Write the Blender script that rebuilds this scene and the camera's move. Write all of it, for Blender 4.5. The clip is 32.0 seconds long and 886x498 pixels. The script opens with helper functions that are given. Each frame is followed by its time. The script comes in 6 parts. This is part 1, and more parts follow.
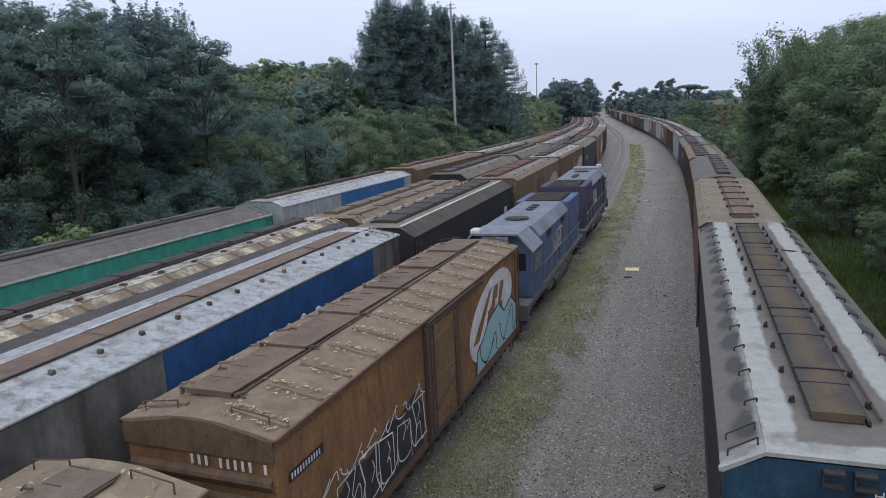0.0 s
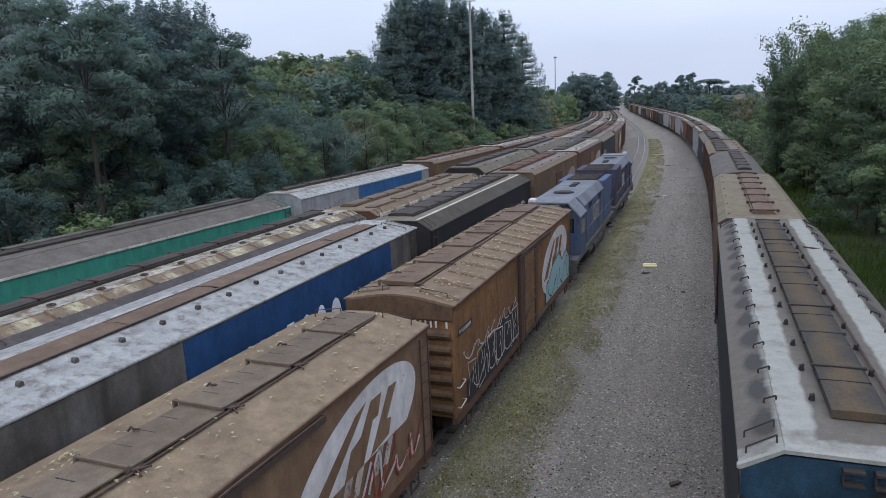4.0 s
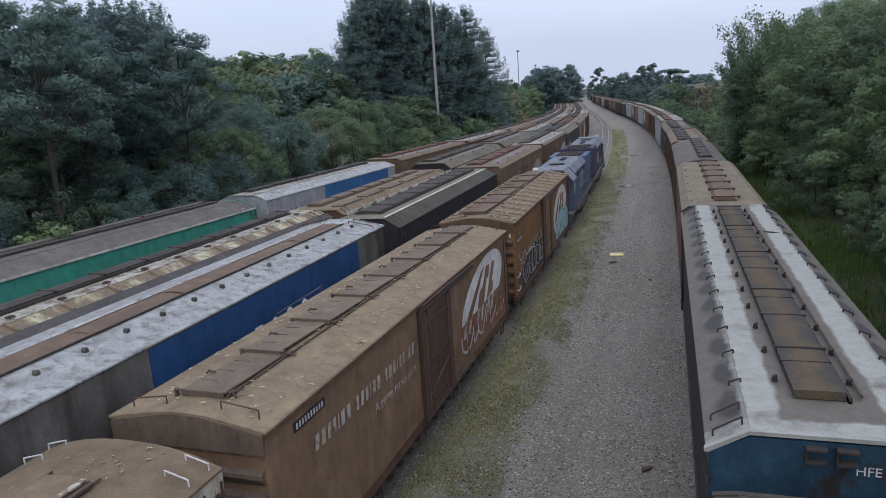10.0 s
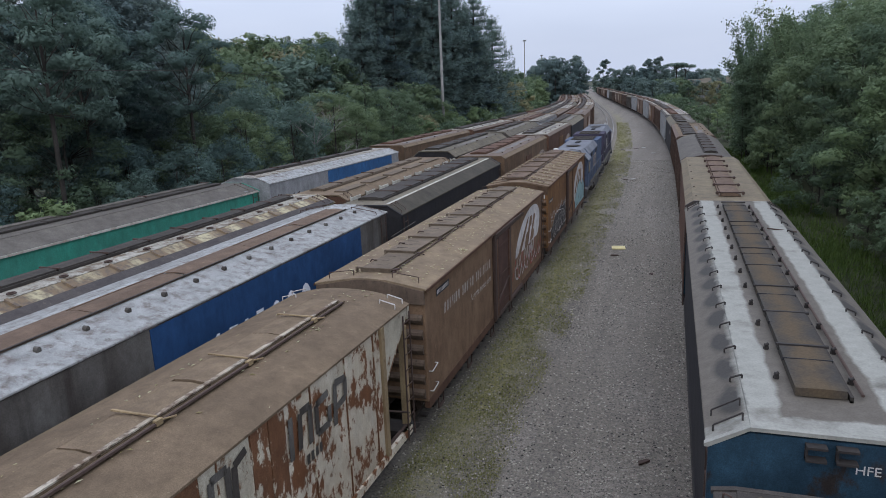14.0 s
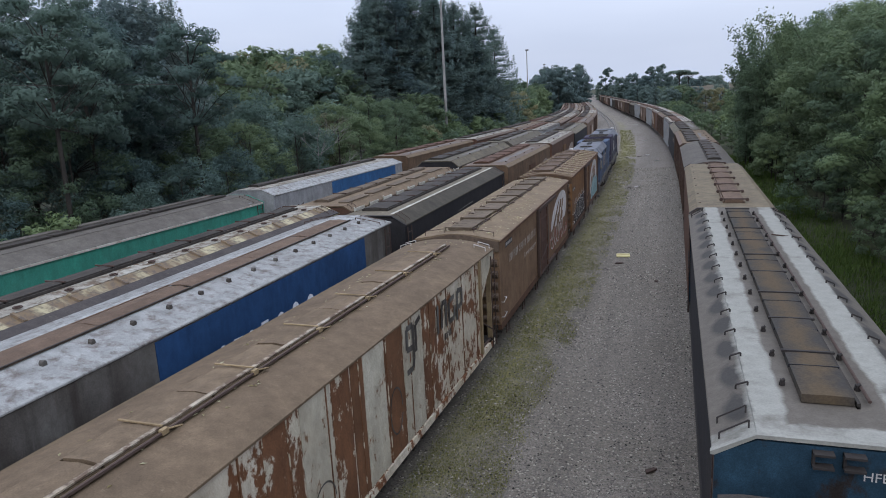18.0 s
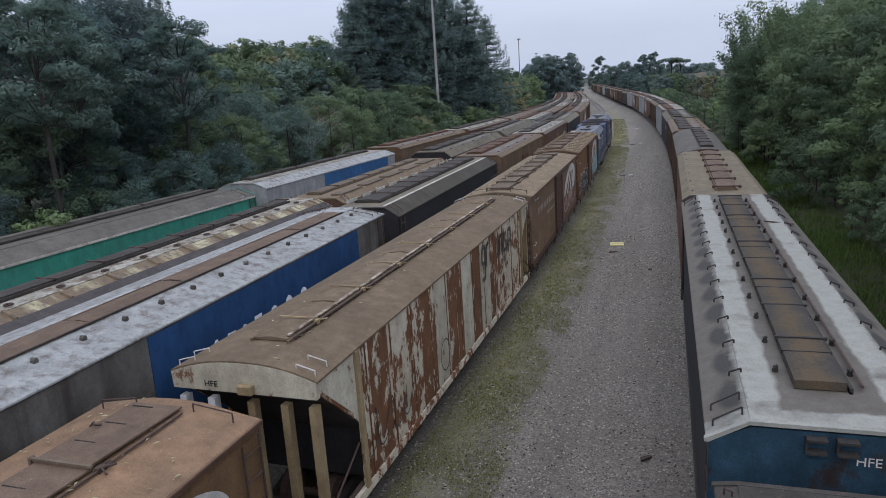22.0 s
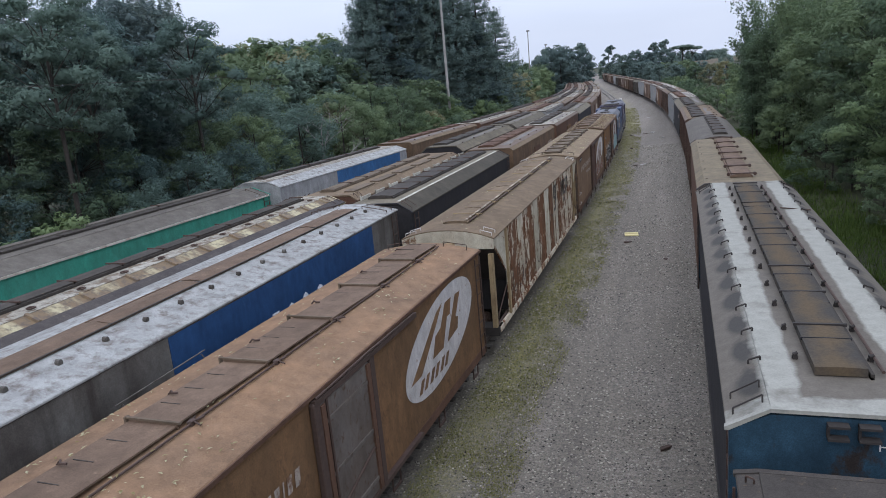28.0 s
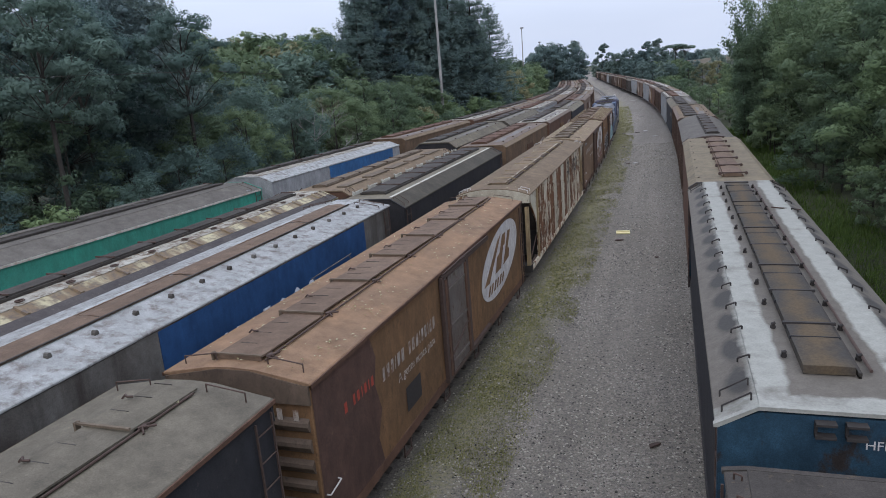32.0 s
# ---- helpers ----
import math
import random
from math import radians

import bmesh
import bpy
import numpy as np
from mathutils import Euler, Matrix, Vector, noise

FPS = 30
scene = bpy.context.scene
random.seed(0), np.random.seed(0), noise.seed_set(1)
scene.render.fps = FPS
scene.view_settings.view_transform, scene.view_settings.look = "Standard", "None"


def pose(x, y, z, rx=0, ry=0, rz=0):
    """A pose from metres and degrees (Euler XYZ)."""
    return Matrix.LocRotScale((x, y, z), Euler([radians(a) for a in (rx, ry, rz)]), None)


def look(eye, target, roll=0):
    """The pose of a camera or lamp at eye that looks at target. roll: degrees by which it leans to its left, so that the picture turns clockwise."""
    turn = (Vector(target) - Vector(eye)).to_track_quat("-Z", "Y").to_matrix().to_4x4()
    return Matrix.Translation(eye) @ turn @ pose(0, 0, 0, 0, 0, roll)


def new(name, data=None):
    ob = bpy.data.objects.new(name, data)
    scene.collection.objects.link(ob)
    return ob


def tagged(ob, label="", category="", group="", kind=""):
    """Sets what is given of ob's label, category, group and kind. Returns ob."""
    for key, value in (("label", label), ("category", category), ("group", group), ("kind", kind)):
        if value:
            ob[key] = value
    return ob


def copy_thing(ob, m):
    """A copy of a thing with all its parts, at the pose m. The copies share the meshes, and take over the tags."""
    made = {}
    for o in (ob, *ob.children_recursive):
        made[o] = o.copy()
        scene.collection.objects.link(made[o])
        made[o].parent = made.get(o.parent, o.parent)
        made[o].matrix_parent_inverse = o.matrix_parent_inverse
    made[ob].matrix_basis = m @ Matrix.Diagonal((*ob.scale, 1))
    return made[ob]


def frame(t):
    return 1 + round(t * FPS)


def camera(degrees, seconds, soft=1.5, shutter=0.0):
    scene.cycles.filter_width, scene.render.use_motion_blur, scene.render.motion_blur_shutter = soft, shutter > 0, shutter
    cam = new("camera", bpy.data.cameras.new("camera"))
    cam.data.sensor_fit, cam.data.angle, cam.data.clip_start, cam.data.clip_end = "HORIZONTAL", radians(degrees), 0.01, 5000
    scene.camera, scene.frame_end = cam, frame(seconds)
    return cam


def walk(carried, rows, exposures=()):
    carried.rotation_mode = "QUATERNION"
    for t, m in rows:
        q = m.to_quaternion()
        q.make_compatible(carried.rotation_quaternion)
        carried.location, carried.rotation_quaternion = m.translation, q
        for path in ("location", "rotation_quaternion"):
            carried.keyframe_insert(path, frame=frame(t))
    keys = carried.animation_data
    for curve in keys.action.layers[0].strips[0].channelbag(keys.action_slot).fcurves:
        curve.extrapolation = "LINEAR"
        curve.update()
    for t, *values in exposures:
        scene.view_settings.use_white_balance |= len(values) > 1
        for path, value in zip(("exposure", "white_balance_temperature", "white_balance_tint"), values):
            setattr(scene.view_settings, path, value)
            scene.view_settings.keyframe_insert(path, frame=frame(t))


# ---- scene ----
cam = camera(65.0, 32.0, soft=0.9)
PATH = [
    (0, pose(0.012, -0.010, 8.407, 78.579, 2.595, 18.794)),
    (0.5, pose(0.019, -0.005, 8.406, 78.647, 2.632, 18.527)),
    (1, pose(0.005, -0.027, 8.415, 78.190, 2.392, 18.568)),
    (1.5, pose(-0.009, -0.018, 8.389, 78.167, 1.957, 18.184)),
    (2, pose(-0.026, -0.020, 8.415, 78.297, 1.710, 18.952)),
    (2.5, pose(-0.037, -0.041, 8.418, 78.167, 1.864, 19.634)),
    (3, pose(-0.037, -0.039, 8.418, 78.200, 1.818, 20.033)),
    (3.5, pose(-0.026, -0.042, 8.411, 78.186, 2.008, 20.164)),
    (5.5, pose(0.000, -0.023, 8.406, 77.873, 3.026, 20.059)),
    (6, pose(-0.014, -0.027, 8.420, 78.459, 2.728, 20.108)),
    (6.5, pose(-0.029, -0.054, 8.426, 78.289, 2.653, 20.998)),
    (7, pose(-0.036, -0.045, 8.424, 78.026, 2.468, 20.908)),
    (7.5, pose(-0.028, -0.056, 8.418, 77.532, 2.781, 20.926)),
    (8, pose(-0.020, -0.039, 8.419, 77.344, 3.051, 20.248)),
    (8.5, pose(-0.009, -0.040, 8.413, 77.113, 3.261, 20.098)),
    (9, pose(0.014, 0.002, 8.396, 77.134, 3.557, 19.108)),
    (9.5, pose(0.038, 0.010, 8.399, 77.560, 3.833, 17.748)),
    (10, pose(0.039, -0.010, 8.407, 77.641, 3.731, 17.374)),
    (10.5, pose(0.020, -0.017, 8.402, 77.778, 3.221, 17.640)),
    (11, pose(0.004, -0.026, 8.407, 77.516, 2.853, 18.015)),
    (11.5, pose(0.002, -0.003, 8.397, 77.108, 2.803, 18.038)),
    (12, pose(0.004, 0.017, 8.395, 76.898, 2.511, 17.952)),
    (12.5, pose(0.001, 0.022, 8.395, 76.811, 2.446, 17.832)),
    (13, pose(-0.013, 0.013, 8.396, 76.858, 2.359, 17.774)),
    (13.5, pose(-0.022, 0.007, 8.394, 76.755, 2.084, 17.427)),
    (14, pose(-0.027, 0.003, 8.393, 76.716, 2.209, 17.764)),
    (14.5, pose(-0.028, 0.003, 8.403, 76.835, 2.347, 17.760)),
    (16.5, pose(0.017, 0.013, 8.396, 77.318, 3.342, 17.509)),
    (17, pose(0.012, 0.015, 8.400, 77.379, 2.967, 17.711)),
    (17.5, pose(0.003, -0.003, 8.403, 77.455, 3.061, 18.279)),
    (18, pose(0.001, -0.003, 8.397, 77.516, 2.892, 18.021)),
    (18.5, pose(-0.014, -0.008, 8.406, 77.236, 2.482, 18.456)),
    (19, pose(-0.011, 0.001, 8.405, 77.931, 2.675, 18.311)),
    (19.5, pose(-0.011, 0.006, 8.402, 77.716, 2.447, 18.472)),
    (20, pose(-0.014, -0.004, 8.401, 77.207, 2.700, 18.472)),
    (20.5, pose(0.010, 0.009, 8.403, 76.737, 3.193, 17.792)),
    (21, pose(-0.001, 0.004, 8.405, 76.545, 3.306, 18.238)),
    (21.5, pose(0.017, 0.022, 8.393, 76.487, 3.475, 18.132)),
    (22, pose(0.021, 0.047, 8.388, 76.738, 3.551, 17.403)),
    (22.5, pose(0.006, 0.057, 8.350, 75.552, 3.276, 17.240)),
    (23, pose(0.025, 0.060, 8.354, 75.173, 3.896, 18.013)),
    (23.5, pose(0.018, 0.048, 8.358, 74.661, 4.197, 18.604)),
    (24, pose(0.038, 0.049, 8.353, 74.374, 4.663, 18.829)),
    (24.5, pose(0.050, 0.079, 8.340, 73.765, 4.974, 18.449)),
    (26.5, pose(-0.010, 0.038, 8.383, 74.558, 4.152, 17.729)),
    (27, pose(-0.001, 0.017, 8.389, 75.131, 4.517, 17.988)),
    (27.5, pose(-0.005, 0.009, 8.398, 75.785, 4.437, 17.999)),
    (28, pose(0.005, -0.001, 8.403, 76.327, 5.088, 18.181)),
    (28.5, pose(0.014, 0.021, 8.389, 76.078, 5.455, 17.777)),
    (29, pose(0.004, 0.003, 8.398, 76.192, 5.446, 17.906)),
    (29.5, pose(0.008, 0.019, 8.395, 75.988, 5.246, 17.401)),
    (30, pose(0.002, 0.020, 8.394, 75.941, 4.478, 17.021)),
    (30.5, pose(-0.003, 0.037, 8.380, 75.816, 4.202, 16.957)),
    (31, pose(-0.003, 0.026, 8.398, 75.943, 4.254, 17.044)),
    (31.5, pose(0.005, 0.017, 8.394, 75.898, 4.287, 17.301)),
    (32, pose(0.003, -0.002, 8.395, 76.000, 4.429, 17.657)),
]
walk(cam, PATH, exposures=[(0, 0.14, 6250, 10), (6, 0.14, 6280, 10), (9, 0.06, 6280, 10), (14, 0.05, 6330, 10), (19, 0.07, 6330, 10), (21, 0.0, 6380, 10), (24, -0.02, 6430, 10), (26.5, 0.1, 6430, 10), (28, 0.26, 6380, 10), (32, 0.22, 6350, 10)])

# ---- world, light ----
world = bpy.data.worlds.new("overcast")
scene.world = world
world.use_nodes = True
wn, wl = world.node_tree.nodes, world.node_tree.links
wn.clear()
w_out, w_bg = wn.new("ShaderNodeOutputWorld"), wn.new("ShaderNodeBackground")
w_sky, w_mix = wn.new("ShaderNodeTexSky"), wn.new("ShaderNodeMixRGB")
w_sky.sky_type, w_sky.sun_disc = "NISHITA", False
w_sky.sun_elevation, w_sky.sun_rotation, w_sky.dust_density = radians(38), radians(200), 4.0
# cloud deck: soft grey-lavender with faint broad unevenness, over the clear sky behind it
w_tc, w_map, w_noise, w_ramp = wn.new("ShaderNodeTexCoord"), wn.new("ShaderNodeMapping"), wn.new("ShaderNodeTexNoise"), wn.new("ShaderNodeValToRGB")
w_map.inputs["Scale"].default_value = (1.0, 1.0, 4.0)
w_noise.inputs["Scale"].default_value, w_noise.inputs["Detail"].default_value = 1.6, 4.0
w_ramp.color_ramp.elements[0].position, w_ramp.color_ramp.elements[1].position = 0.3, 0.75
w_ramp.color_ramp.elements[0].color = (5.5, 6.2, 7.9, 1)
w_ramp.color_ramp.elements[1].color = (6.8, 7.45, 9.15, 1)
w_mix.inputs[0].default_value = 0.9
wl.new(w_tc.outputs["Generated"], w_map.inputs["Vector"])
wl.new(w_map.outputs[0], w_noise.inputs["Vector"])
wl.new(w_noise.outputs[0], w_ramp.inputs[0])
wl.new(w_sky.outputs[0], w_mix.inputs[1])
wl.new(w_ramp.outputs[0], w_mix.inputs[2])
# an overcast deck is about two and a half times as bright overhead as at the horizon
w_sep, w_up, w_mul = wn.new("ShaderNodeSeparateXYZ"), wn.new("ShaderNodeMapRange"), wn.new("ShaderNodeVectorMath")
w_up.inputs["From Min"].default_value, w_up.inputs["From Max"].default_value = 0.05, 0.9
w_up.inputs["To Min"].default_value, w_up.inputs["To Max"].default_value = 1.0, 2.4
w_mul.operation = "SCALE"
wl.new(w_tc.outputs["Generated"], w_sep.inputs[0])
wl.new(w_sep.outputs["Z"], w_up.inputs["Value"])
wl.new(w_mix.outputs[0], w_mul.inputs[0])
wl.new(w_up.outputs[0], w_mul.inputs["Scale"])
wl.new(w_mul.outputs[0], w_bg.inputs[0])
w_bg.inputs[1].default_value = 0.1
wl.new(w_bg.outputs[0], w_out.inputs[0])
sun = new("sun", bpy.data.lights.new("sun", "SUN"))
sun.data.energy, sun.data.angle, sun.data.color = 0.6, radians(60), (1.0, 0.97, 0.93)
sun.matrix_world = look((0, 0, 60), (-20, 40, 0))


# ---- materials ----
def material(name, build):
    m = bpy.data.materials.new(name)
    m.use_nodes = True
    n, l = m.node_tree.nodes, m.node_tree.links
    b = n["Principled BSDF"]
    build(n, l, b)
    return m


def ramp(n, l, src, a, b, ca, cb):
    r = n.new("ShaderNodeValToRGB")
    r.color_ramp.elements[0].position, r.color_ramp.elements[1].position = a, b
    r.color_ramp.elements[0].color, r.color_ramp.elements[1].color = (*ca, 1), (*cb, 1)
    l.new(src, r.inputs[0])
    return r.outputs[0]


def grain(n, l, scale, detail=5.0, stretch=(1, 1, 1), rough=0.6, coords="Object"):
    tc, mp, t = n.new("ShaderNodeTexCoord"), n.new("ShaderNodeMapping"), n.new("ShaderNodeTexNoise")
    mp.inputs["Scale"].default_value = stretch
    t.inputs["Scale"].default_value, t.inputs["Detail"].default_value, t.inputs["Roughness"].default_value = scale, detail, rough
    inf, sc, add = n.new("ShaderNodeObjectInfo"), n.new("ShaderNodeMath"), n.new("ShaderNodeVectorMath")
    sc.operation, sc.inputs[1].default_value = "MULTIPLY", 40.0
    l.new(inf.outputs["Random"], sc.inputs[0])
    l.new(tc.outputs[coords], add.inputs[0])
    l.new(sc.outputs[0], add.inputs[1])
    l.new(add.outputs[0], mp.inputs["Vector"])
    l.new(mp.outputs[0], t.inputs["Vector"])
    return t.outputs[0]


def blend(n, l, fac, a, b, mode="MIX"):
    x = n.new("ShaderNodeMixRGB")
    x.blend_type = mode
    for k, v in ((0, fac), (1, a), (2, b)):
        if isinstance(v, (int, float)):
            x.inputs[k].default_value = v
        elif isinstance(v, tuple):
            x.inputs[k].default_value = (*v, 1)
        else:
            l.new(v, x.inputs[k])
    return x.outputs[0]


def bumped(n, l, b, src, strength=0.3, depth=0.02):
    k = n.new("ShaderNodeBump")
    k.inputs["Strength"].default_value, k.inputs["Distance"].default_value = strength, depth
    l.new(src, k.inputs["Height"])
    l.new(k.outputs[0], b.inputs["Normal"])


def painted(name, base, dark, wear, lo=0.55, hi=0.72, streak=5.0, rough=0.8, metal=0.0, spots=9.0, bump=0.25, run_at=(0.45, 0.75, 0.6)):
    """Old paint or dusty sheet: two tones in broad cloudy patches, run-down streaks, and flaked spots of another colour."""
    def build(n, l, b):
        big = grain(n, l, 0.7, 6.0)
        run = grain(n, l, streak, 4.0, (1.0, 1.0, 0.12))
        fleck = grain(n, l, spots, 8.0, (1, 1, 0.7), 0.7)
        fine = grain(n, l, 60.0, 3.0)
        c = ramp(n, l, big, 0.3, 0.7, base, dark)
        c = blend(n, l, ramp(n, l, run, run_at[0], run_at[1], (0, 0, 0), (run_at[2],) * 3), c, dark)
        c = blend(n, l, ramp(n, l, fleck, lo, hi, (0, 0, 0), (1, 1, 1)), c, wear)
        grime = grain(n, l, 3.0, 9.0, (1, 1, 0.6), 0.72)
        c = blend(n, l, 0.45, c, ramp(n, l, grime, 0.32, 0.68, (0.24, 0.24, 0.24), (0.76, 0.76, 0.76)), "OVERLAY")
        c = blend(n, l, 0.45, c, ramp(n, l, fine, 0.3, 0.7, (0.25, 0.25, 0.25), (0.75, 0.75, 0.75)), "OVERLAY")
        inf = n.new("ShaderNodeObjectInfo")
        c = blend(n, l, 1.0, c, ramp(n, l, inf.outputs["Random"], 0.0, 1.0, (0.93, 0.92, 0.91), (1.1, 1.1, 1.1)), "MULTIPLY")
        l.new(c, b.inputs["Base Color"])
        b.inputs["Roughness"].default_value, b.inputs["Metallic"].default_value = rough, metal
        b.inputs["Specular IOR Level"].default_value = 0.15
        bumped(n, l, b, fleck, bump, 0.012)
    return material(name, build)


def plain(name, colour, rough=0.7, metal=0.0, vary=0.25):
    def build(n, l, b):
        t = grain(n, l, 14.0, 4.0)
        dark = tuple(v * (1 - vary) for v in colour)
        l.new(ramp(n, l, t, 0.35, 0.7, colour, dark), b.inputs["Base Color"])
        b.inputs["Roughness"].default_value, b.inputs["Metallic"].default_value = rough, metal
        b.inputs["Specular IOR Level"].default_value = 0.3
    return material(name, build)


def leafy(name, a, b2, spread=1.0, thin=True):
    def build(n, l, b):
        g = n.new("ShaderNodeNewGeometry")
        o = n.new("ShaderNodeObjectInfo")
        c = ramp(n, l, g.outputs["Random Per Island"], 0.0, spread, a, b2)
        t = ramp(n, l, o.outputs["Random"], 0.0, 1.0, (0.6, 0.66, 0.7), (1.12, 1.1, 0.96))
        c = blend(n, l, 1.0, c, t, "MULTIPLY")
        l.new(c, b.inputs["Base Color"])
        b.inputs["Roughness"].default_value = 0.65
        b.inputs["Specular IOR Level"].default_value = 0.15
        if thin:
            tr, mx = n.new("ShaderNodeBsdfTranslucent"), n.new("ShaderNodeMixShader")
            mx.inputs[0].default_value = 0.42
            l.new(c, tr.inputs["Color"])
            l.new(b.outputs[0], mx.inputs[1])
            l.new(tr.outputs[0], mx.inputs[2])
            l.new(mx.outputs[0], n["Material Output"].inputs["Surface"])
    return material(name, build)


def calc(n, l, op, a, b=None, c=None):
    m = n.new("ShaderNodeMath")
    m.operation = op
    for k, v in enumerate((a, b, c)):
        if isinstance(v, (int, float)):
            m.inputs[k].default_value = v
        elif v is not None:
            l.new(v, m.inputs[k])
    return m.outputs[0]


def stepped(n, l, v, lo, hi):
    return ramp(n, l, v, lo, hi, (0, 0, 0), (1, 1, 1)) if 0 <= lo < hi <= 1 else calc(n, l, "MINIMUM", 1.0, calc(n, l, "MAXIMUM", 0.0, calc(n, l, "DIVIDE", calc(n, l, "SUBTRACT", v, lo), hi - lo)))


def sprayed_roof(name, inner, outer, period, phase, white, bare, soot, end):
    """A roof sprayed white in two bands with soft uneven edges; the slopes beside them keep sooty blotches, one to a bracket."""
    def build(n, l, b):
        tc, sep = n.new("ShaderNodeTexCoord"), n.new("ShaderNodeSeparateXYZ")
        l.new(tc.outputs["Object"], sep.inputs[0])
        soft, fine, mid = grain(n, l, 1.3, 4.0), grain(n, l, 30.0, 5.0), grain(n, l, 5.0, 6.0)
        x = calc(n, l, "ADD", calc(n, l, "ABSOLUTE", sep.outputs["X"]), calc(n, l, "MULTIPLY", calc(n, l, "SUBTRACT", soft, 0.5), 0.22))
        x = calc(n, l, "ADD", x, calc(n, l, "MULTIPLY", calc(n, l, "SUBTRACT", mid, 0.5), 0.06))
        band = calc(n, l, "MULTIPLY", stepped(n, l, x, inner - 0.03, inner + 0.03), calc(n, l, "SUBTRACT", 1.0, stepped(n, l, x, outer - 0.04, outer + 0.06)))
        near = calc(n, l, "ADD", sep.outputs["Y"], calc(n, l, "MULTIPLY", soft, -0.45))
        band = calc(n, l, "MAXIMUM", band, calc(n, l, "SUBTRACT", 1.0, stepped(n, l, near, end - 0.03, end + 0.04)))
        wave = calc(n, l, "COSINE", calc(n, l, "MULTIPLY", calc(n, l, "SUBTRACT", sep.outputs["Y"], phase), 2 * math.pi / period))
        blot = calc(n, l, "ADD", calc(n, l, "ADD", calc(n, l, "MULTIPLY", wave, 0.3), calc(n, l, "MULTIPLY", mid, 0.45)), calc(n, l, "MULTIPLY", soft, 0.7))
        edge = calc(n, l, "SUBTRACT", 1.0, calc(n, l, "MULTIPLY", calc(n, l, "ABSOLUTE", calc(n, l, "SUBTRACT", x, outer + 0.14)), 3.6))
        dark = stepped(n, l, calc(n, l, "MULTIPLY", blot, calc(n, l, "MAXIMUM", edge, 0.0)), 0.22, 0.5)
        c = ramp(n, l, mid, 0.3, 0.75, bare, tuple(v * 0.7 for v in bare))
        c = blend(n, l, dark, c, soot)
        pale = ramp(n, l, mid, 0.35, 0.75, white, tuple(v * 0.78 for v in white))
        c = blend(n, l, calc(n, l, "MULTIPLY", band, stepped(n, l, calc(n, l, "ADD", soft, calc(n, l, "MULTIPLY", wave, 0.06)), 0.2, 0.42)), c, pale)
        c = blend(n, l, 0.3, c, ramp(n, l, fine, 0.3, 0.7, (0.3, 0.3, 0.3), (0.7, 0.7, 0.7)), "OVERLAY")
        l.new(c, b.inputs["Base Color"])
        b.inputs["Roughness"].default_value = 0.8
        b.inputs["Specular IOR Level"].default_value = 0.25
        bumped(n, l, b, mid, 0.25, 0.02)
    return material(name, build)


def panelled(name, pale, rust, dark, period, phase):
    """Pressed roof panels, pale in the middle and rust-stained towards the ribs, with run-down streaks."""
    def build(n, l, b):
        tc, sep = n.new("ShaderNodeTexCoord"), n.new("ShaderNodeSeparateXYZ")
        l.new(tc.outputs["Object"], sep.inputs[0])
        soft, run, mid = grain(n, l, 1.1, 5.0), grain(n, l, 3.2, 5.0, (0.25, 1.0, 0.25)), grain(n, l, 6.0, 7.0, rough=0.7)
        wave = calc(n, l, "COSINE", calc(n, l, "MULTIPLY", calc(n, l, "SUBTRACT", sep.outputs["Y"], phase), 2 * math.pi / period))
        k = calc(n, l, "ADD", calc(n, l, "MULTIPLY", wave, -0.13), calc(n, l, "ADD", calc(n, l, "MULTIPLY", run, 0.9), calc(n, l, "MULTIPLY", soft, 0.7)))
        c = blend(n, l, stepped(n, l, k, 0.73, 0.98), rust, pale)
        c = blend(n, l, ramp(n, l, mid, 0.46, 0.64, (0, 0, 0), (0.9, 0.9, 0.9)), c, dark)
        l.new(c, b.inputs["Base Color"])
        b.inputs["Roughness"].default_value = 0.7
        bumped(n, l, b, mid, 0.3, 0.015)
    return material(name, build)


def centre_stained(name, rim, stain, half, off):
    """Dark sheet covers with a rusty cloud in the middle of the strip."""
    def build(n, l, b):
        tc, sep = n.new("ShaderNodeTexCoord"), n.new("ShaderNodeSeparateXYZ")
        l.new(tc.outputs["Object"], sep.inputs[0])
        soft, fine = grain(n, l, 1.6, 5.0), grain(n, l, 25.0, 5.0)
        x = calc(n, l, "ABSOLUTE", calc(n, l, "SUBTRACT", sep.outputs["X"], off))
        k = calc(n, l, "SUBTRACT", calc(n, l, "MULTIPLY", soft, 1.7), calc(n, l, "MULTIPLY", x, 0.6 / half))
        c = blend(n, l, stepped(n, l, k, 0.25, 0.85), rim, stain)
        c = blend(n, l, 0.4, c, ramp(n, l, fine, 0.3, 0.7, (0.28, 0.28, 0.28), (0.72, 0.72, 0.72)), "OVERLAY")
        l.new(c, b.inputs["Base Color"])
        b.inputs["Roughness"].default_value = 0.9
        b.inputs["Specular IOR Level"].default_value = 0.1
        bumped(n, l, b, fine, 0.2, 0.01)
    return material(name, build)


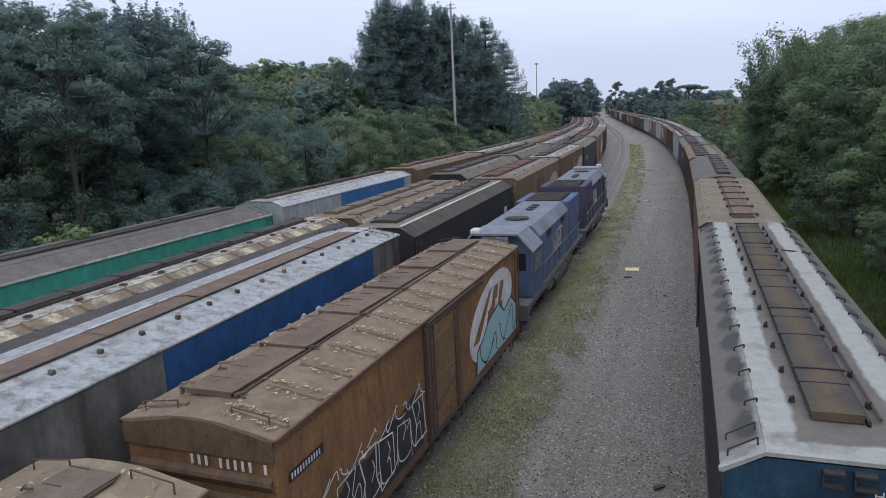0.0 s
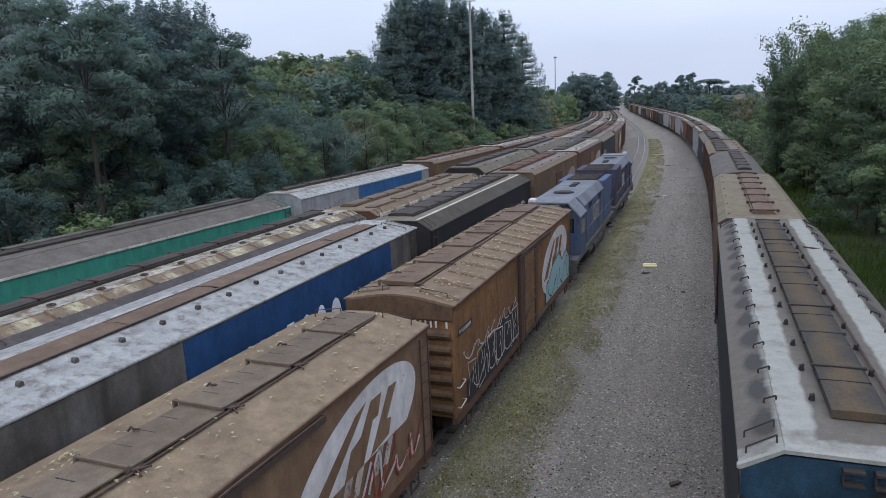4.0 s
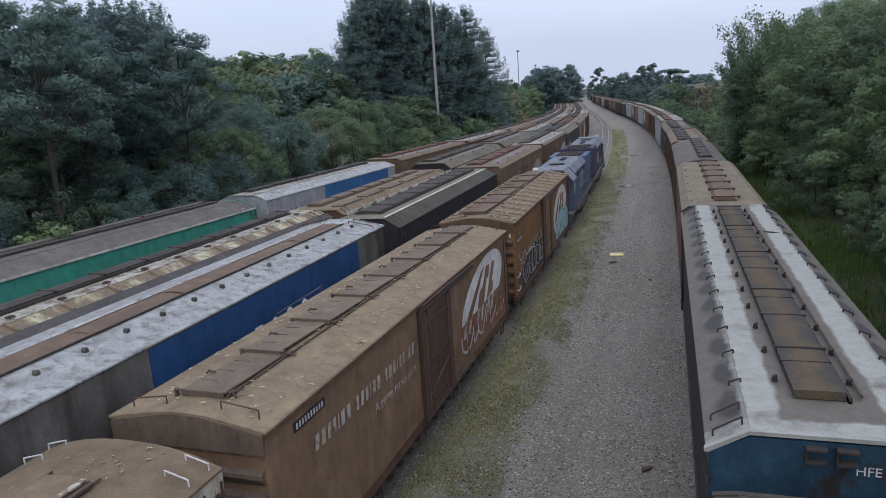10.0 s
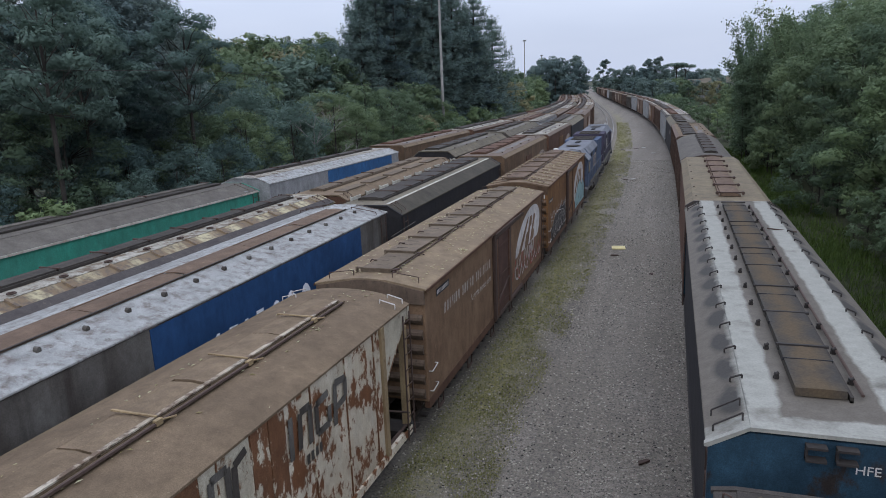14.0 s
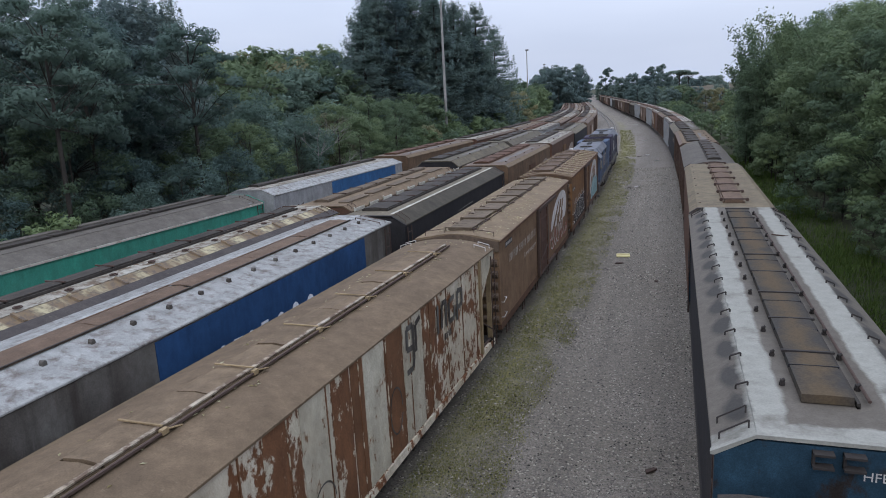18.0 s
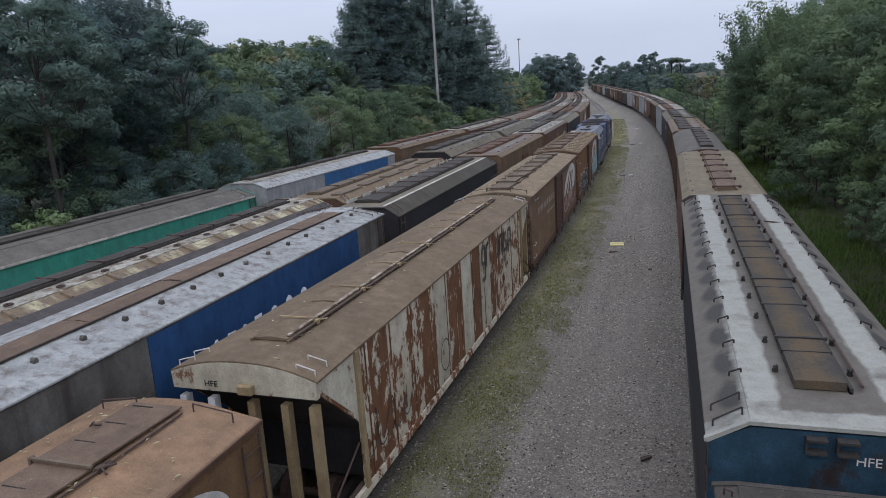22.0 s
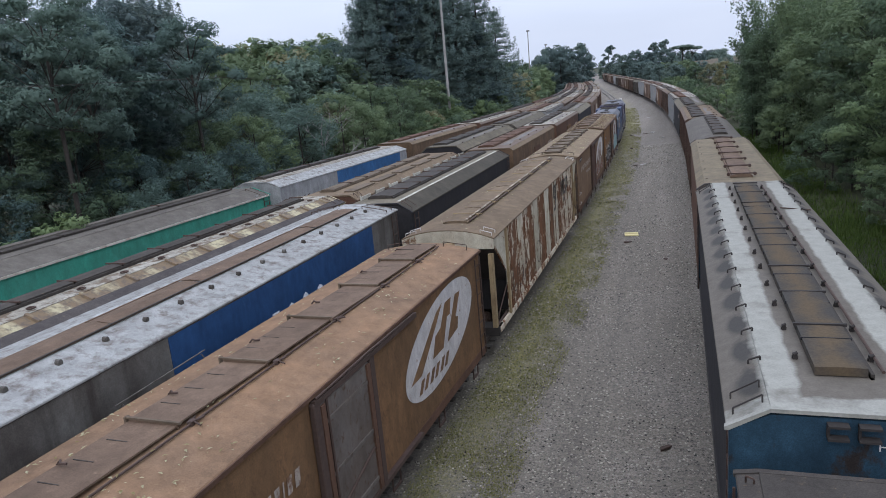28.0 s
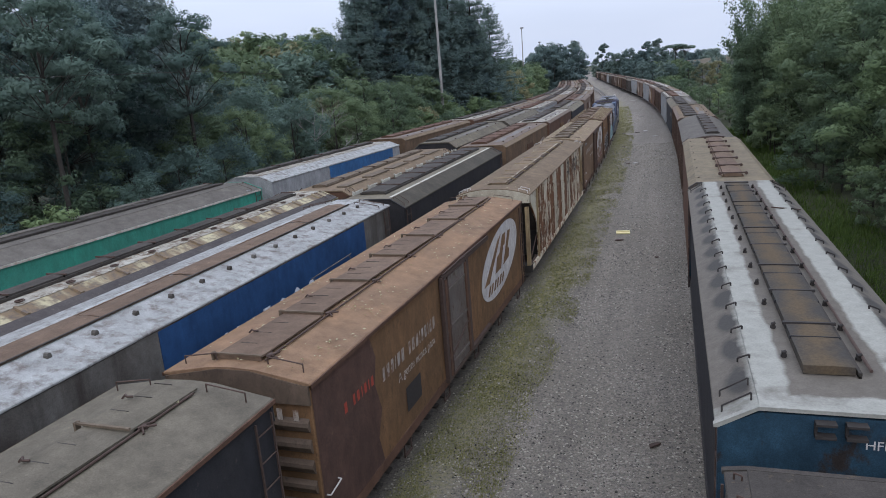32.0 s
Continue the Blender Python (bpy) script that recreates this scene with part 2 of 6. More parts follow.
M_rust = painted("rusty_orange_paint", (0.225, 0.118, 0.05), (0.125, 0.068, 0.034), (0.075, 0.042, 0.026), 0.52, 0.72, run_at=(0.42, 0.68, 0.75))
M_rust2 = painted("dusty_brown_paint", (0.186, 0.12, 0.0733), (0.13, 0.08, 0.0485), (0.229, 0.16, 0.0936), 0.62, 0.75)
M_rust3 = painted("red_brown_paint", (0.188, 0.1053, 0.0517), (0.1175, 0.0705, 0.0376), (0.0846, 0.047, 0.0282))
M_a0_roof = painted("grey_brown_dusty_roof", (0.115, 0.103, 0.086), (0.08, 0.07, 0.06), (0.16, 0.14, 0.11), 0.6, 0.8)
M_roof_b1 = painted("rusty_tan_roof", (0.17, 0.122, 0.08), (0.12, 0.083, 0.055), (0.215, 0.163, 0.112), 0.58, 0.8)
M_roof_tan = painted("dusty_tan_roof", (0.203, 0.15, 0.093), (0.142, 0.105, 0.07), (0.25, 0.19, 0.125), 0.56, 0.8)
M_roof_brown = painted("brown_dusty_roof", (0.1638, 0.1184, 0.0755), (0.117, 0.0846, 0.0549), (0.2205, 0.1739, 0.1176), 0.6, 0.8)
M_roof_orange = painted("orange_brown_roof", (0.2303, 0.1382, 0.079), (0.1598, 0.1034, 0.0658), (0.2679, 0.1927, 0.1175), 0.6, 0.8)
M_walk = painted("weathered_walkway", (0.142, 0.108, 0.076), (0.1, 0.077, 0.055), (0.18, 0.138, 0.095), 0.6, 0.78, 8.0)
M_walk_rust = painted("rusty_brown_walkway", (0.142, 0.096, 0.066), (0.1, 0.068, 0.048), (0.185, 0.13, 0.088), 0.6, 0.75, 8.0)
M_walk_dark = painted("dark_walkway", (0.06, 0.052, 0.045), (0.04, 0.035, 0.03), (0.14, 0.1, 0.06), 0.6, 0.78, 8.0)
M_white = painted("worn_white_paint", (0.62, 0.62, 0.64), (0.45, 0.43, 0.42), (0.2, 0.15, 0.12), 0.6, 0.68)
M_roof_white = painted("flaking_white_roof", (0.3174, 0.322, 0.3082), (0.23, 0.23, 0.219), (0.138, 0.1178, 0.1058), 0.485, 0.66, spots=4.0)
M_whiterust = painted("white_paint_over_rust", (0.5459, 0.4982, 0.4007), (0.3933, 0.3286, 0.2385), (0.142, 0.0636, 0.0305), 0.5, 0.54, spots=2.6)
M_rustwhite = painted("rust_with_white_remnants", (0.165, 0.078, 0.0387), (0.103, 0.05, 0.027), (0.443, 0.395, 0.302), 0.54, 0.59, spots=2.6)
M_rust_flat = painted("bare_rust_panel", (0.17, 0.083, 0.042), (0.11, 0.056, 0.03), (0.36, 0.31, 0.23), 0.62, 0.68, spots=2.6)
M_blue = painted("deep_blue_paint", (0.02, 0.06, 0.15), (0.016, 0.045, 0.11), (0.03, 0.065, 0.14), 0.62, 0.8)
M_blue_end = painted("faded_blue_end", (0.026, 0.062, 0.092), (0.012, 0.027, 0.042), (0.025, 0.02, 0.018), 0.54, 0.62, spots=1.6)
M_blue_loco = painted("locomotive_blue_paint", (0.046, 0.074, 0.14), (0.085, 0.096, 0.12), (0.15, 0.15, 0.155), 0.62, 0.8)
M_loco_roof = painted("grey_blue_roof", (0.175, 0.188, 0.212), (0.135, 0.14, 0.15), (0.11, 0.105, 0.1), 0.6, 0.75)
M_grey = painted("grey_paint", (0.129, 0.1213, 0.1075), (0.0473, 0.0396, 0.0335), (0.0731, 0.0602, 0.0482), 0.64, 0.8, streak=1.25, run_at=(0.46, 0.6, 0.9))
M_grey_light = painted("pale_grey_paint", (0.28, 0.282, 0.28), (0.2, 0.2, 0.198), (0.16, 0.13, 0.11), 0.62, 0.74)
M_roof_grey = painted("dusty_grey_roof", (0.1236, 0.1069, 0.0791), (0.0863, 0.0744, 0.056), (0.1814, 0.1505, 0.1085), 0.6, 0.8)
M_green = painted("green_paint", (0.035, 0.2, 0.14), (0.04, 0.155, 0.115), (0.075, 0.15, 0.12), 0.64, 0.78)
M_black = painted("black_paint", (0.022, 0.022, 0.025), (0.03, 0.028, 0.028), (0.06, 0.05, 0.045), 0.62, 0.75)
M_slope = painted("sooty_grey_roof_slope", (0.156, 0.132, 0.0936), (0.0884, 0.076, 0.0563), (0.249, 0.2, 0.131), 0.58, 0.72, 2.0)
M_silver = panelled("stained_silver_sheet", (0.3696, 0.3212, 0.1892), (0.1408, 0.0924, 0.0458), (0.0748, 0.0546, 0.0387), 1.5, -7.6)
M_door_grey = painted("greyed_door_paint", (0.15, 0.135, 0.122), (0.1, 0.078, 0.062), (0.08, 0.05, 0.036), 0.56, 0.64)
M_door_red = painted("dark_red_door", (0.09, 0.05, 0.038), (0.062, 0.036, 0.028), (0.045, 0.03, 0.025))
M_violet = painted("dark_violet_paint", (0.06, 0.052, 0.078), (0.042, 0.038, 0.055), (0.12, 0.1, 0.1), 0.62, 0.74)
M_far_rust = painted("dulled_rust_paint", (0.147, 0.092, 0.0546), (0.0889, 0.06, 0.0397), (0.178, 0.15, 0.109), 0.6, 0.76)
M_maroon = painted("dark_maroon_paint", (0.088, 0.05, 0.037), (0.062, 0.038, 0.03), (0.13, 0.08, 0.05), 0.6, 0.75)
M_faintwhite = painted("flaked_white_lettering", (0.4, 0.37, 0.33), (0.28, 0.22, 0.17), (0.17, 0.1, 0.065), 0.5, 0.6, spots=7.0)
M_edge = painted("flaked_white_edge", (0.42, 0.38, 0.31), (0.3, 0.24, 0.17), (0.12, 0.085, 0.06), 0.44, 0.56, spots=3.0)
M_far_brown = painted("faded_brown_car_side", (0.155, 0.1, 0.068), (0.1, 0.067, 0.048), (0.21, 0.175, 0.14), 0.58, 0.72)
M_far_roof = painted("faded_brown_car_roof", (0.155, 0.116, 0.09), (0.11, 0.082, 0.064), (0.2, 0.168, 0.138), 0.58, 0.76)
M_far_dark = painted("faded_dark_car_side", (0.1, 0.067, 0.051), (0.066, 0.045, 0.036), (0.15, 0.12, 0.095), 0.58, 0.72)
M_plum = painted("dark_rust_paint", (0.114, 0.062, 0.0409), (0.078, 0.045, 0.0307), (0.167, 0.1, 0.0596), 0.62, 0.74)
M_post = painted("weathered_yellow_post", (0.3, 0.23, 0.13), (0.2, 0.14, 0.08), (0.12, 0.07, 0.045), 0.6, 0.7)
M_whitestrip = painted("chalky_white_strip", (0.453, 0.44, 0.378), (0.319, 0.3, 0.252), (0.247, 0.2, 0.153), 0.5, 0.64, spots=2.2)
M_soot = painted("grey_roof_centre", (0.17, 0.155, 0.14), (0.11, 0.1, 0.09), (0.25, 0.23, 0.21), 0.6, 0.75)
M_hatch_rust = centre_stained("rust_stained_hatch", (0.05, 0.046, 0.041), (0.088, 0.065, 0.041), 0.32, -0.08)
M_h0_roof = sprayed_roof("sprayed_white_roof", 0.6, 1.0, 1.1, -6.05, (0.268, 0.262, 0.226), (0.12, 0.104, 0.084), (0.046, 0.042, 0.037), -7.88)
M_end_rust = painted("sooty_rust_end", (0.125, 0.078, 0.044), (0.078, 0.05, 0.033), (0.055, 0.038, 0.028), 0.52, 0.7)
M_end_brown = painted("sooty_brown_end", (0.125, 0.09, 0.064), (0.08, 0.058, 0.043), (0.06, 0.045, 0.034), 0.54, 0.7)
M_h1_roof = painted("olive_tan_roof", (0.17, 0.137, 0.088), (0.118, 0.096, 0.066), (0.22, 0.17, 0.105), 0.56, 0.76)
M_blue_bright = painted("bright_blue_paint", (0.035, 0.105, 0.23), (0.03, 0.08, 0.17), (0.06, 0.11, 0.19), 0.62, 0.8)
M_steel = plain("dark_underframe_steel", (0.035, 0.03, 0.027), 0.8, 0.0)
M_iron = plain("rusty_iron", (0.07, 0.045, 0.035), 0.8)
M_rail = plain("worn_rail_steel", (0.2, 0.17, 0.15), 0.45, 0.7)
M_tie = plain("old_sleeper_wood", (0.07, 0.06, 0.052), 0.9)
M_logo = painted("faded_white_lettering", (0.52, 0.5, 0.48), (0.4, 0.37, 0.34), (0.2, 0.12, 0.08), 0.62, 0.7, spots=5.0)
M_bright = plain("white_letter_paint", (0.72, 0.73, 0.75), 0.7, 0.0, 0.15)
# soot on one roof lip; elsewhere this dark tone holds painted shade
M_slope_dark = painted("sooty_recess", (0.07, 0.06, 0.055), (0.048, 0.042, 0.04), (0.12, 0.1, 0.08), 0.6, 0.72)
M_loco_frame = painted("dusty_locomotive_frame", (0.1, 0.098, 0.098), (0.06, 0.058, 0.058), (0.14, 0.13, 0.12), 0.58, 0.72)
M_loco_top = painted("sooty_locomotive_top", (0.165, 0.175, 0.2), (0.12, 0.122, 0.13), (0.09, 0.085, 0.08), 0.56, 0.75)
M_spray = painted("dark_spray_paint", (0.026, 0.026, 0.028), (0.04, 0.036, 0.034), (0.09, 0.06, 0.04), 0.56, 0.66, spots=4.0)
M_roof_dim = painted("dark_dusty_roof", (0.0636, 0.0547, 0.0405), (0.0434, 0.0374, 0.0282), (0.0972, 0.0792, 0.0552), 0.6, 0.8)
M_patchy = painted("patchy_white_roof", (0.371, 0.36, 0.31), (0.227, 0.205, 0.167), (0.124, 0.092, 0.0648), 0.47, 0.58, spots=3.0)
M_cream = painted("creamy_worn_white", (0.443, 0.41, 0.324), (0.34, 0.3, 0.225), (0.154, 0.085, 0.045), 0.58, 0.64, spots=3.2)
M_dark = plain("dark_marking", (0.02, 0.02, 0.022), 0.7)
M_cyan = plain("pale_blue_paint", (0.25, 0.38, 0.38), 0.7)
M_redline = plain("red_paint_line", (0.3, 0.05, 0.03), 0.7)
M_yellow = plain("yellowed_board", (0.66, 0.58, 0.3), 0.8)
M_litter = plain("pale_litter", (0.36, 0.345, 0.31), 0.8)
M_concrete = painted("weathered_pole", (0.3, 0.29, 0.27), (0.22, 0.21, 0.2), (0.14, 0.13, 0.12), 0.62, 0.75)
M_glass = plain("dark_window_glass", (0.015, 0.018, 0.022), 0.08, 0.0, 0.0)
M_lens = plain("headlamp_glass", (0.6, 0.6, 0.62), 0.1, 0.6, 0.1)
M_bark = painted("bark", (0.055, 0.048, 0.041), (0.035, 0.031, 0.027), (0.09, 0.08, 0.068), 0.6, 0.75)
M_leafA = leafy("broadleaf_green", (0.132, 0.178, 0.108), (0.175, 0.23, 0.132))
M_leafB = leafy("yellow_green_leaf", (0.165, 0.225, 0.12), (0.21, 0.275, 0.145))
M_leafC = leafy("blue_green_leaf", (0.124, 0.178, 0.158), (0.152, 0.214, 0.187))
# leaf green paled and blued in place of haze over the tall trees
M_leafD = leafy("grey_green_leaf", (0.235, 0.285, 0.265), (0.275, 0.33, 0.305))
M_leafE = leafy("brownish_olive_leaf", (0.2, 0.195, 0.12), (0.25, 0.24, 0.145))
M_needle = leafy("pine_needles", (0.118, 0.165, 0.165), (0.145, 0.2, 0.19))
M_grass = leafy("grass_blade", (0.045, 0.08, 0.018), (0.11, 0.155, 0.042))
M_weed = leafy("weed_blade", (0.16, 0.152, 0.06), (0.33, 0.305, 0.13))
M_fallen = leafy("fallen_yellow_leaf", (0.3, 0.23, 0.1), (0.66, 0.6, 0.4))
M_stone = leafy("ballast_stone", (0.028, 0.026, 0.024), (0.43, 0.39, 0.34), 1.0, False)
# far leaves: the distance haze is mixed into their base colour
M_haze_leaf = leafy("hazy_far_leaf", (0.145, 0.195, 0.185), (0.16, 0.21, 0.198))


def build_ground(n, l, b):
    at = n.new("ShaderNodeAttribute")
    at.attribute_name = "cover"
    sep = n.new("ShaderNodeSeparateColor")
    l.new(at.outputs["Color"], sep.inputs[0])
    fine, mid, big = grain(n, l, 22.0, 6.0, rough=0.75), grain(n, l, 2.5, 6.0), grain(n, l, 0.25, 5.0)
    vor = n.new("ShaderNodeTexVoronoi")
    vor.inputs["Scale"].default_value = 17.0
    tc = n.new("ShaderNodeTexCoord")
    l.new(tc.outputs["Object"], vor.inputs["Vector"])
    c = ramp(n, l, fine, 0.36, 0.68, (0.038, 0.035, 0.032), (0.41, 0.365, 0.312))
    c = blend(n, l, 0.4, c, ramp(n, l, vor.outputs["Color"], 0.15, 0.85, (0.05, 0.044, 0.037), (0.36, 0.312, 0.252)))
    c = blend(n, l, ramp(n, l, big, 0.35, 0.7, (0, 0, 0), (0.5, 0.5, 0.5)), c, (0.15, 0.13, 0.102))
    rut = grain(n, l, 0.55, 4.0, (1.0, 0.05, 1.0))
    c = blend(n, l, ramp(n, l, rut, 0.42, 0.6, (0, 0, 0), (0.35, 0.35, 0.35)), c, (0.095, 0.084, 0.072))
    c = blend(n, l, ramp(n, l, mid, 0.55, 0.72, (0, 0, 0), (0.35, 0.35, 0.35)), c, (0.24, 0.215, 0.18))
    weeds = ramp(n, l, grain(n, l, 14.0, 6.0, rough=0.7), 0.32, 0.68, (0.1, 0.093, 0.038), (0.3, 0.275, 0.108))
    k = n.new("ShaderNodeMath")
    k.operation = "MULTIPLY"
    l.new(sep.outputs[0], k.inputs[0])
    l.new(ramp(n, l, grain(n, l, 7.0, 7.0, rough=0.7), 0.34, 0.56, (0.1, 0.1, 0.1), (1, 1, 1)), k.inputs[1])
    c = blend(n, l, k.outputs[0], c, weeds)
    soil = ramp(n, l, mid, 0.3, 0.7, (0.03, 0.028, 0.02), (0.05, 0.06, 0.022))
    c = blend(n, l, sep.outputs[1], c, soil)
    c = blend(n, l, ramp(n, l, sep.outputs[2], 0.0, 1.0, (0, 0, 0), (0.6, 0.6, 0.6)), c, (0.045, 0.04, 0.036))
    l.new(c, b.inputs["Base Color"])
    b.inputs["Roughness"].default_value = 0.9
    b.inputs["Specular IOR Level"].default_value = 0.2
    bumped(n, l, b, fine, 1.0, 0.05)


M_ground = material("gravel_ground", build_ground)


# ---- plan: centre lines of the tracks, x at a given y ----
def bend(y, y0, length, slope0, slope1):
    """Sideways run of a line whose slope goes from slope0 to slope1 over a stretch that begins at y0."""
    if y <= y0:
        return slope0 * (y - y0)
    u = min(y - y0, length)
    return slope0 * u + (slope1 - slope0) * u * u / (2 * length) + slope1 * max(0.0, y - y0 - length)


def track_h(y):
    return 1.99 + bend(y, 38, 140, 0.0, -0.138)


def track_d(y):
    near = min(max(20.0 - y, 0.0), 14.0)
    return -6.52 + bend(y, 20, 176, 0.012, -0.138) - 0.0012 * near * near


def track_c(y):
    return -10.4 + bend(y, 50, 110, -0.004, -0.14)


def track_b(y):
    return -14.25 + bend(y, 55, 110, 0.0, -0.14)


def track_a(y):
    return -18.55 + bend(y, 62, 100, 0.05, -0.14)


def on_track(track, y, length):
    """The pose of a car whose middle stands at y."""
    a, b = track(y - 0.36 * length), track(y + 0.36 * length)
    return pose((a + b) / 2, y, 0.12, 0, 0, -math.degrees(math.atan2(b - a, 0.72 * length)))


# ---- mesh helpers ----
def put(bm, verts, faces):
    vs = [bm.verts.new(v) for v in verts]
    for f in faces:
        try:
            bm.faces.new([vs[i] for i in f])
        except ValueError:
            pass
    return vs


def box(bm, x0, x1, y0, y1, z0, z1):
    put(bm, [(x0, y0, z0), (x1, y0, z0), (x1, y1, z0), (x0, y1, z0), (x0, y0, z1), (x1, y0, z1), (x1, y1, z1), (x0, y1, z1)],
        [(3, 2, 1, 0), (4, 5, 6, 7), (0, 1, 5, 4), (1, 2, 6, 5), (2, 3, 7, 6), (3, 0, 4, 7)])


def prism(bm, prof, y0, y1):
    """A closed outline of (x, z), counter-clockwise seen from -y, drawn out along y."""
    k = len(prof)
    put(bm, [(x, y0, z) for x, z in prof] + [(x, y1, z) for x, z in prof],
        [tuple(range(k)), tuple(range(2 * k - 1, k - 1, -1))] + [((i + 1) % k, i, k + i, k + (i + 1) % k) for i in range(k)])


def prism_x(bm, prof, x0, x1):
    """A closed outline of (y, z) drawn out along x."""
    k = len(prof)
    put(bm, [(x0, y, z) for y, z in prof] + [(x1, y, z) for y, z in prof],
        [tuple(range(k - 1, -1, -1)), tuple(range(k, 2 * k))] + [(i, (i + 1) % k, k + (i + 1) % k, k + i) for i in range(k)])


def rod(bm, a, b, r, n=6, r2=None):
    a, b = Vector(a), Vector(b)
    d = (b - a).normalized()
    s = d.orthogonal().normalized()
    q = d.cross(s)
    r2 = r if r2 is None else r2
    ring = [(math.cos(2 * math.pi * i / n), math.sin(2 * math.pi * i / n)) for i in range(n)]
    put(bm, [a + (s * c + q * e) * r for c, e in ring] + [b + (s * c + q * e) * r2 for c, e in ring],
        [tuple(range(n - 1, -1, -1)), tuple(range(n, 2 * n))] + [(i, (i + 1) % n, n + (i + 1) % n, n + i) for i in range(n)])


def bent(bm, pts, r, n=5):
    for a, b in zip(pts, pts[1:]):
        rod(bm, a, b, r, n)


MESHES = {}


def mesh_of(name, bm, mat, bevel=0.0, smooth=False):
    if bevel:
        bmesh.ops.bevel(bm, geom=list(bm.edges), offset=bevel, segments=1, affect="EDGES", clamp_overlap=True)
    bmesh.ops.recalc_face_normals(bm, faces=list(bm.faces))
    me = bpy.data.meshes.new(name)
    bm.to_mesh(me)
    bm.free()
    me.materials.append(mat)
    if smooth:
        for p in me.polygons:
            p.use_smooth = True
    return me


def part(name, bm, mat, parent=None, label="", bevel=0.0, smooth=False):
    ob = new(name, mesh_of(name, bm, mat, bevel, smooth))
    ob.parent = parent
    return tagged(ob, label)


def shared(name, key, make, mat, parent, m=None, label=""):
    """A part whose mesh is built once and used by all that look alike."""
    if key not in MESHES:
        bm = bmesh.new()
        make(bm)
        MESHES[key] = mesh_of(name, bm, mat)
    ob = new(name, MESHES[key])
    ob.parent = parent
    if m is not None:
        ob.matrix_basis = m
    return tagged(ob, label)


def made(make):
    bm = bmesh.new()
    make(bm)
    return bm


SPINNING = []


# ---- running gear ----
def wheelset(bm):
    rod(bm, (-0.55, 0, 0), (0.55, 0, 0), 0.075, 8)
    for s in (-1, 1):
        rod(bm, (s * 0.44, 0, 0), (s * 0.575, 0, 0), 0.4, 16, 0.39)
        rod(bm, (s * 0.4, 0, 0), (s * 0.44, 0, 0), 0.43, 16)
        rod(bm, (s * 0.57, 0, 0), (s * 0.62, 0, 0), 0.13, 8)
        for k in range(4):
            a = k * math.pi / 2
            box(bm, s * 0.58 - 0.01, s * 0.58 + 0.01, 0.24 * math.cos(a) - 0.05, 0.24 * math.cos(a) + 0.05, 0.24 * math.sin(a) - 0.05, 0.24 * math.sin(a) + 0.05)


def side_frame(bm):
    for s in (-1, 1):
        x0, x1 = (0.68, 0.8) if s > 0 else (-0.8, -0.68)
        prism_x(bm, [(-1.05, 0.36), (-0.7, 0.36), (-0.3, 0.16), (0.3, 0.16), (0.7, 0.36), (1.05, 0.36), (1.05, 0.52), (0.4, 0.66), (-0.4, 0.66), (-1.05, 0.52)], x0, x1)
        for k in (-0.13, 0.13):
            rod(bm, ((x0 + x1) / 2 + 0.05 * s, k, 0.2), ((x0 + x1) / 2 + 0.05 * s, k, 0.6), 0.09, 8)
    box(bm, -0.85, 0.85, -0.2, 0.2, 0.5, 0.74)


def bogie(car, y, spin):
    b = shared("bogie", "bogie", side_frame, M_steel, car, pose(0, y, 0))
    for k in (-0.8, 0.8):
        w = shared("wheelset", "wheelset", wheelset, M_iron, b, pose(0, k, 0.42))
        if spin:
            SPINNING.append((w, k))
    return b


def coupler(bm):
    box(bm, -0.09, 0.09, 0, 0.5, 0.62, 0.8)
    prism(bm, [(-0.2, 0.55), (0.2, 0.55), (0.24, 0.85), (-0.16, 0.87)], 0.45, 0.72)


def running_gear(car, length, spin=False):
    for s in (-1, 1):
        bogie(car, s * 0.345 * length, spin)
        shared("coupler", "coupler", coupler, M_iron, car, pose(0, s * (length / 2 - 0.15), 0, 0, 0, 0 if s > 0 else 180))


def ladder(bm, x, y0, y1, z0, z1, rungs, r=0.014):
    for y in (y0, y1):
        box(bm, x - 0.014, x + 0.014, y - 0.014, y + 0.014, z0, z1)
    for k in range(rungs):
        z = z0 + (k + 0.5) * (z1 - z0) / rungs
        rod(bm, (x, y0, z), (x, y1, z), r, 5)


def grab(bm, a, b, out, r=0.012):
    a, b, o = Vector(a), Vector(b), Vector(out)
    bent(bm, [a, a + o, b + o, b], r)


def patch(bm, x, pts):
    """A flat painted shape of (y, z) corners on a side wall."""
    put(bm, [(x, y, z) for y, z in pts], [tuple(range(len(pts)))])


def stroke(bm, x, pts, w):
    for (y0, z0), (y1, z1) in zip(pts, pts[1:]):
        d = math.hypot(y1 - y0, z1 - z0) or 1
        a, b = -(z1 - z0) / d * w / 2, (y1 - y0) / d * w / 2
        patch(bm, x, [(y0 + a, z0 + b), (y1 + a, z1 + b), (y1 - a, z1 - b), (y0 - a, z0 - b)])


def ellipse(cy, cz, ry, rz, n=36, tilt=0.0, a0=0, a1=360):
    out = []
    for i in range(n):
        a = radians(a0 + (a1 - a0) * i / n)
        y, z = ry * math.cos(a), rz * math.sin(a)
        out.append((cy + y + tilt * z, cz + z))
    return out


def word_bars(bm, x, y, z, size, widths, gap=0.28, lean=0.0):
    """Unreadable or brand lettering as plain bars, one a letter."""
    for w in widths:
        if w > 0:
            patch(bm, x, [(y, z), (y + w * size, z), (y + w * size + lean * size, z + size), (y + lean * size, z + size)])
        y += (abs(w) + gap) * size


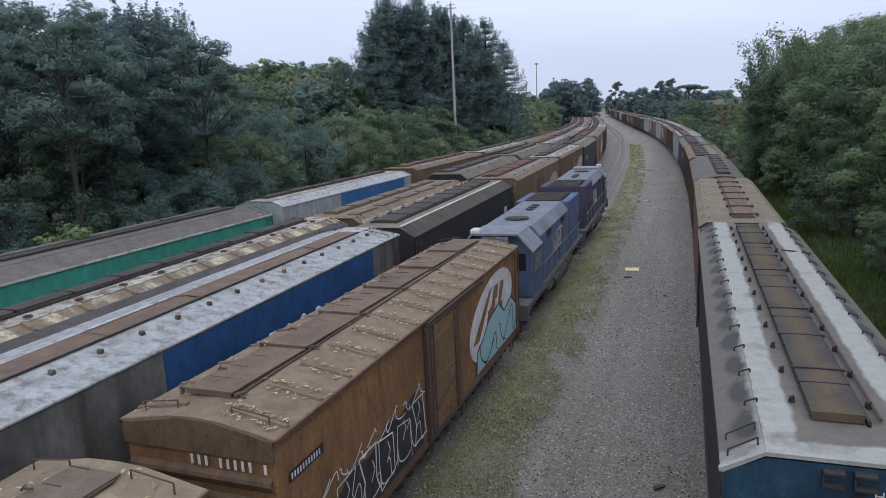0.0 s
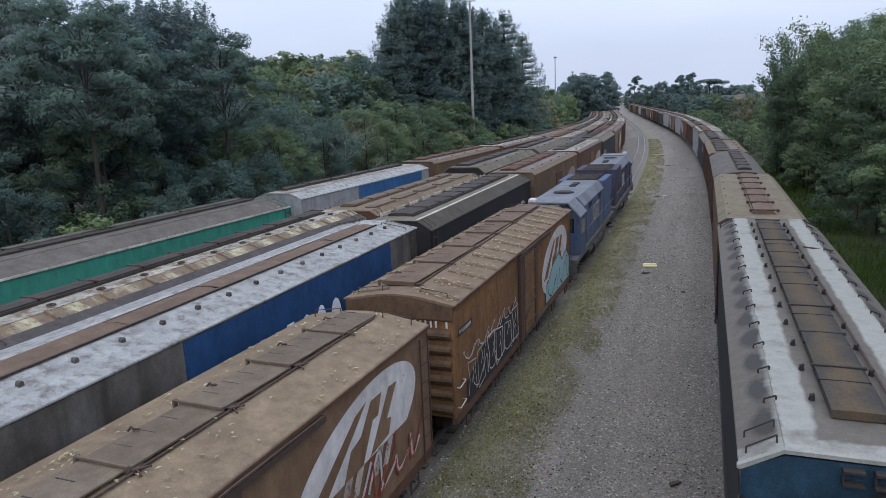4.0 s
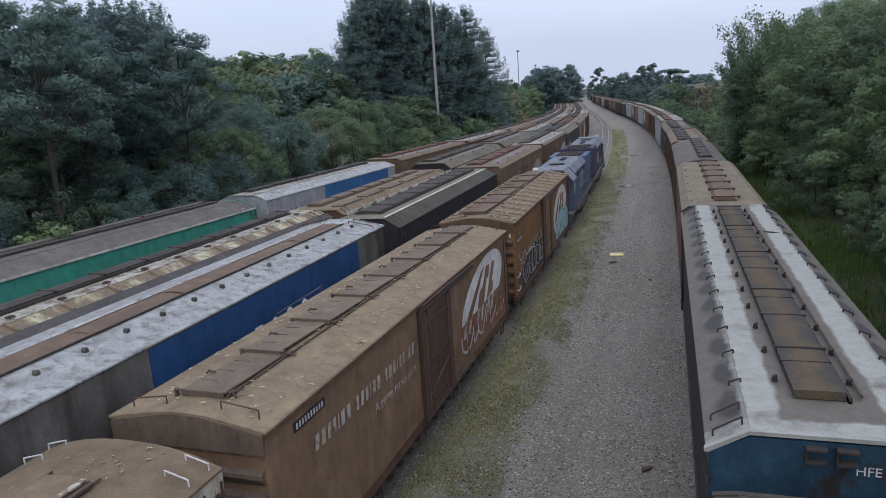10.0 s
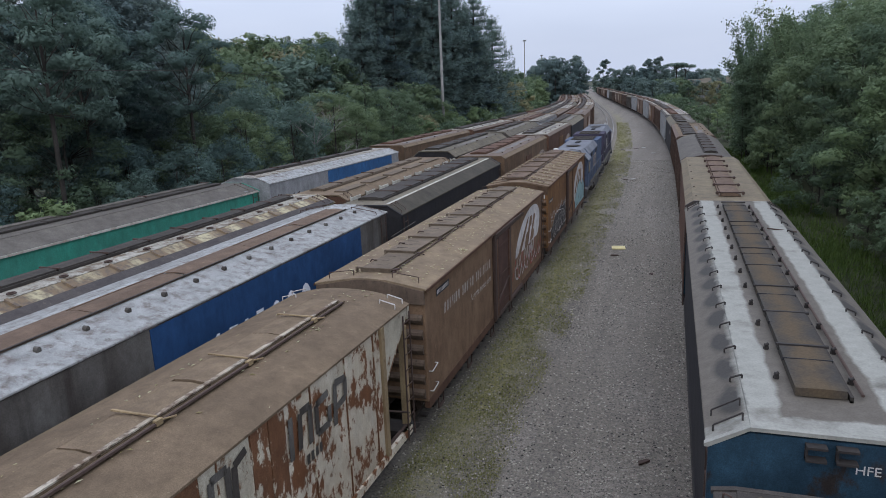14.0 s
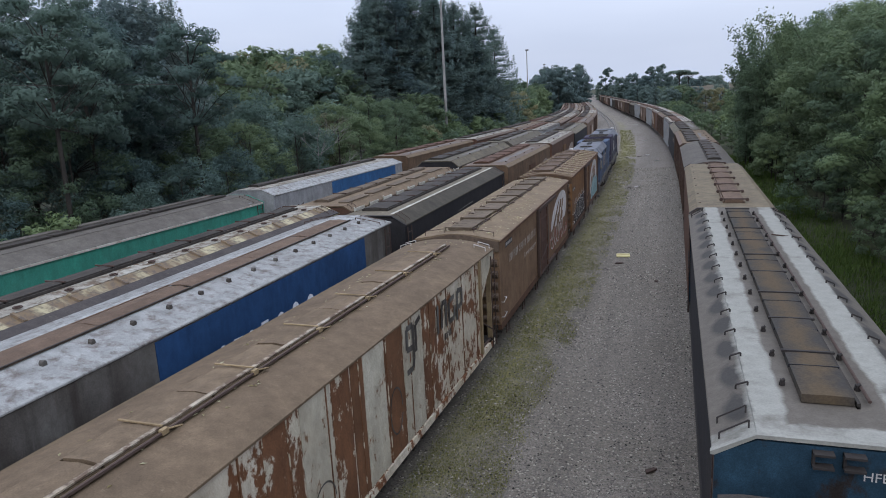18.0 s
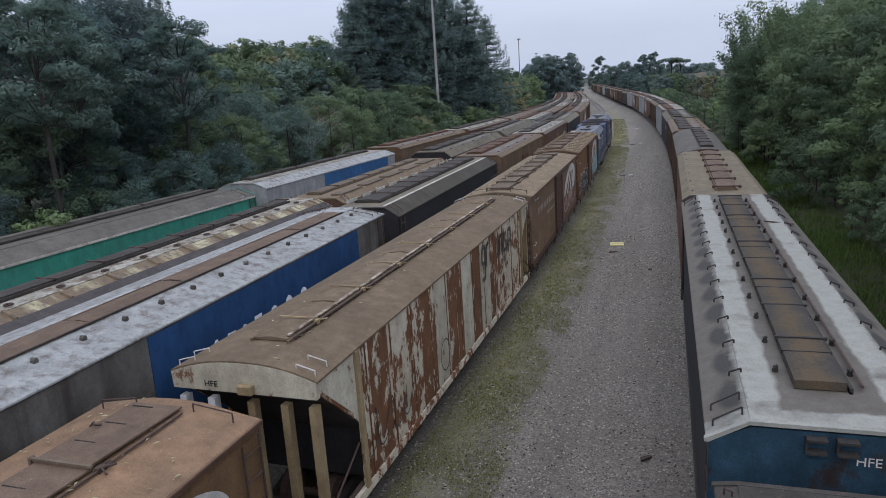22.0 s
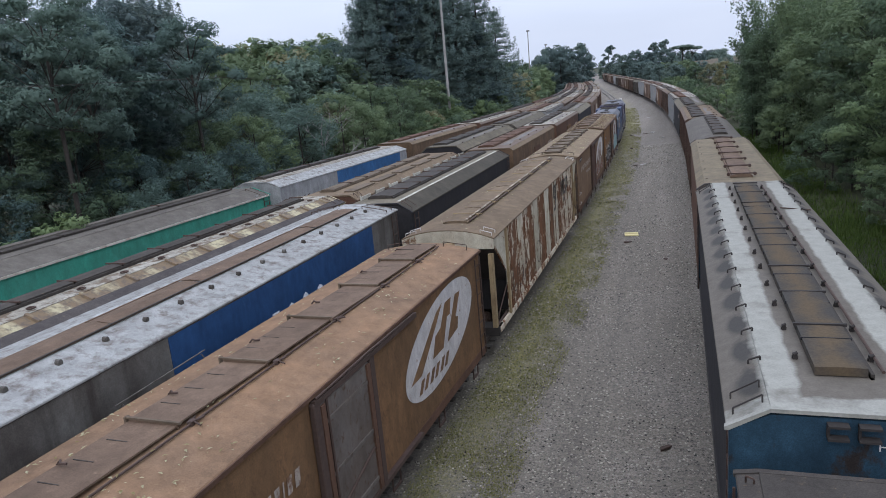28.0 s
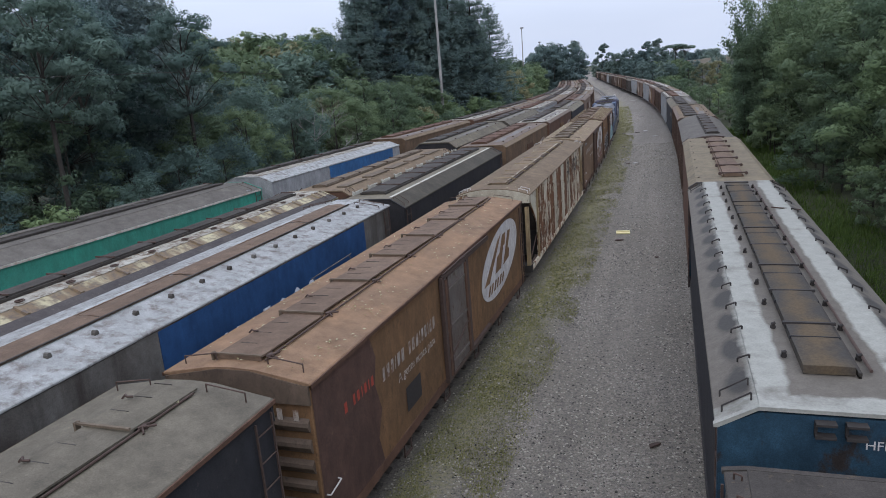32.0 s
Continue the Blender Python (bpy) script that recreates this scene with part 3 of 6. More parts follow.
def lettering(name, text, x, y, z, size, mat, parent, label=""):
    cu = bpy.data.curves.new(name, "FONT")
    cu.body, cu.size, cu.extrude = text, size, 0.002
    tmp = bpy.data.objects.new(name, cu)
    scene.collection.objects.link(tmp)
    me = bpy.data.meshes.new_from_object(tmp.evaluated_get(bpy.context.evaluated_depsgraph_get()))
    bpy.data.objects.remove(tmp)
    me.materials.clear()
    me.materials.append(mat)
    ob = new(name, me)
    ob.parent = parent
    ob.matrix_basis = pose(x, y, z, 90, 0, 90)
    return tagged(ob, label)


# ---- boxcars ----
def boxcar(L, side, roof, walk_mat, label, door_mat, ribs=False, door_at=-0.9, spin=False, detail=True, walk=(-0.08, 0.39, -6.7, 1.76, 8), ze=3.72, end=None):
    end = end or side
    car = tagged(new("boxcar"), label, "boxcar", "freight cars of the yard")
    w, z0, zp, h = 1.37, 0.98, ze + 0.24, L / 2
    part("body", made(lambda bm: box(bm, -w, w, -h, h, z0, ze)), side, car, bevel=0.02)

    def roof_sheet(bm):
        prism(bm, [(-w - 0.05, ze + 0.004), (w + 0.05, ze + 0.004), (w + 0.05, ze + 0.06), (0.45, zp - 0.02), (0, zp), (-0.45, zp - 0.02), (-w - 0.05, ze + 0.06)], -h - 0.03, h + 0.03)
    part("roof", made(roof_sheet), roof, car, bevel=0.015)
    if ribs:
        n = 14
        for k in range(n):
            y = -h + 0.35 + k * 1.0
            for s in (-1, 1):
                shared("roof_rib", f"roof_rib{s}{ze}{roof.name}", lambda bm: put(bm, [(s * 0.4, -0.05, zp - 0.03), (s * (w + 0.03), -0.05, ze + 0.04), (s * (w + 0.03), 0.05, ze + 0.04), (s * 0.4, 0.05, zp - 0.03),
                       (s * 0.4, -0.03, zp + 0.03), (s * (w + 0.02), -0.03, ze + 0.105), (s * (w + 0.02), 0.03, ze + 0.105), (s * 0.4, 0.03, zp + 0.03)],
                       [(0, 1, 5, 4), (1, 2, 6, 5), (2, 3, 7, 6), (3, 0, 4, 7), (4, 5, 6, 7), (3, 2, 1, 0)]), roof, car, pose(0, y, 0))
    # roof walk: long plates that overlap at raised cross bars, bent clips along one edge and a rod along the other
    wx, half, y0, step, n = walk
    rng = random.Random(int(L * 100) + n)
    for k in range(n):
        y, up = y0 + k * step, rng.uniform(0.0, 0.015)
        length = min(step, h - 0.3 - y)
        shared("walkway_plate", f"walk{length:.2f}{half}{ze}{walk_mat.name}", lambda bm: (prism_x(bm, [(0.0, zp + 0.045), (length + 0.03, zp + 0.015), (length + 0.03, zp + 0.04), (0.0, zp + 0.075)], wx - half, wx + half), box(bm, wx - half, wx + half, -0.02, 0.0, zp - 0.005, zp + 0.075)), walk_mat, car, pose(rng.uniform(-0.01, 0.01), y, up, 0, rng.uniform(-0.8, 0.8), rng.uniform(-0.3, 0.3)))
        for j in (1, 2, 3):
            shared("plate_seam", f"plateseam{half}{ze}", lambda bm: box(bm, wx - half + 0.06, wx - 0.02, -0.008, 0.008, zp + 0.03, zp + 0.078), M_walk_dark, car, pose(rng.uniform(-0.02, 0.03), y + j * step / 4, up - 0.008 * j))
        shared("walkway_bracket", f"crossbar{half}{ze}", lambda bm: (box(bm, wx - half - 0.1, wx + half + 0.03, -0.03, 0.012, zp + 0.07, zp + 0.1), box(bm, wx - half - 0.1, wx - half - 0.06, -0.04, 0.04, zp - 0.04, zp + 0.1)), M_walk, car, pose(0, y, up))
        shared("latch", f"latch{ze}", lambda bm: (box(bm, -0.04, 0.04, -0.06, 0.06, 0, 0.07), rod(bm, (0, -0.05, 0.06), (0.13, 0.14, 0.05), 0.018), rod(bm, (0, 0.05, 0.06), (-0.03, 0.2, 0.03), 0.016), rod(bm, (0.02, 0.0, 0.06), (0.16, -0.06, 0.02), 0.014)), M_iron, car, pose(wx + half + 0.05, y + 0.12 + rng.uniform(-0.06, 0.06), zp - 0.02, 0, 0, rng.uniform(-25, 25)))
        shared("plate_clip", f"clip{ze}", lambda bm: bent(bm, [(-0.1, 0, 0), (-0.05, 0.03, 0.06), (0.03, -0.02, 0.06), (0.1, 0.03, 0.05)], 0.017), M_iron, car, pose(wx - half + 0.04, y + step * 0.42 + rng.uniform(-0.12, 0.12), zp + 0.05, 0, 0, rng.uniform(-15, 15)))
    part("walkway_rod", made(lambda bm: rod(bm, (wx + half + 0.07, y0, zp + 0.015), (wx + half + 0.07, h - 0.4, zp + 0.015), 0.018, 6)), M_iron, car)
    for s in (-1, 1):
        part("eave_strip", made(lambda bm: box(bm, *sorted((s * (w + 0.052), s * (w + 0.075))), -h - 0.03, h + 0.03, ze - 0.02, ze + 0.045)), M_plum, car)
    # ends with pressed ribs
    for s in (-1, 1):
        part("end_cap", made(lambda bm: prism(bm, [(-w, ze - 0.32), (w, ze - 0.32), (w, ze), (0.3, zp - 0.04), (-0.3, zp - 0.04), (-w, ze)], *sorted((s * h, s * (h + 0.05))))), end, car)
        for k in range(6):
            z = z0 + 0.2 + k * 0.37
            shared("end_rib", f"end_rib{s}{end.name}", lambda bm: prism_x(bm, [(0, -0.13), (s * 0.05, -0.08), (s * 0.085, 0.0), (s * 0.07, 0.06), (0, 0.12)], -w + 0.07, w - 0.07), end, car, pose(0, s * h, z))
    for s in (-1, 1):
        dw = 1.75
        x0, x1 = sorted((s * (w + 0.004), s * (w + 0.075)))
        door = part("door", made(lambda bm: box(bm, x0, x1, door_at, door_at + dw, z0 + 0.05, ze - 0.2)), door_mat, car, bevel=0.01)
        for y in (door_at - 0.1, door_at + dw + 0.1):
            part("door_post", made(lambda bm: box(bm, *sorted((s * (w + 0.004), s * (w + 0.11))), y - 0.09, y + 0.09, z0, ze - 0.1)), M_iron, car, bevel=0.015)
        for y in (door_at + 0.07, door_at + dw - 0.07):
            part("door_stile", made(lambda bm: box(bm, *sorted((s * (w + 0.076), s * (w + 0.115))), y - 0.06, y + 0.06, z0 + 0.05, ze - 0.22)), M_plum, door)
        for k in range(3):
            z = z0 + 0.3 + k * 0.95
            part("door_crossbar", made(lambda bm: box(bm, *sorted((s * (w + 0.076), s * (w + 0.1))), door_at + 0.14, door_at + dw - 0.14, z - 0.035, z + 0.035)), door_mat, door)
        part("door_rail", made(lambda bm: (box(bm, *sorted((s * (w + 0.02), s * (w + 0.11))), door_at - 0.15, door_at + 2 * dw + 0.5, ze - 0.16, ze - 0.06),
                                           bent(bm, [(s * (w + 0.1), door_at - 0.1, ze - 0.03), (s * (w + 0.12), door_at + dw, ze), (s * (w + 0.1), door_at + 2 * dw + 0.4, ze - 0.05)], 0.02))), M_iron, car)
        part("door_sill", made(lambda bm: box(bm, *sorted((s * (w + 0.004), s * (w + 0.1))), door_at - 0.2, door_at + 2 * dw + 0.3, z0 - 0.05, z0 + 0.04)), M_iron, car)
        part("door_bar", made(lambda bm: (rod(bm, (s * (w + 0.1), door_at + 0.2, z0), (s * (w + 0.1), door_at + 0.2, ze - 0.15), 0.025), rod(bm, (s * (w + 0.1), door_at + 0.1, z0 + 0.5), (s * (w + 0.11), door_at + dw - 0.2, z0 + 0.95), 0.025))), M_iron, door)
        y = s * (h - 0.3)
        part("ladder", made(lambda bm: ladder(bm, s * (w + 0.06), y - 0.2, y + 0.2, z0 - 0.1, ze - 0.1, 7, 0.012)), M_iron, car)
        for z in (z0 + 0.25, z0 + 0.75):
            part("side_grab", made(lambda bm: grab(bm, (s * w, -y - 0.2, z), (s * w, -y + 0.2, z + 0.06), (s * 0.08, 0, 0), 0.014)), M_logo, car)
        part("side_sill", made(lambda bm: box(bm, *sorted((s * (w - 0.12), s * (w + 0.012))), -h + 0.02, h - 0.02, z0 - 0.16, z0 + 0.06)), M_plum, car)
        if detail:
            for k in range(6):
                y = -h + 0.9 + k * (L - 1.8) / 5
                shared("sill_step", f"sillstep{s}", lambda bm: (box(bm, -0.02, 0.02, -0.2, 0.2, -0.35, -0.3), box(bm, -0.015, 0.015, -0.2, -0.17, -0.3, 0), box(bm, -0.015, 0.015, 0.17, 0.2, -0.3, 0)), M_iron, car, pose(s * (w - 0.02), y, z0 - 0.14))
    for y in (-h + 0.25, h - 0.25):
        for s in (-1, 1):
            part("roof_grab", made(lambda bm: grab(bm, (s * 0.5, y, zp - 0.06), (s * 1.15, y, ze + 0.09), (0, 0, 0.16))), M_iron, car)
    part("underframe", made(lambda bm: (box(bm, -0.25, 0.25, -h + 0.1, h - 0.1, 0.68, z0 - 0.002), box(bm, -1.1, -0.3, -1.2, 0.6, 0.5, z0 - 0.01), rod(bm, (0.7, -1.3, 0.66), (0.7, 0.1, 0.66), 0.2, 10))), M_steel, car)
    running_gear(car, L, spin)
    return car


# ---- covered hoppers ----
def hopper(L, side, top, slope, label, hatch_mat=None, name="hopper_car", W=1.4, ze=3.72, zt=4.2, flat=0.95, end_mat=None, bays=True, posts=0, hatch=(0.36, 7), hatch_x=0.0, spin=False, fine=True, trim=None, end_low=2.12, lip=None, sheets=True, hh=0.15, arch=False, uneven=False, inset=0.0, grabs=None, stubs=True):
    """Side walls, a roof of one flat strip between two slopes, a hatch strip, sloped-sheet ends, discharge bays."""
    car = tagged(new(name), label, "hopper car", "freight cars of the yard")
    h, z0 = L / 2, 0.95
    end_mat = end_mat or side
    if sheets:
        part("body", made(lambda bm: prism_x(bm, [(-h + 0.02, 2.15), (-h + 1.9, z0), (h - 1.9, z0), (h - 0.02, 2.15), (h - 0.02, ze), (-h + 0.02, ze)], inset - W, W - inset)), side, car, bevel=0.015)
    if arch:
        curve = [(W * 1.02 * u, ze + 0.04 + (zt - ze - 0.02) * (1 - abs(u) ** 2.3)) for u in np.linspace(1, -1, 15)]
        part("roof", made(lambda bm: prism(bm, [(-W - 0.03, ze + 0.003), (W + 0.03, ze + 0.003)] + curve, -h - 0.04, h + 0.04)), slope, car)
    else:
        part("roof", made(lambda bm: prism(bm, [(-W - 0.03, ze + 0.003), (W + 0.03, ze + 0.003), (W + 0.03, ze + 0.05), (flat, zt), (-flat, zt), (-W - 0.03, ze + 0.05)], -h, h)), slope, car, bevel=0.012)
        part("roof_top", made(lambda bm: box(bm, -flat + 0.01, flat - 0.01, -h + 0.02, h - 0.02, zt + 0.002, zt + 0.016)), top, car)
    hw, n = hatch
    step = (L - 1.9) / n
    for k in range(n):
        y = -h + 0.95 + k * step
        shared("hatch_cover", f"hatch{hh}{L:.2f}{n}{hw}{zt}{hatch_x}{hatch_mat and hatch_mat.name}", lambda bm: prism(bm, [(hatch_x - hw, zt + 0.03), (hatch_x + hw, zt + 0.03), (hatch_x + hw, zt + hh - (0.008 if uneven else 0.03)), (hatch_x, zt + hh), (hatch_x - hw, zt + hh - (0.008 if uneven else 0.03))], 0.0, step - 0.06), hatch_mat or M_walk, car, pose(0, y, (k % 2) * 0.012))
        if uneven:
            shared("hatch_seam", f"hatchseam{hh}{hw}{zt}{hatch_x}", lambda bm: box(bm, hatch_x - hw - 0.02, hatch_x + hw + 0.02, -0.008, 0.008, zt + hh - 0.04, zt + hh + 0.006), M_dark, car, pose(0, y + step * 0.64, 0))
        if hh > 0.1:
            shared("hatch_bar", f"hatchbar{hh}{hw}{zt}{hatch_x}", lambda bm: box(bm, hatch_x - hw - 0.04, hatch_x + hw + 0.06, -0.025, 0.025, zt + hh - 0.02, zt + hh + 0.02), M_steel if uneven else M_iron, car, pose(0, y + step - 0.03, 0))
    part("hatch_curb", made(lambda bm: (box(bm, hatch_x + hw + 0.02, hatch_x + hw + 0.05, -h + 0.9, h - 0.9, zt + 0.016, zt + 0.3 * hh) if uneven else box(bm, hatch_x - hw - 0.06, hatch_x - hw - 0.02, -h + 0.9, h - 0.9, zt + 0.016, zt + 0.6 * hh), box(bm, hatch_x + hw + 0.02, hatch_x + hw + 0.06, -h + 0.9, h - 0.9, zt + 0.016, zt + 0.6 * hh))), M_walk_dark if uneven else hatch_mat or M_walk, car)
    for s in (-1, 1):
        top = [(0.99 * x, z - 0.03) for x, z in curve] if arch else [(W, ze + 0.03), (flat, zt - 0.06), (-flat, zt - 0.06), (-W, ze + 0.03)]
        part("end_sheet", made(lambda bm: prism(bm, [(-W, end_low), (W, end_low)] + top, *sorted((s * (h - 0.06), s * (h + 0.05))))), end_mat, car)
        if not arch:
            part("roof_lip", made(lambda bm: prism(bm, [(-W - 0.05, ze + 0.02), (-W, ze + 0.02), (-flat, zt - 0.03), (flat, zt - 0.03), (W, ze + 0.02), (W + 0.05, ze + 0.02), (W + 0.05, ze + 0.06), (flat, zt + 0.02), (-flat, zt + 0.02), (-W - 0.05, ze + 0.06)], *sorted((s * (h - 0.02), s * (h + 0.06))))), lip or slope, car)
        part("end_sill", made(lambda bm: box(bm, -W, W, *sorted((s * (h - 0.5), s * (h + 0.02))), 0.72, 0.98)), M_steel, car)
        for x in (-W + 0.08, -0.42, 0.42, W - 0.08) if stubs else ():
            part("end_post", made(lambda bm: box(bm, x - 0.06, x + 0.06, *sorted((s * (h - 0.1), s * (h + 0.04))), 0.95, 2.3 if abs(x) > 1 else 2.2)), end_mat, car)
        if fine:
            part("ladder", made(lambda bm: ladder(bm, s * (W + 0.05 - inset), s * (h - 0.32) - 0.2, s * (h - 0.32) + 0.2, 0.75, ze - 0.05, 8)), M_iron, car)
            part("ladder", made(lambda bm: ladder(bm, -s * (W + 0.05 - inset), s * (h - 0.32) - 0.2, s * (h - 0.32) + 0.2, 0.75, ze - 0.05, 8)), M_iron, car)
            for e in (-1, 1):
                for o in (0.2, 0.62):
                    part("roof_grab", made(lambda bm: grab(bm, (e * (W - 0.06), s * (h - o), ze + 0.08), (e * (flat + 0.06), s * (h - o), zt - 0.03), (0, -0.03 * s, 0.09))), grabs or M_iron, car)
        part("side_sill", made(lambda bm: box(bm, *sorted((s * (W - 0.1 - inset), s * (W + 0.02 - inset))), -h + 0.1, h - 0.1, 0.8, 0.98)), trim or side, car)
        for k in range(posts):
            y = -h + (k + 0.5) * L / posts
            shared("side_post", f"post{s}{ze}{W}{side.name}", lambda bm: prism(bm, [(s * W, 1.0), (s * (W + 0.06), 1.0), (s * (W + 0.06), ze - 0.03), (s * W, ze - 0.03)][::s], -0.06, 0.06), side, car, pose(0, y, 0))
    if bays:
        for k in (-1, 0, 1):
            shared("discharge_bay", "bay", lambda bm: prism_x(bm, [(-1.2, 0.95), (-0.35, 0.42), (0.35, 0.42), (1.2, 0.95)], -1.0, 1.0), M_steel, car, pose(0, k * L * 0.17, 0))
    running_gear(car, L, spin)
    return car


FAR_LOOK = [
    (M_far_brown, M_far_roof, M_far_roof, "brown"), (M_far_dark, M_roof_brown, M_far_roof, "dark rust"), (M_black, M_roof_grey, M_slope, "black"),
    (M_grey, M_roof_grey, M_roof_grey, "grey"), (M_far_rust, M_far_roof, M_roof_brown, "orange-brown"), (M_grey_light, M_patchy, M_grey, "pale grey"),
    (M_plum, M_patchy, M_far_roof, "plum-brown")]


def patch_flat(bm, x0, x1, y0, y1, z, seed):
    """One ragged worn stretch of a flat roof strip."""
    r = random.Random(seed)
    y, pts = y0 + r.uniform(0, 2.5), []
    while y < y1:
        a = r.uniform(x0, x0 + 0.2)
        pts += [(a, y, z), (r.uniform(max(a + 0.08, x1 - 0.4), x1), y + r.uniform(0, 0.2), z)]
        y += r.uniform(0.5, 1.6)
    put(bm, pts, [(k, k + 1, k + 3, k + 2) for k in range(0, len(pts) - 2, 2)])


def far_hopper(k, L, drop=0.0):
    side, top, slope, word = FAR_LOOK[k]
    car = hopper(L, side, top, slope, f"{word} covered hopper car standing in the yard", M_walk_dark if k in (1, 2, 3, 6) else M_plum, posts=9 if k in (1, 3) else 0, fine=False, hatch=(0.42, 6), hatch_x=-0.4, bays=False, flat=0.98 if k in (2, 3) else 1.22, ze=(3.8 if k in (2, 3) else 4.0) - drop, zt=4.2 - drop)
    for s in (-1, 1):
        if k in (0, 4, 6):
            part("side_door", made(lambda bm: box(bm, *sorted((s * 1.4, s * 1.46)), -0.9, 0.9, 1.05, 3.5)), M_plum if k != 6 else M_rust3, car)
            part("emblem", made(lambda bm: patch(bm, s * 1.404, ellipse(4.2, 2.4, 1.9, 0.95, 24, 1.2))), M_faintwhite, car, "worn white oval emblem")
        if k in (2, 5):
            part("side_marking", made(lambda bm: word_bars(bm, s * 1.404, -5.5, 2.5, 0.4, [0.6] * 6, 0.35)), M_faintwhite, car, "worn white letters as bars")
        for j in range(5):
            shared("roof_lug", f"farlug{s}", lambda bm: box(bm, s * 0.9 - 0.04, s * 0.9 + 0.04, -0.05, 0.05, 4.2, 4.28), M_iron, car, pose(0, -5.6 + 2.8 * j, -drop))
    part("pale_roof_stain", made(lambda bm: patch_flat(bm, 0.25, 0.85, -6.2, 5.0, 4.22 - drop, k)), M_soot, car, "pale weathered roof patches")
    return car


# ---- locomotive ----
def locomotive(L, paint, label, spin=False, lettered=True):
    car = tagged(new("locomotive"), label, "locomotive", "locomotives of the moving train")
    h, W = L / 2, 1.38
    part("frame", made(lambda bm: (box(bm, -W, W, -h, h, 1.05, 1.28), box(bm, -0.9, 0.9, -2.0, 2.0, 0.4, 1.04))), M_loco_frame, car, bevel=0.02)
    part("fuel_tank", made(lambda bm: (rod(bm, (-1.1, -1.6, 0.72), (-1.1, 1.6, 0.72), 0.34, 14), rod(bm, (1.1, -1.6, 0.72), (1.1, 1.6, 0.72), 0.34, 14))), M_steel, car)
    hood = part("hood", made(lambda bm: prism(bm, [(-1.26, 1.285), (1.26, 1.285), (1.26, 3.25), (0.98, 3.6), (-0.98, 3.6), (-1.26, 3.25)], -h + 2.75, h - 0.7)), paint, car, bevel=0.03)
    part("hood_roof", made(lambda bm: prism(bm, [(-0.98, 3.604), (0.98, 3.604), (0.92, 3.66), (-0.92, 3.66)], -h + 2.8, h - 0.8)), M_loco_top, hood)
    part("hood_shoulder", made(lambda bm: [prism(bm, [(e * 1.266, 3.25), (e * 1.272, 3.26), (e * 0.99, 3.625), (e * 0.98, 3.61)][::e], -h + 2.8, h - 0.75) for e in (-1, 1)]), M_loco_top, hood)
    part("radiator_section", made(lambda bm: box(bm, -1.3, 1.3, h - 4.1, h - 0.68, 2.5, 3.66)), paint, hood, bevel=0.03)
    for y in (h - 3.9, h - 2.35):
        part("roof_grille", made(lambda bm: (box(bm, -0.85, 0.85, y, y + 1.4, 3.662, 3.7), [box(bm, -0.83, 0.83, y + 0.06 + 0.1 * j, y + 0.1 + 0.1 * j, 3.7, 3.715) for j in range(13)])), M_walk_dark, hood)
    part("roof_fan", made(lambda bm: (rod(bm, (0, -h + 4.4, 3.68), (0, -h + 4.4, 3.72), 0.5, 22), rod(bm, (0, -h + 4.4, 3.72), (0, -h + 4.4, 3.74), 0.4, 18))), M_walk_dark, hood)
    for j in range(3):
        part("exhaust_port", made(lambda bm: rod(bm, (0, 0.0 + 0.62 * j, 3.68), (0, 0.0 + 0.62 * j, 3.74), 0.2, 14, 0.17)), M_dark, hood)
    part("side_walkway", made(lambda bm: [box(bm, *sorted((e * 1.31, e * 1.41)), -h + 2.74, h - 0.1, 1.283, 1.3) for e in (-1, 1)]), M_roof_grey, car, "dusty grey side walkway")
    for e in (-1, 1):
        for y in (-2.6, -0.9, 0.9, 2.6):
            part("air_tank", made(lambda bm: rod(bm, (e * 1.18, y - 0.7, 0.86), (e * 1.18, y + 0.7, 0.86), 0.21, 12)), M_grey, car)
    for s in (-1, 1):
        for k in range(6):
            y = -h + 3.4 + k * 1.25
            shared("hood_door", f"hooddoor{s}{paint.name}", lambda bm: box(bm, *sorted((s * 1.262, s * 1.28)), 0.0, 1.15, 1.45, 2.9), paint, hood, pose(0, y, 0))
        for k in range(2):
            shared("grille", f"grille{s}", lambda bm: [box(bm, *sorted((s * 1.263, s * 1.29)), 0.0, 1.0, 2.95 + 0.06 * j, 2.98 + 0.06 * j) for j in range(5)], M_dark, hood, pose(0, -h + 4.2 + k * 3.4, 0))
    # cab at the rear end, roof brow over it
    cab = part("cab", made(lambda bm: prism(bm, [(-1.36, 1.285), (1.36, 1.285), (1.36, 3.05), (0.85, 3.62), (-0.85, 3.62), (-1.36, 3.05)], -h + 0.95, -h + 2.72)), paint, car, bevel=0.02)
    part("cab_roof", made(lambda bm: prism(bm, [(1.42, 3.02), (1.44, 3.08), (0.88, 3.72), (-0.88, 3.72), (-1.44, 3.08), (-1.42, 3.02), (-0.86, 3.64), (0.86, 3.64)], -h + 0.7, -h + 2.5)), M_loco_roof, cab)
    part("headlamp_panel", made(lambda bm: box(bm, -0.5, 0.5, -h + 0.72, -h + 0.94, 3.25, 3.6)), M_loco_roof, cab, bevel=0.02)
    part("horn_box", made(lambda bm: box(bm, -0.95, -0.62, -h + 0.75, -h + 1.2, 3.62, 3.86)), M_logo, cab, bevel=0.05)
    for z in (3.34, 3.52):
        part("headlamp", made(lambda bm: rod(bm, (0.12, -h + 0.66, z), (0.12, -h + 0.73, z), 0.075, 12)), M_lens, cab)
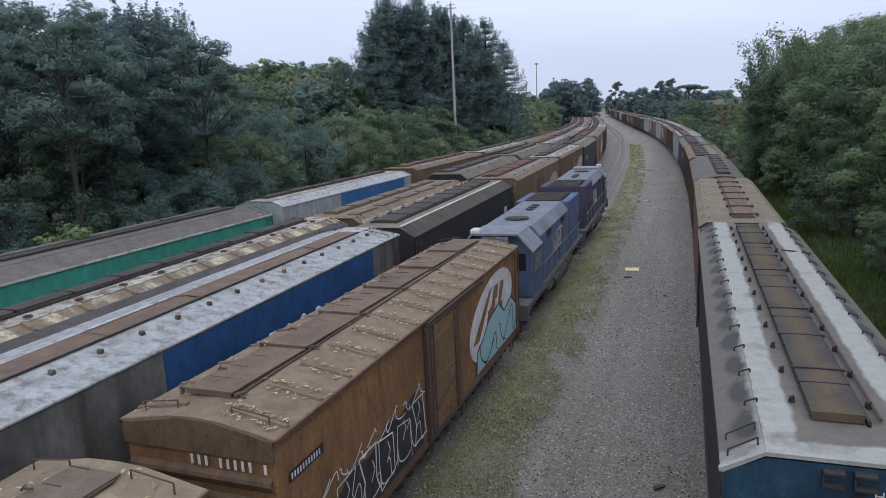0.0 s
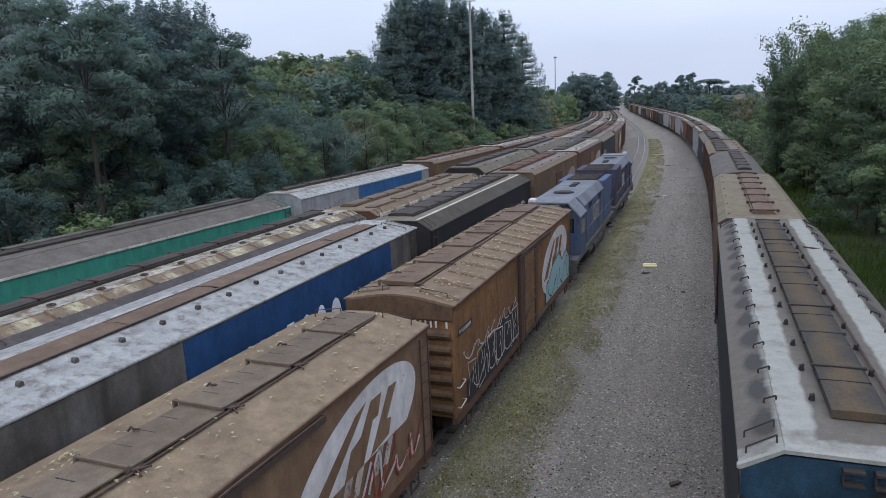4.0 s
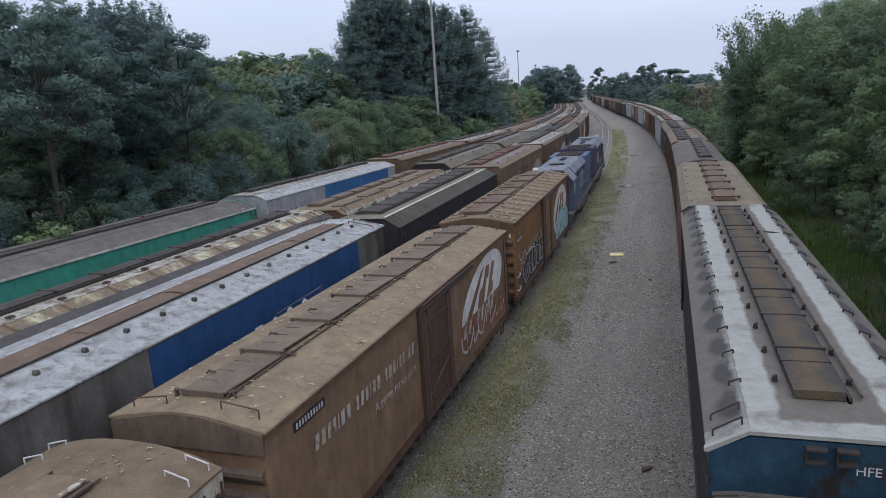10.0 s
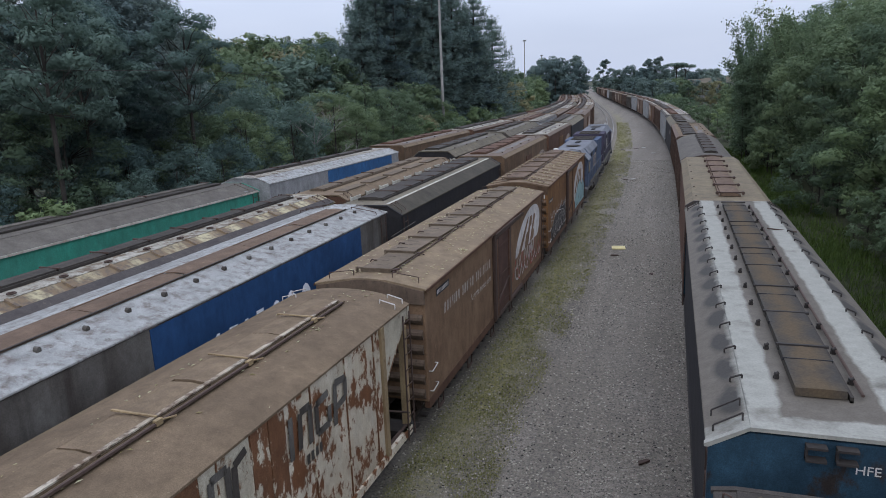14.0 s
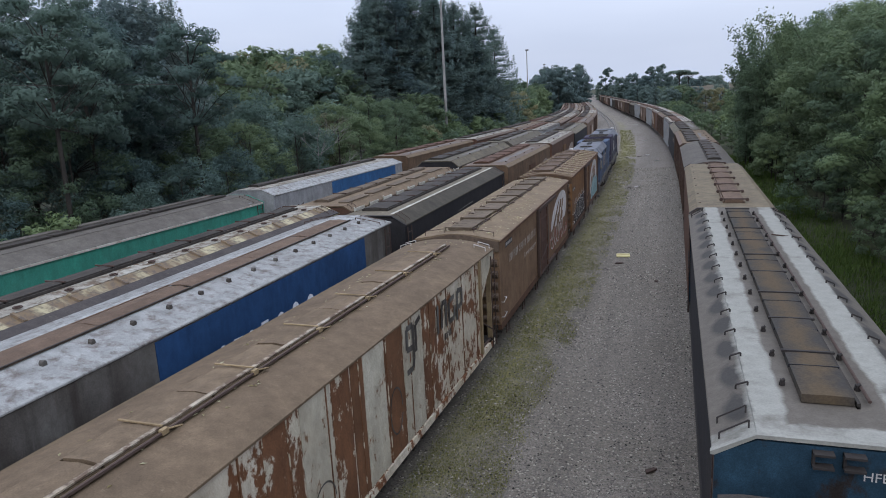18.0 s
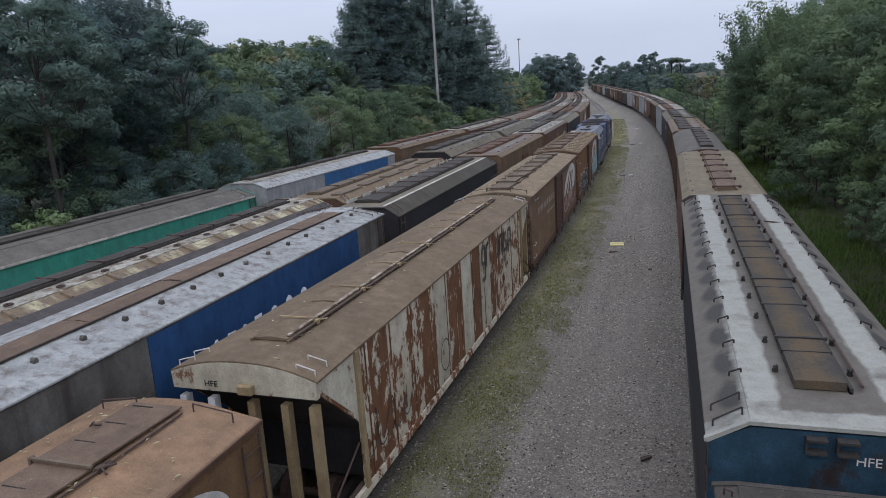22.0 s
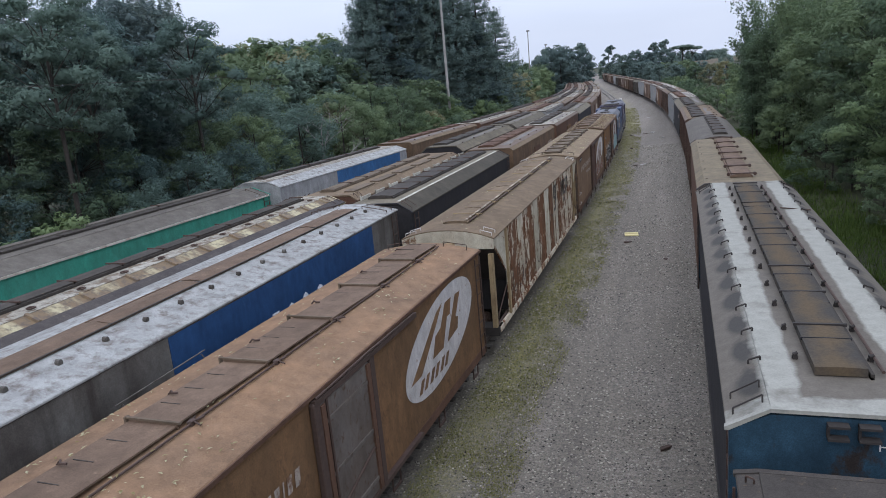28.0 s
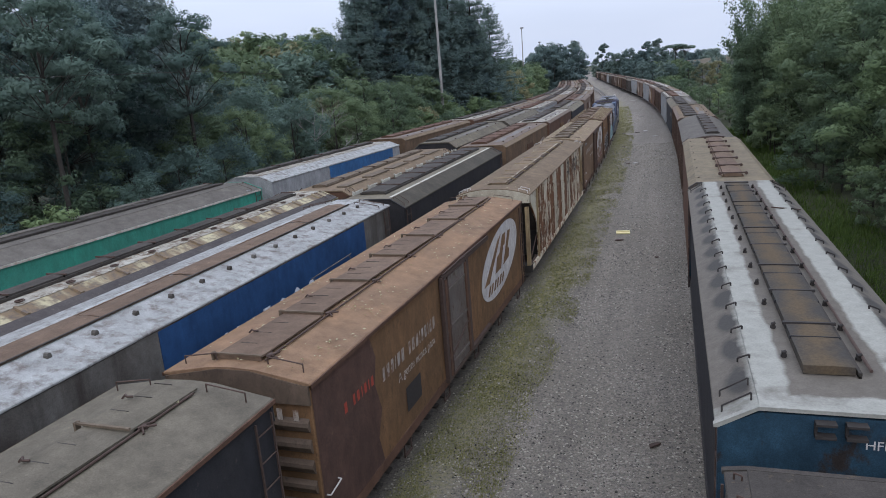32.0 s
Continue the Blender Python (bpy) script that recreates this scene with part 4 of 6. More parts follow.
    for s in (-1, 1):
        part("cab_window", made(lambda bm: box(bm, *sorted((s * 1.362, s * 1.372)), -h + 1.25, -h + 2.4, 2.15, 2.85)), M_glass, cab)
        part("end_window", made(lambda bm: box(bm, *sorted((s * 0.3, s * 1.1)), -h + 0.935, -h + 0.948, 2.3, 2.95)), M_glass, cab)
        part("handrail", made(lambda bm: (rod(bm, (s * 1.38, -h + 2.8, 2.15), (s * 1.38, h - 0.4, 2.15), 0.018), [rod(bm, (s * 1.38, -h + 2.9 + k * 1.55, 1.28), (s * 1.38, -h + 2.9 + k * 1.55, 2.15), 0.016) for k in range(int((L - 3.4) / 1.55) + 1)])), M_loco_roof, car)
        for e in (-1, 1):
            part("steps", made(lambda bm: [box(bm, *sorted((s * 1.0, s * 1.36)), *sorted((e * (h - 0.5), e * (h - 0.02))), 0.35 + 0.3 * j, 0.39 + 0.3 * j) for j in range(3)]), M_loco_frame, car)
    part("nose", made(lambda bm: box(bm, -0.8, 0.8, -h + 0.25, -h + 0.948, 1.285, 2.1)), paint, car, bevel=0.06)
    part("front_hood_end", made(lambda bm: prism(bm, [(-0.7, 1.285), (0.7, 1.285), (0.7, 2.9), (-0.7, 2.9)], h - 0.7, h - 0.35)), paint, car, bevel=0.05)
    for e in (-1, 1):
        part("end_beam", made(lambda bm: box(bm, -W, W, *sorted((e * h, e * (h + 0.06))), 0.7, 1.28)), M_loco_frame, car, bevel=0.01)
        part("pilot", made(lambda bm: box(bm, -1.1, 1.1, *sorted((e * (h - 0.1), e * (h + 0.02))), 0.25, 0.7)), M_steel, car)
    if not lettered:
        part("emblem", made(lambda bm: word_bars(bm, -1.288, 0.2, 2.0, 0.9, [0.35, 0.5, 0.35], 0.3, 0.2)), M_logo, hood, "faded white marks")
    if lettered:
        part("lettering", made(lambda bm: (word_bars(bm, 1.285, -1.4, 2.05, 0.85, [0.14, 0.14, 0.14, 0.14, 0.14, 0.14, 0.14, 0.3], 0.16, -0.1), word_bars(bm, 1.287, -1.0, 2.05, 0.14, [2.6], 0.2, 0), word_bars(bm, 1.287, -0.1, 2.78, 0.14, [3.6, 3.0], 0.6, 0))), M_faintwhite, hood, "faded white side letters as plain bars")
    running_gear(car, L, spin)
    return car


# ---- the ground: one sheet to the horizon ----
def make_ground():
    us = sorted({*np.arange(-34, 14, 0.6).round(2), *np.arange(-120, -34, 6.0), *np.arange(14, 90, 5.0), -3000, -1500, -700, -400, -250, -170, 130, 250, 500, 1200, 3000})
    ys = sorted({*np.arange(-12, 90, 0.8).round(2), *np.arange(90, 420, 8.0), -3000, -1000, -300, -100, -50, -25, 450, 520, 620, 800, 1200, 2000, 3000})
    verts, cover = [], []
    for y in ys:
        x0 = track_h(min(y, 700)) - 2.05
        for u in us:
            x = x0 + u
            edge = noise.noise((x * 0.25, y * 0.12, 0)) * 1.2
            dd = x - track_d(y)
            weeds = max(0.0, min(1.0, (3.0 + edge - dd) / 1.2)) * max(0.0, min(1.0, (dd - 1.05) / 0.5)) * max(0.15, min(1.0, 1.0 - (y - 90) / 130))
            left = x - track_a(min(y, 600))
            soil = max(0.0, min(1.0, (-2.2 - left + edge) / 1.5, ))
            soil = max(soil, max(0.0, min(1.0, (u - 4.6 + 0.4 * edge) / 0.7)))
            oily = max(k * max(0.0, 1 - abs(x - tr(y)) / 1.2) for tr, k in ((track_h, 1.0), (track_c, 1.0), (track_b, 1.0), (track_a, 1.0)))
            grime = max(oily, (1.0 if y < 45 else 0.3) * max(0.0, 1 - abs(dd) / 1.7))
            lift = 0.0 if soil < 0.5 else 0.25 * noise.noise((x * 0.15, y * 0.15, 3))
            verts.append((x, y, 0.02 * noise.noise((x * 0.5, y * 0.5, 7)) + lift + (0.1 * oily)))
            cover.append((weeds, soil, min(1.0, 1.3 * grime), 1.0))
    n, k = len(us), len(ys)
    faces = [(j * n + i, j * n + i + 1, (j + 1) * n + i + 1, (j + 1) * n + i) for j in range(k - 1) for i in range(n - 1)]
    me = bpy.data.meshes.new("ground")
    me.from_pydata(verts, [], faces)
    at = me.color_attributes.new("cover", "FLOAT_COLOR", "POINT")
    at.data.foreach_set("color", np.array(cover, dtype=np.float32).ravel())
    me.materials.append(M_ground)
    for p in me.polygons:
        p.use_smooth = True
    return tagged(new("ground", me), "grey gravel yard with weedy strips and dark soil under the woods", "ground", kind="structure")


ground = make_ground()


def rails():
    sleepers = {"track_main": 46, "track_north": 34}
    for nm, tr, y1 in (("track_north", track_h, 420), ("track_main", track_d, 420), ("track_middle", track_c, 300), ("track_inner", track_b, 300), ("track_outer", track_a, 300)):
        tk = tagged(new(nm), "metre-gauge railway track with worn rails on dark sleepers", "railway track", kind="structure")
        for s in (-0.52, 0.52):
            prof = [(-0.06, 0.0), (0.06, 0.0), (0.06, 0.015), (0.012, 0.03), (0.012, 0.09), (0.033, 0.1), (0.033, 0.13), (-0.033, 0.13), (-0.033, 0.1), (-0.012, 0.09), (-0.012, 0.03), (-0.06, 0.015)]
            ys = list(np.arange(-30, y1, 5.0))
            verts = [(tr(y) + s + px, y, 0.06 + pz) for y in ys for px, pz in prof]
            k = len(prof)
            faces = [(j * k + i, j * k + (i + 1) % k, (j + 1) * k + (i + 1) % k, (j + 1) * k + i) for j in range(len(ys) - 1) for i in range(k)]
            me = bpy.data.meshes.new("rail")
            me.from_pydata(verts, [], faces)
            me.materials.append(M_rail)
            new("rail", me).parent = tk
        for y in np.arange(-24, sleepers.get(nm, -30), 0.62):
            shared("sleeper", "sleeper", lambda bm: box(bm, -0.78, 0.78, -0.1, 0.1, -0.08, 0.0), M_tie, tk, pose(tr(y), y, 0.055, 0, 0, -math.degrees(math.atan(tr(y + 0.5) - tr(y - 0.5)))))


rails()


# ---- vegetation ----
def leaf_cloud(name, mat, centres, outward, size, rng, droop=0.0, slim=0.5, round_by=None):
    """Many small folded leaf sprays, each an island of its own."""
    n = len(centres)
    a = rng.normal(size=(n, 3)) * 0.36 + outward * 1.1
    a[:, 2] += 0.45 - droop
    a /= np.linalg.norm(a, axis=1)[:, None]
    b = np.cross(a, rng.normal(size=(n, 3)))
    b /= np.linalg.norm(b, axis=1)[:, None]
    c = np.cross(a, b)
    s = size * rng.uniform(0.5, 1.4, n)[:, None]
    v = np.stack([centres - c * s * slim - b * s * 0.5, centres + c * s * slim - b * s * 0.4 + a * s * 0.15, centres + b * s * 1.25], 1).reshape(-1, 3)
    idx = np.arange(3 * n).reshape(-1, 3)
    me = bpy.data.meshes.new(name)
    me.from_pydata(v.tolist(), [], idx.tolist())
    me.materials.append(mat)
    if round_by is not None:
        q = round_by + rng.normal(size=(n, 3)) * 0.1 + np.array([0, 0, 0.1])
        q /= np.linalg.norm(q, axis=1)[:, None]
        flip = np.sum(q * np.cross(v[1::3] - v[0::3], v[2::3] - v[0::3]), axis=1) < 0
        idx[flip] = idx[flip][:, ::-1]
        me.clear_geometry()
        me.from_pydata(v.tolist(), [], idx.tolist())
        me.normals_split_custom_set_from_vertices(np.repeat(q, 3, axis=0).tolist())
    return me


def branch_mesh(name, limbs):
    bm = bmesh.new()
    for a, b, r0, r1 in limbs:
        rod(bm, a, b, r0, 8 if r0 > 0.12 else 4, r1)
    return mesh_of(name, bm, M_bark)


def tufted(rng, centres, leaves, tufts=9, flat=0.75, shoots=0):
    """Leaf places and outward directions for a crown: every lobe is a cushion of smaller leaf tufts, dark between them."""
    pts, out = [], []
    tot = sum(q * q for _, q in centres)
    for c, r in centres:
        n = max(4, int(leaves * r * r / tot / tufts))
        for _ in range(tufts):
            d = rng.normal(size=3)
            d /= np.linalg.norm(d)
            d[2] = d[2] * 0.9 if d[2] > 0 else d[2] * 0.5
            q = c + d * np.array([1, 1, flat]) * r * rng.uniform(0.45, 0.95)
            tr = r * rng.uniform(0.34, 0.6)
            e = rng.normal(size=(n, 3))
            e /= np.linalg.norm(e, axis=1)[:, None]
            e[:, 2] = np.where(e[:, 2] < 0, e[:, 2] * 0.5, e[:, 2])
            pts.append(q + e * np.array([1, 1, 0.8]) * tr * rng.uniform(0.3, 1.0, (n, 1)) ** 0.4)
            o = 0.6 * e + 0.65 * d + np.array([0, 0, 0.12])
            out.append(o / np.linalg.norm(o, axis=1)[:, None])
        for _ in range(shoots):
            p = c + np.array([rng.normal() * r * 0.6, rng.normal() * r * 0.6, r * flat * rng.uniform(0.5, 0.9)])
            t = rng.uniform(0, 1, (40, 1))
            pts.append(p + np.array([rng.normal() * 0.15, rng.normal() * 0.15, rng.uniform(0.7, 1.6)]) * t + rng.normal(size=(40, 3)) * 0.17 * (1.15 - t))
            out.append(np.tile([0.0, 0.0, 1.0], (40, 1)) + rng.normal(size=(40, 3)) * 0.35)
    return np.concatenate(pts), np.concatenate(out)


def broad_tree(seed, height, spread, mat, leaves=6500, size=0.26, low=0.25, lobes=30, label="", name="tree", group="trees beside the yard", girth=1.0, plump=1.0, tufts=9, shoots=0):
    rng = np.random.default_rng(seed)
    tree = tagged(new(name), label, name, group)
    fork = height * max(0.16, low) * rng.uniform(0.9, 1.15)
    lean = rng.normal(size=2) * 0.02 * height
    limbs = [((0, 0, -0.3), (lean[0], lean[1], fork), 0.017 * height * girth, 0.011 * height * girth), ((lean[0], lean[1], fork), (lean[0] * 1.5, lean[1] * 1.5, height * 0.82), 0.011 * height * girth, 0.003 * height)]
    cen = []
    for k in range(lobes):
        a, u = k * 2.4 + rng.uniform(-0.5, 0.5), (k + rng.uniform(0, 1)) / lobes
        z = height * (low + (0.9 - low) * u)
        wide = spread * math.sin(math.pi * (0.2 + 0.72 * u)) ** 0.75
        r = wide * rng.uniform(0.3, 1.0) ** 0.7
        c = np.array([r * math.cos(a), r * math.sin(a), z])
        cen.append((c, spread * plump * rng.uniform(0.17, 0.33)))
        start = np.array([lean[0], lean[1], max(fork * 0.9, z - 0.8 * r - 0.05 * height)])
        mid = start * 0.45 + c * 0.55 + rng.normal(size=3) * 0.02 * height
        limbs.append((tuple(start), tuple(mid), 0.0024 * height, 0.0014 * height))
        limbs.append((tuple(mid), tuple(c), 0.0014 * height, 0.0006 * height))
    pts, out = tufted(rng, cen, leaves, tufts, shoots=shoots)
    new("trunk", branch_mesh("trunk", limbs)).parent = tree
    new("crown", leaf_cloud("crown", mat, pts, out, size, rng, 0.0, 0.42, out)).parent = tree
    return tree


def pine_tree(seed, height, spread, label="", leaves=22000):
    rng = np.random.default_rng(seed)
    tree = tagged(new("pine_tree"), label, "pine tree", "pines beside the yard")
    limbs = [((0, 0, -0.3), (0, 0, height * 0.97), 0.016 * height, 0.003 * height)]
    pts, out = [], []
    whorls = 19
    for w in range(whorls):
        u = w / (whorls - 1)
        z = height * (0.1 + 0.84 * u)
        reach = spread * (1 - u ** 1.6) ** 0.8 * rng.uniform(0.75, 1.12) + 0.4
        for k in range(7):
            a = rng.uniform(0, 6.283)
            r = reach * rng.uniform(0.55, 1.15)
            way = np.array([math.cos(a), math.sin(a), 0.0])
            root = np.array([0, 0, z])
            tip = root + way * r + np.array([0, 0, r * rng.uniform(0.12, 0.3)])
            limbs.append((tuple(root), tuple(tip), 0.045, 0.012))
            # a plume of needles along the outer branch, then upright finger shoots at its end
            m = int(leaves * (r + 0.8) / (whorls * 7 * (0.7 * spread + 0.8)))
            mid, along = root + (tip - root) * 0.66, 0.36 * r + 0.45
            e = rng.normal(size=(m, 3))
            e /= np.linalg.norm(e, axis=1)[:, None]
            e[:, 2] = np.where(e[:, 2] < 0, e[:, 2] * 0.35, e[:, 2])
            side = np.array([-way[1], way[0], 0.0])
            q = rng.uniform(0.35, 1.0, (m, 1)) ** 0.4
            pts.append(mid + (way * e[:, :1] * along + side * e[:, 1:2] * (0.5 + 0.14 * r) + np.array([0, 0, 1.0]) * e[:, 2:] * 0.62) * q)
            o = way * e[:, :1] * 0.8 + side * e[:, 1:2] + np.array([0, 0, 1.0]) * (e[:, 2:] + 0.2) + 0.25 * way
            out.append(o / np.linalg.norm(o, axis=1)[:, None])
            for _ in range(3):
                p = tip + rng.normal(size=3) * np.array([0.35, 0.35, 0.15])
                t = rng.uniform(0, 1, (22, 1))
                pts.append(p + (way * 0.25 + np.array([0, 0, rng.uniform(0.7, 1.3)])) * t + rng.normal(size=(22, 3)) * 0.13 * (1.1 - 0.6 * t))
                o = np.array([0, 0, 0.8]) + 0.5 * way + rng.normal(size=(22, 3)) * 0.3
                out.append(o / np.linalg.norm(o, axis=1)[:, None])
    pts, out = np.concatenate(pts), np.concatenate(out)
    new("trunk", branch_mesh("trunk", limbs)).parent = tree
    new("crown", leaf_cloud("crown", M_needle, pts, out, 0.19, rng, 0.0, 0.26, out)).parent = tree
    return tree


def umbrella_tree(seed, height, spread, label):
    rng = np.random.default_rng(seed)
    tree = tagged(new("umbrella_pine"), label, "tree", "far trees")
    limbs, pts, out = [((0, 0, -0.3), (0, 0, height * 0.86), 0.3, 0.15)], [], []
    for k in range(13):
        a = k * 0.966 + rng.uniform(-0.2, 0.2)
        r = spread * rng.uniform(0.35, 1.0)
        tip = np.array([r * math.cos(a), r * math.sin(a), height * (0.99 - 0.06 * r / spread)])
        limbs.append(((0, 0, height * rng.uniform(0.7, 0.85)), tuple(tip), 0.1, 0.05))
        d = rng.normal(size=(150, 3))
        d /= np.linalg.norm(d, axis=1)[:, None]
        pts.append(tip + d * np.array([1.3, 1.3, 0.55]) * rng.uniform(0.4, 1, (150, 1)))
        out.append(d)
    new("trunk", branch_mesh("trunk", limbs)).parent = tree
    new("crown", leaf_cloud("crown", M_haze_leaf, np.concatenate(pts), np.concatenate(out), 0.45, rng)).parent = tree
    return tree


def bamboo_clump(seed, height, label):
    rng = np.random.default_rng(seed)
    tree = tagged(new("bamboo_clump"), label, "bamboo", "trees beside the yard")
    limbs, pts, out = [], [], []
    for k in range(30):
        a, r = rng.uniform(0, 6.283), rng.uniform(0, 1.4)
        base = np.array([r * math.cos(a), r * math.sin(a), -0.2])
        hh, lean = height * rng.uniform(0.72, 1.05), rng.uniform(0.8, 3.4)
        prev = base
        for j in range(1, 9):
            u = j / 8
            q = base + np.array([math.cos(a) * lean * u ** 2.4, math.sin(a) * lean * u ** 2.4, hh * (u - 0.13 * u ** 5)])
            limbs.append((tuple(prev), tuple(q), 0.045 * (1.1 - u) + 0.008, 0.045 * (1.0 - u) + 0.006))
            if j > 1:
                m = 150 if j < 8 else 110
                pts.append(prev + (q - prev) * rng.uniform(0, 1, (m, 1)) + rng.normal(size=(m, 3)) * (0.5 if j < 7 else 0.25))
                out.append(np.tile([0, 0, -0.6], (m, 1)))
            prev = q
    new("trunk", branch_mesh("trunk", limbs)).parent = tree
    new("crown", leaf_cloud("crown", M_leafA, np.concatenate(pts), np.concatenate(out), 0.125, rng)).parent = tree
    return tree


def bare_tree(seed, height, label):
    rng = np.random.default_rng(seed)
    tree = tagged(new("bare_tree"), label, "tree", "trees beside the yard")
    limbs = []

    def grow(p, d, r, ln, depth):
        q = p + d * ln
        limbs.append((tuple(p), tuple(q), r, r * 0.65))
        if depth:
            for _ in range(3 if depth > 1 else 2):
                e = d + rng.normal(size=3) * 0.5
                e[2] = abs(e[2]) * 0.8 + 0.2
                grow(q, e / np.linalg.norm(e), r * 0.6, ln * rng.uniform(0.5, 0.8), depth - 1)

    grow(np.array([0.0, 0, -0.3]), np.array([0.05, 0, 1.0]), 0.08, height * 0.4, 4)
    bm = bmesh.new()
    for a, b, r0, r1 in limbs:
        rod(bm, a, b, r0, 5, r1)
    part("branch_crown", bm, M_concrete, tree, "pale leafless branches")
    return tree


T_broad = [broad_tree(11, 12, 4.8, M_leafA, 22000, 0.105, 0.14, 40, "dense green broadleaf tree beside the yard"),
           broad_tree(12, 10, 4.2, M_leafC, 19000, 0.105, 0.14, 36, "dark blue-green broadleaf tree beside the yard"),
           broad_tree(13, 13, 4.6, M_leafC, 26000, 0.1, 0.34, 40, "tall dark tree with a bare lower trunk", girth=0.7),
           broad_tree(14, 8, 3.6, M_leafB, 15000, 0.1, 0.12, 28, "yellowish green broadleaf tree beside the yard")]
T_mid = [broad_tree(111, 12, 4.8, M_leafA, 7000, 0.26, 0.12, 36, "dense green broadleaf tree beside the yard"),
         broad_tree(112, 10, 4.2, M_leafE, 6500, 0.24, 0.12, 32, "brownish olive broadleaf tree beside the yard"),
         broad_tree(113, 13, 4.6, M_leafC, 7000, 0.26, 0.26, 36, "tall dark tree with a bare lower trunk", girth=0.7),
         broad_tree(114, 8, 3.6, M_leafB, 5000, 0.21, 0.1, 26, "yellowish green broadleaf tree beside the yard")]
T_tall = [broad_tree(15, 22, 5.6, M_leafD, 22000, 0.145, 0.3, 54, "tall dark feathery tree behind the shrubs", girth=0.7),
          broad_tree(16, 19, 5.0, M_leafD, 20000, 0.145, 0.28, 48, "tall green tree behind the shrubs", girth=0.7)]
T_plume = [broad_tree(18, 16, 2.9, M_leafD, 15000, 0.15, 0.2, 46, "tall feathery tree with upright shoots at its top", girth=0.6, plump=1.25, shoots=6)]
T_slim = [broad_tree(17, 15, 3.4, M_leafC, 15000, 0.11, 0.52, 28, "slender tree with a bare pale trunk", girth=0.55)]
T_bush = [broad_tree(21, 4.2, 2.4, M_leafA, 7000, 0.095, 0.08, 26, "bushy green undergrowth shrub", "shrub", "shrubs along the yard"),
          broad_tree(22, 3.8, 2.6, M_leafC, 7000, 0.095, 0.06, 26, "dark leafy undergrowth shrub", "shrub", "shrubs along the yard"),
          broad_tree(23, 3.4, 1.05, M_leafB, 2600, 0.075, 0.42, 9, "light yellow-green young shrub", "shrub", "shrubs along the yard", plump=1.5)]
T_pine = [pine_tree(31, 20, 5.0, "dark green pine with dense upswept branches"), pine_tree(32, 19, 4.6, "dark green pine with dense upswept branches"), pine_tree(33, 21, 5.2, "dark green pine with dense upswept branches")]
T_far = [broad_tree(41, 15, 5.5, M_haze_leaf, 5200, 0.48, 0.04, 26, "far broadleaf tree on the horizon, leaves coloured as through haze", group="far trees", plump=1.5), broad_tree(42, 18, 3.8, M_haze_leaf, 5200, 0.45, 0.05, 26, "tall narrow far tree, leaves coloured as through haze", group="far trees", plump=1.5)]
USED = set()


def plant(kinds, k, x, y, s=1.0, turn=0.0, z=-0.05):
    src = kinds[k]
    m = pose(x, y, z, 0, 0, turn)
    if (id(kinds), k) not in USED:
        USED.add((id(kinds), k))
        src.matrix_basis = m @ Matrix.Scale(s, 4)
        return src
    ob = copy_thing(src, m)
    ob.scale = (s, s, s)
    return ob


rt = random.Random(5)


def left_edge(y):
    return track_a(y) - 3.2


def planted(kinds, picks, ys, off, size, edge=left_edge, side=-1, jitter=1.5):
    for y in ys:
        plant(kinds, rt.choice(picks), edge(y) + side * rt.uniform(*off), y + rt.uniform(-jitter, jitter), rt.uniform(*size), rt.uniform(0, 360))


# left side, from the shrubs at the track to the tall wood behind
planted(T_bush, (0, 0, 1, 1), np.arange(9, 60, 2.9), (0.6, 2.2), (0.7, 1.15))
planted(T_bush, (2,), (41, 47), (0.0, 0.8), (0.85, 1.1))
planted(T_broad, (1, 1, 0), np.arange(8, 64, 4.6), (3.2, 5.2), (0.55, 0.8))
planted(T_broad, (2, 2, 1), np.arange(8, 33, 4.8), (8, 11), (1.0, 1.2))
planted(T_broad, (1, 0, 1), np.arange(36, 52, 4.8), (8, 11), (0.85, 1.0))
planted(T_tall, (0, 1, 0), np.arange(8, 33, 4.6), (13, 17), (0.8, 0.95))
planted(T_tall, (0, 1), np.arange(12, 36, 5.0), (21, 27), (1.0, 1.2))
for x, y, s in ((-22.2, 18.0, 1.3), (-22.2, 20.3, 1.5)):
    plant(T_bush, 2, x, y, s, 50 * y)
for x, y, s in ((-24.2, 26.6, 0.5), (-24.2, 30.2, 0.61), (-24.4, 34.4, 0.62)):
    plant(T_broad, 1, x, y, s, 90 * y)
for az, r, h in ((-42.0, 50, 16.3), (-40.6, 53, 17.0), (-39.2, 55, 16.6), (-38.6, 60, 14.4), (-41.4, 60, 16.4)):
    plant(T_plume, 0, r * math.sin(radians(az)), r * math.cos(radians(az)), h / 16.4, rt.uniform(0, 360))
for x, y, s in ((-34.5, 30.5, 0.85), (-37.5, 35.5, 0.9), (-36, 27.5, 0.95)):
    plant(T_tall, 1, x, y, s, 40 * y)
plant(T_slim, 0, -26.3, 24.6, 1.0, 40)
plant(T_slim, 0, -26.8, 34.9, 0.95, 160)
plant(T_slim, 0, -28.5, 29, 0.9, 250)
planted(T_mid, (0, 3, 0, 1), np.arange(52, 100, 5.0), (8, 12), (0.72, 0.9))
planted(T_mid, (0, 1, 2), np.arange(50, 84, 5.5), (16, 21), (0.95, 1.08))
planted(T_mid, (0, 1), np.arange(46, 84, 4.5), (24, 33), (1.2, 1.4))
planted(T_bush, (0, 1, 0), np.arange(61, 140, 3.6), (0.6, 2.6), (0.7, 1.2))
planted(T_mid, (3, 0, 1, 3), np.arange(66, 120, 4.4), (3, 5.5), (0.5, 0.72))
planted(T_mid, (0, 3, 1), np.arange(112, 215, 5.2), (3.5, 7), (0.75, 0.95))
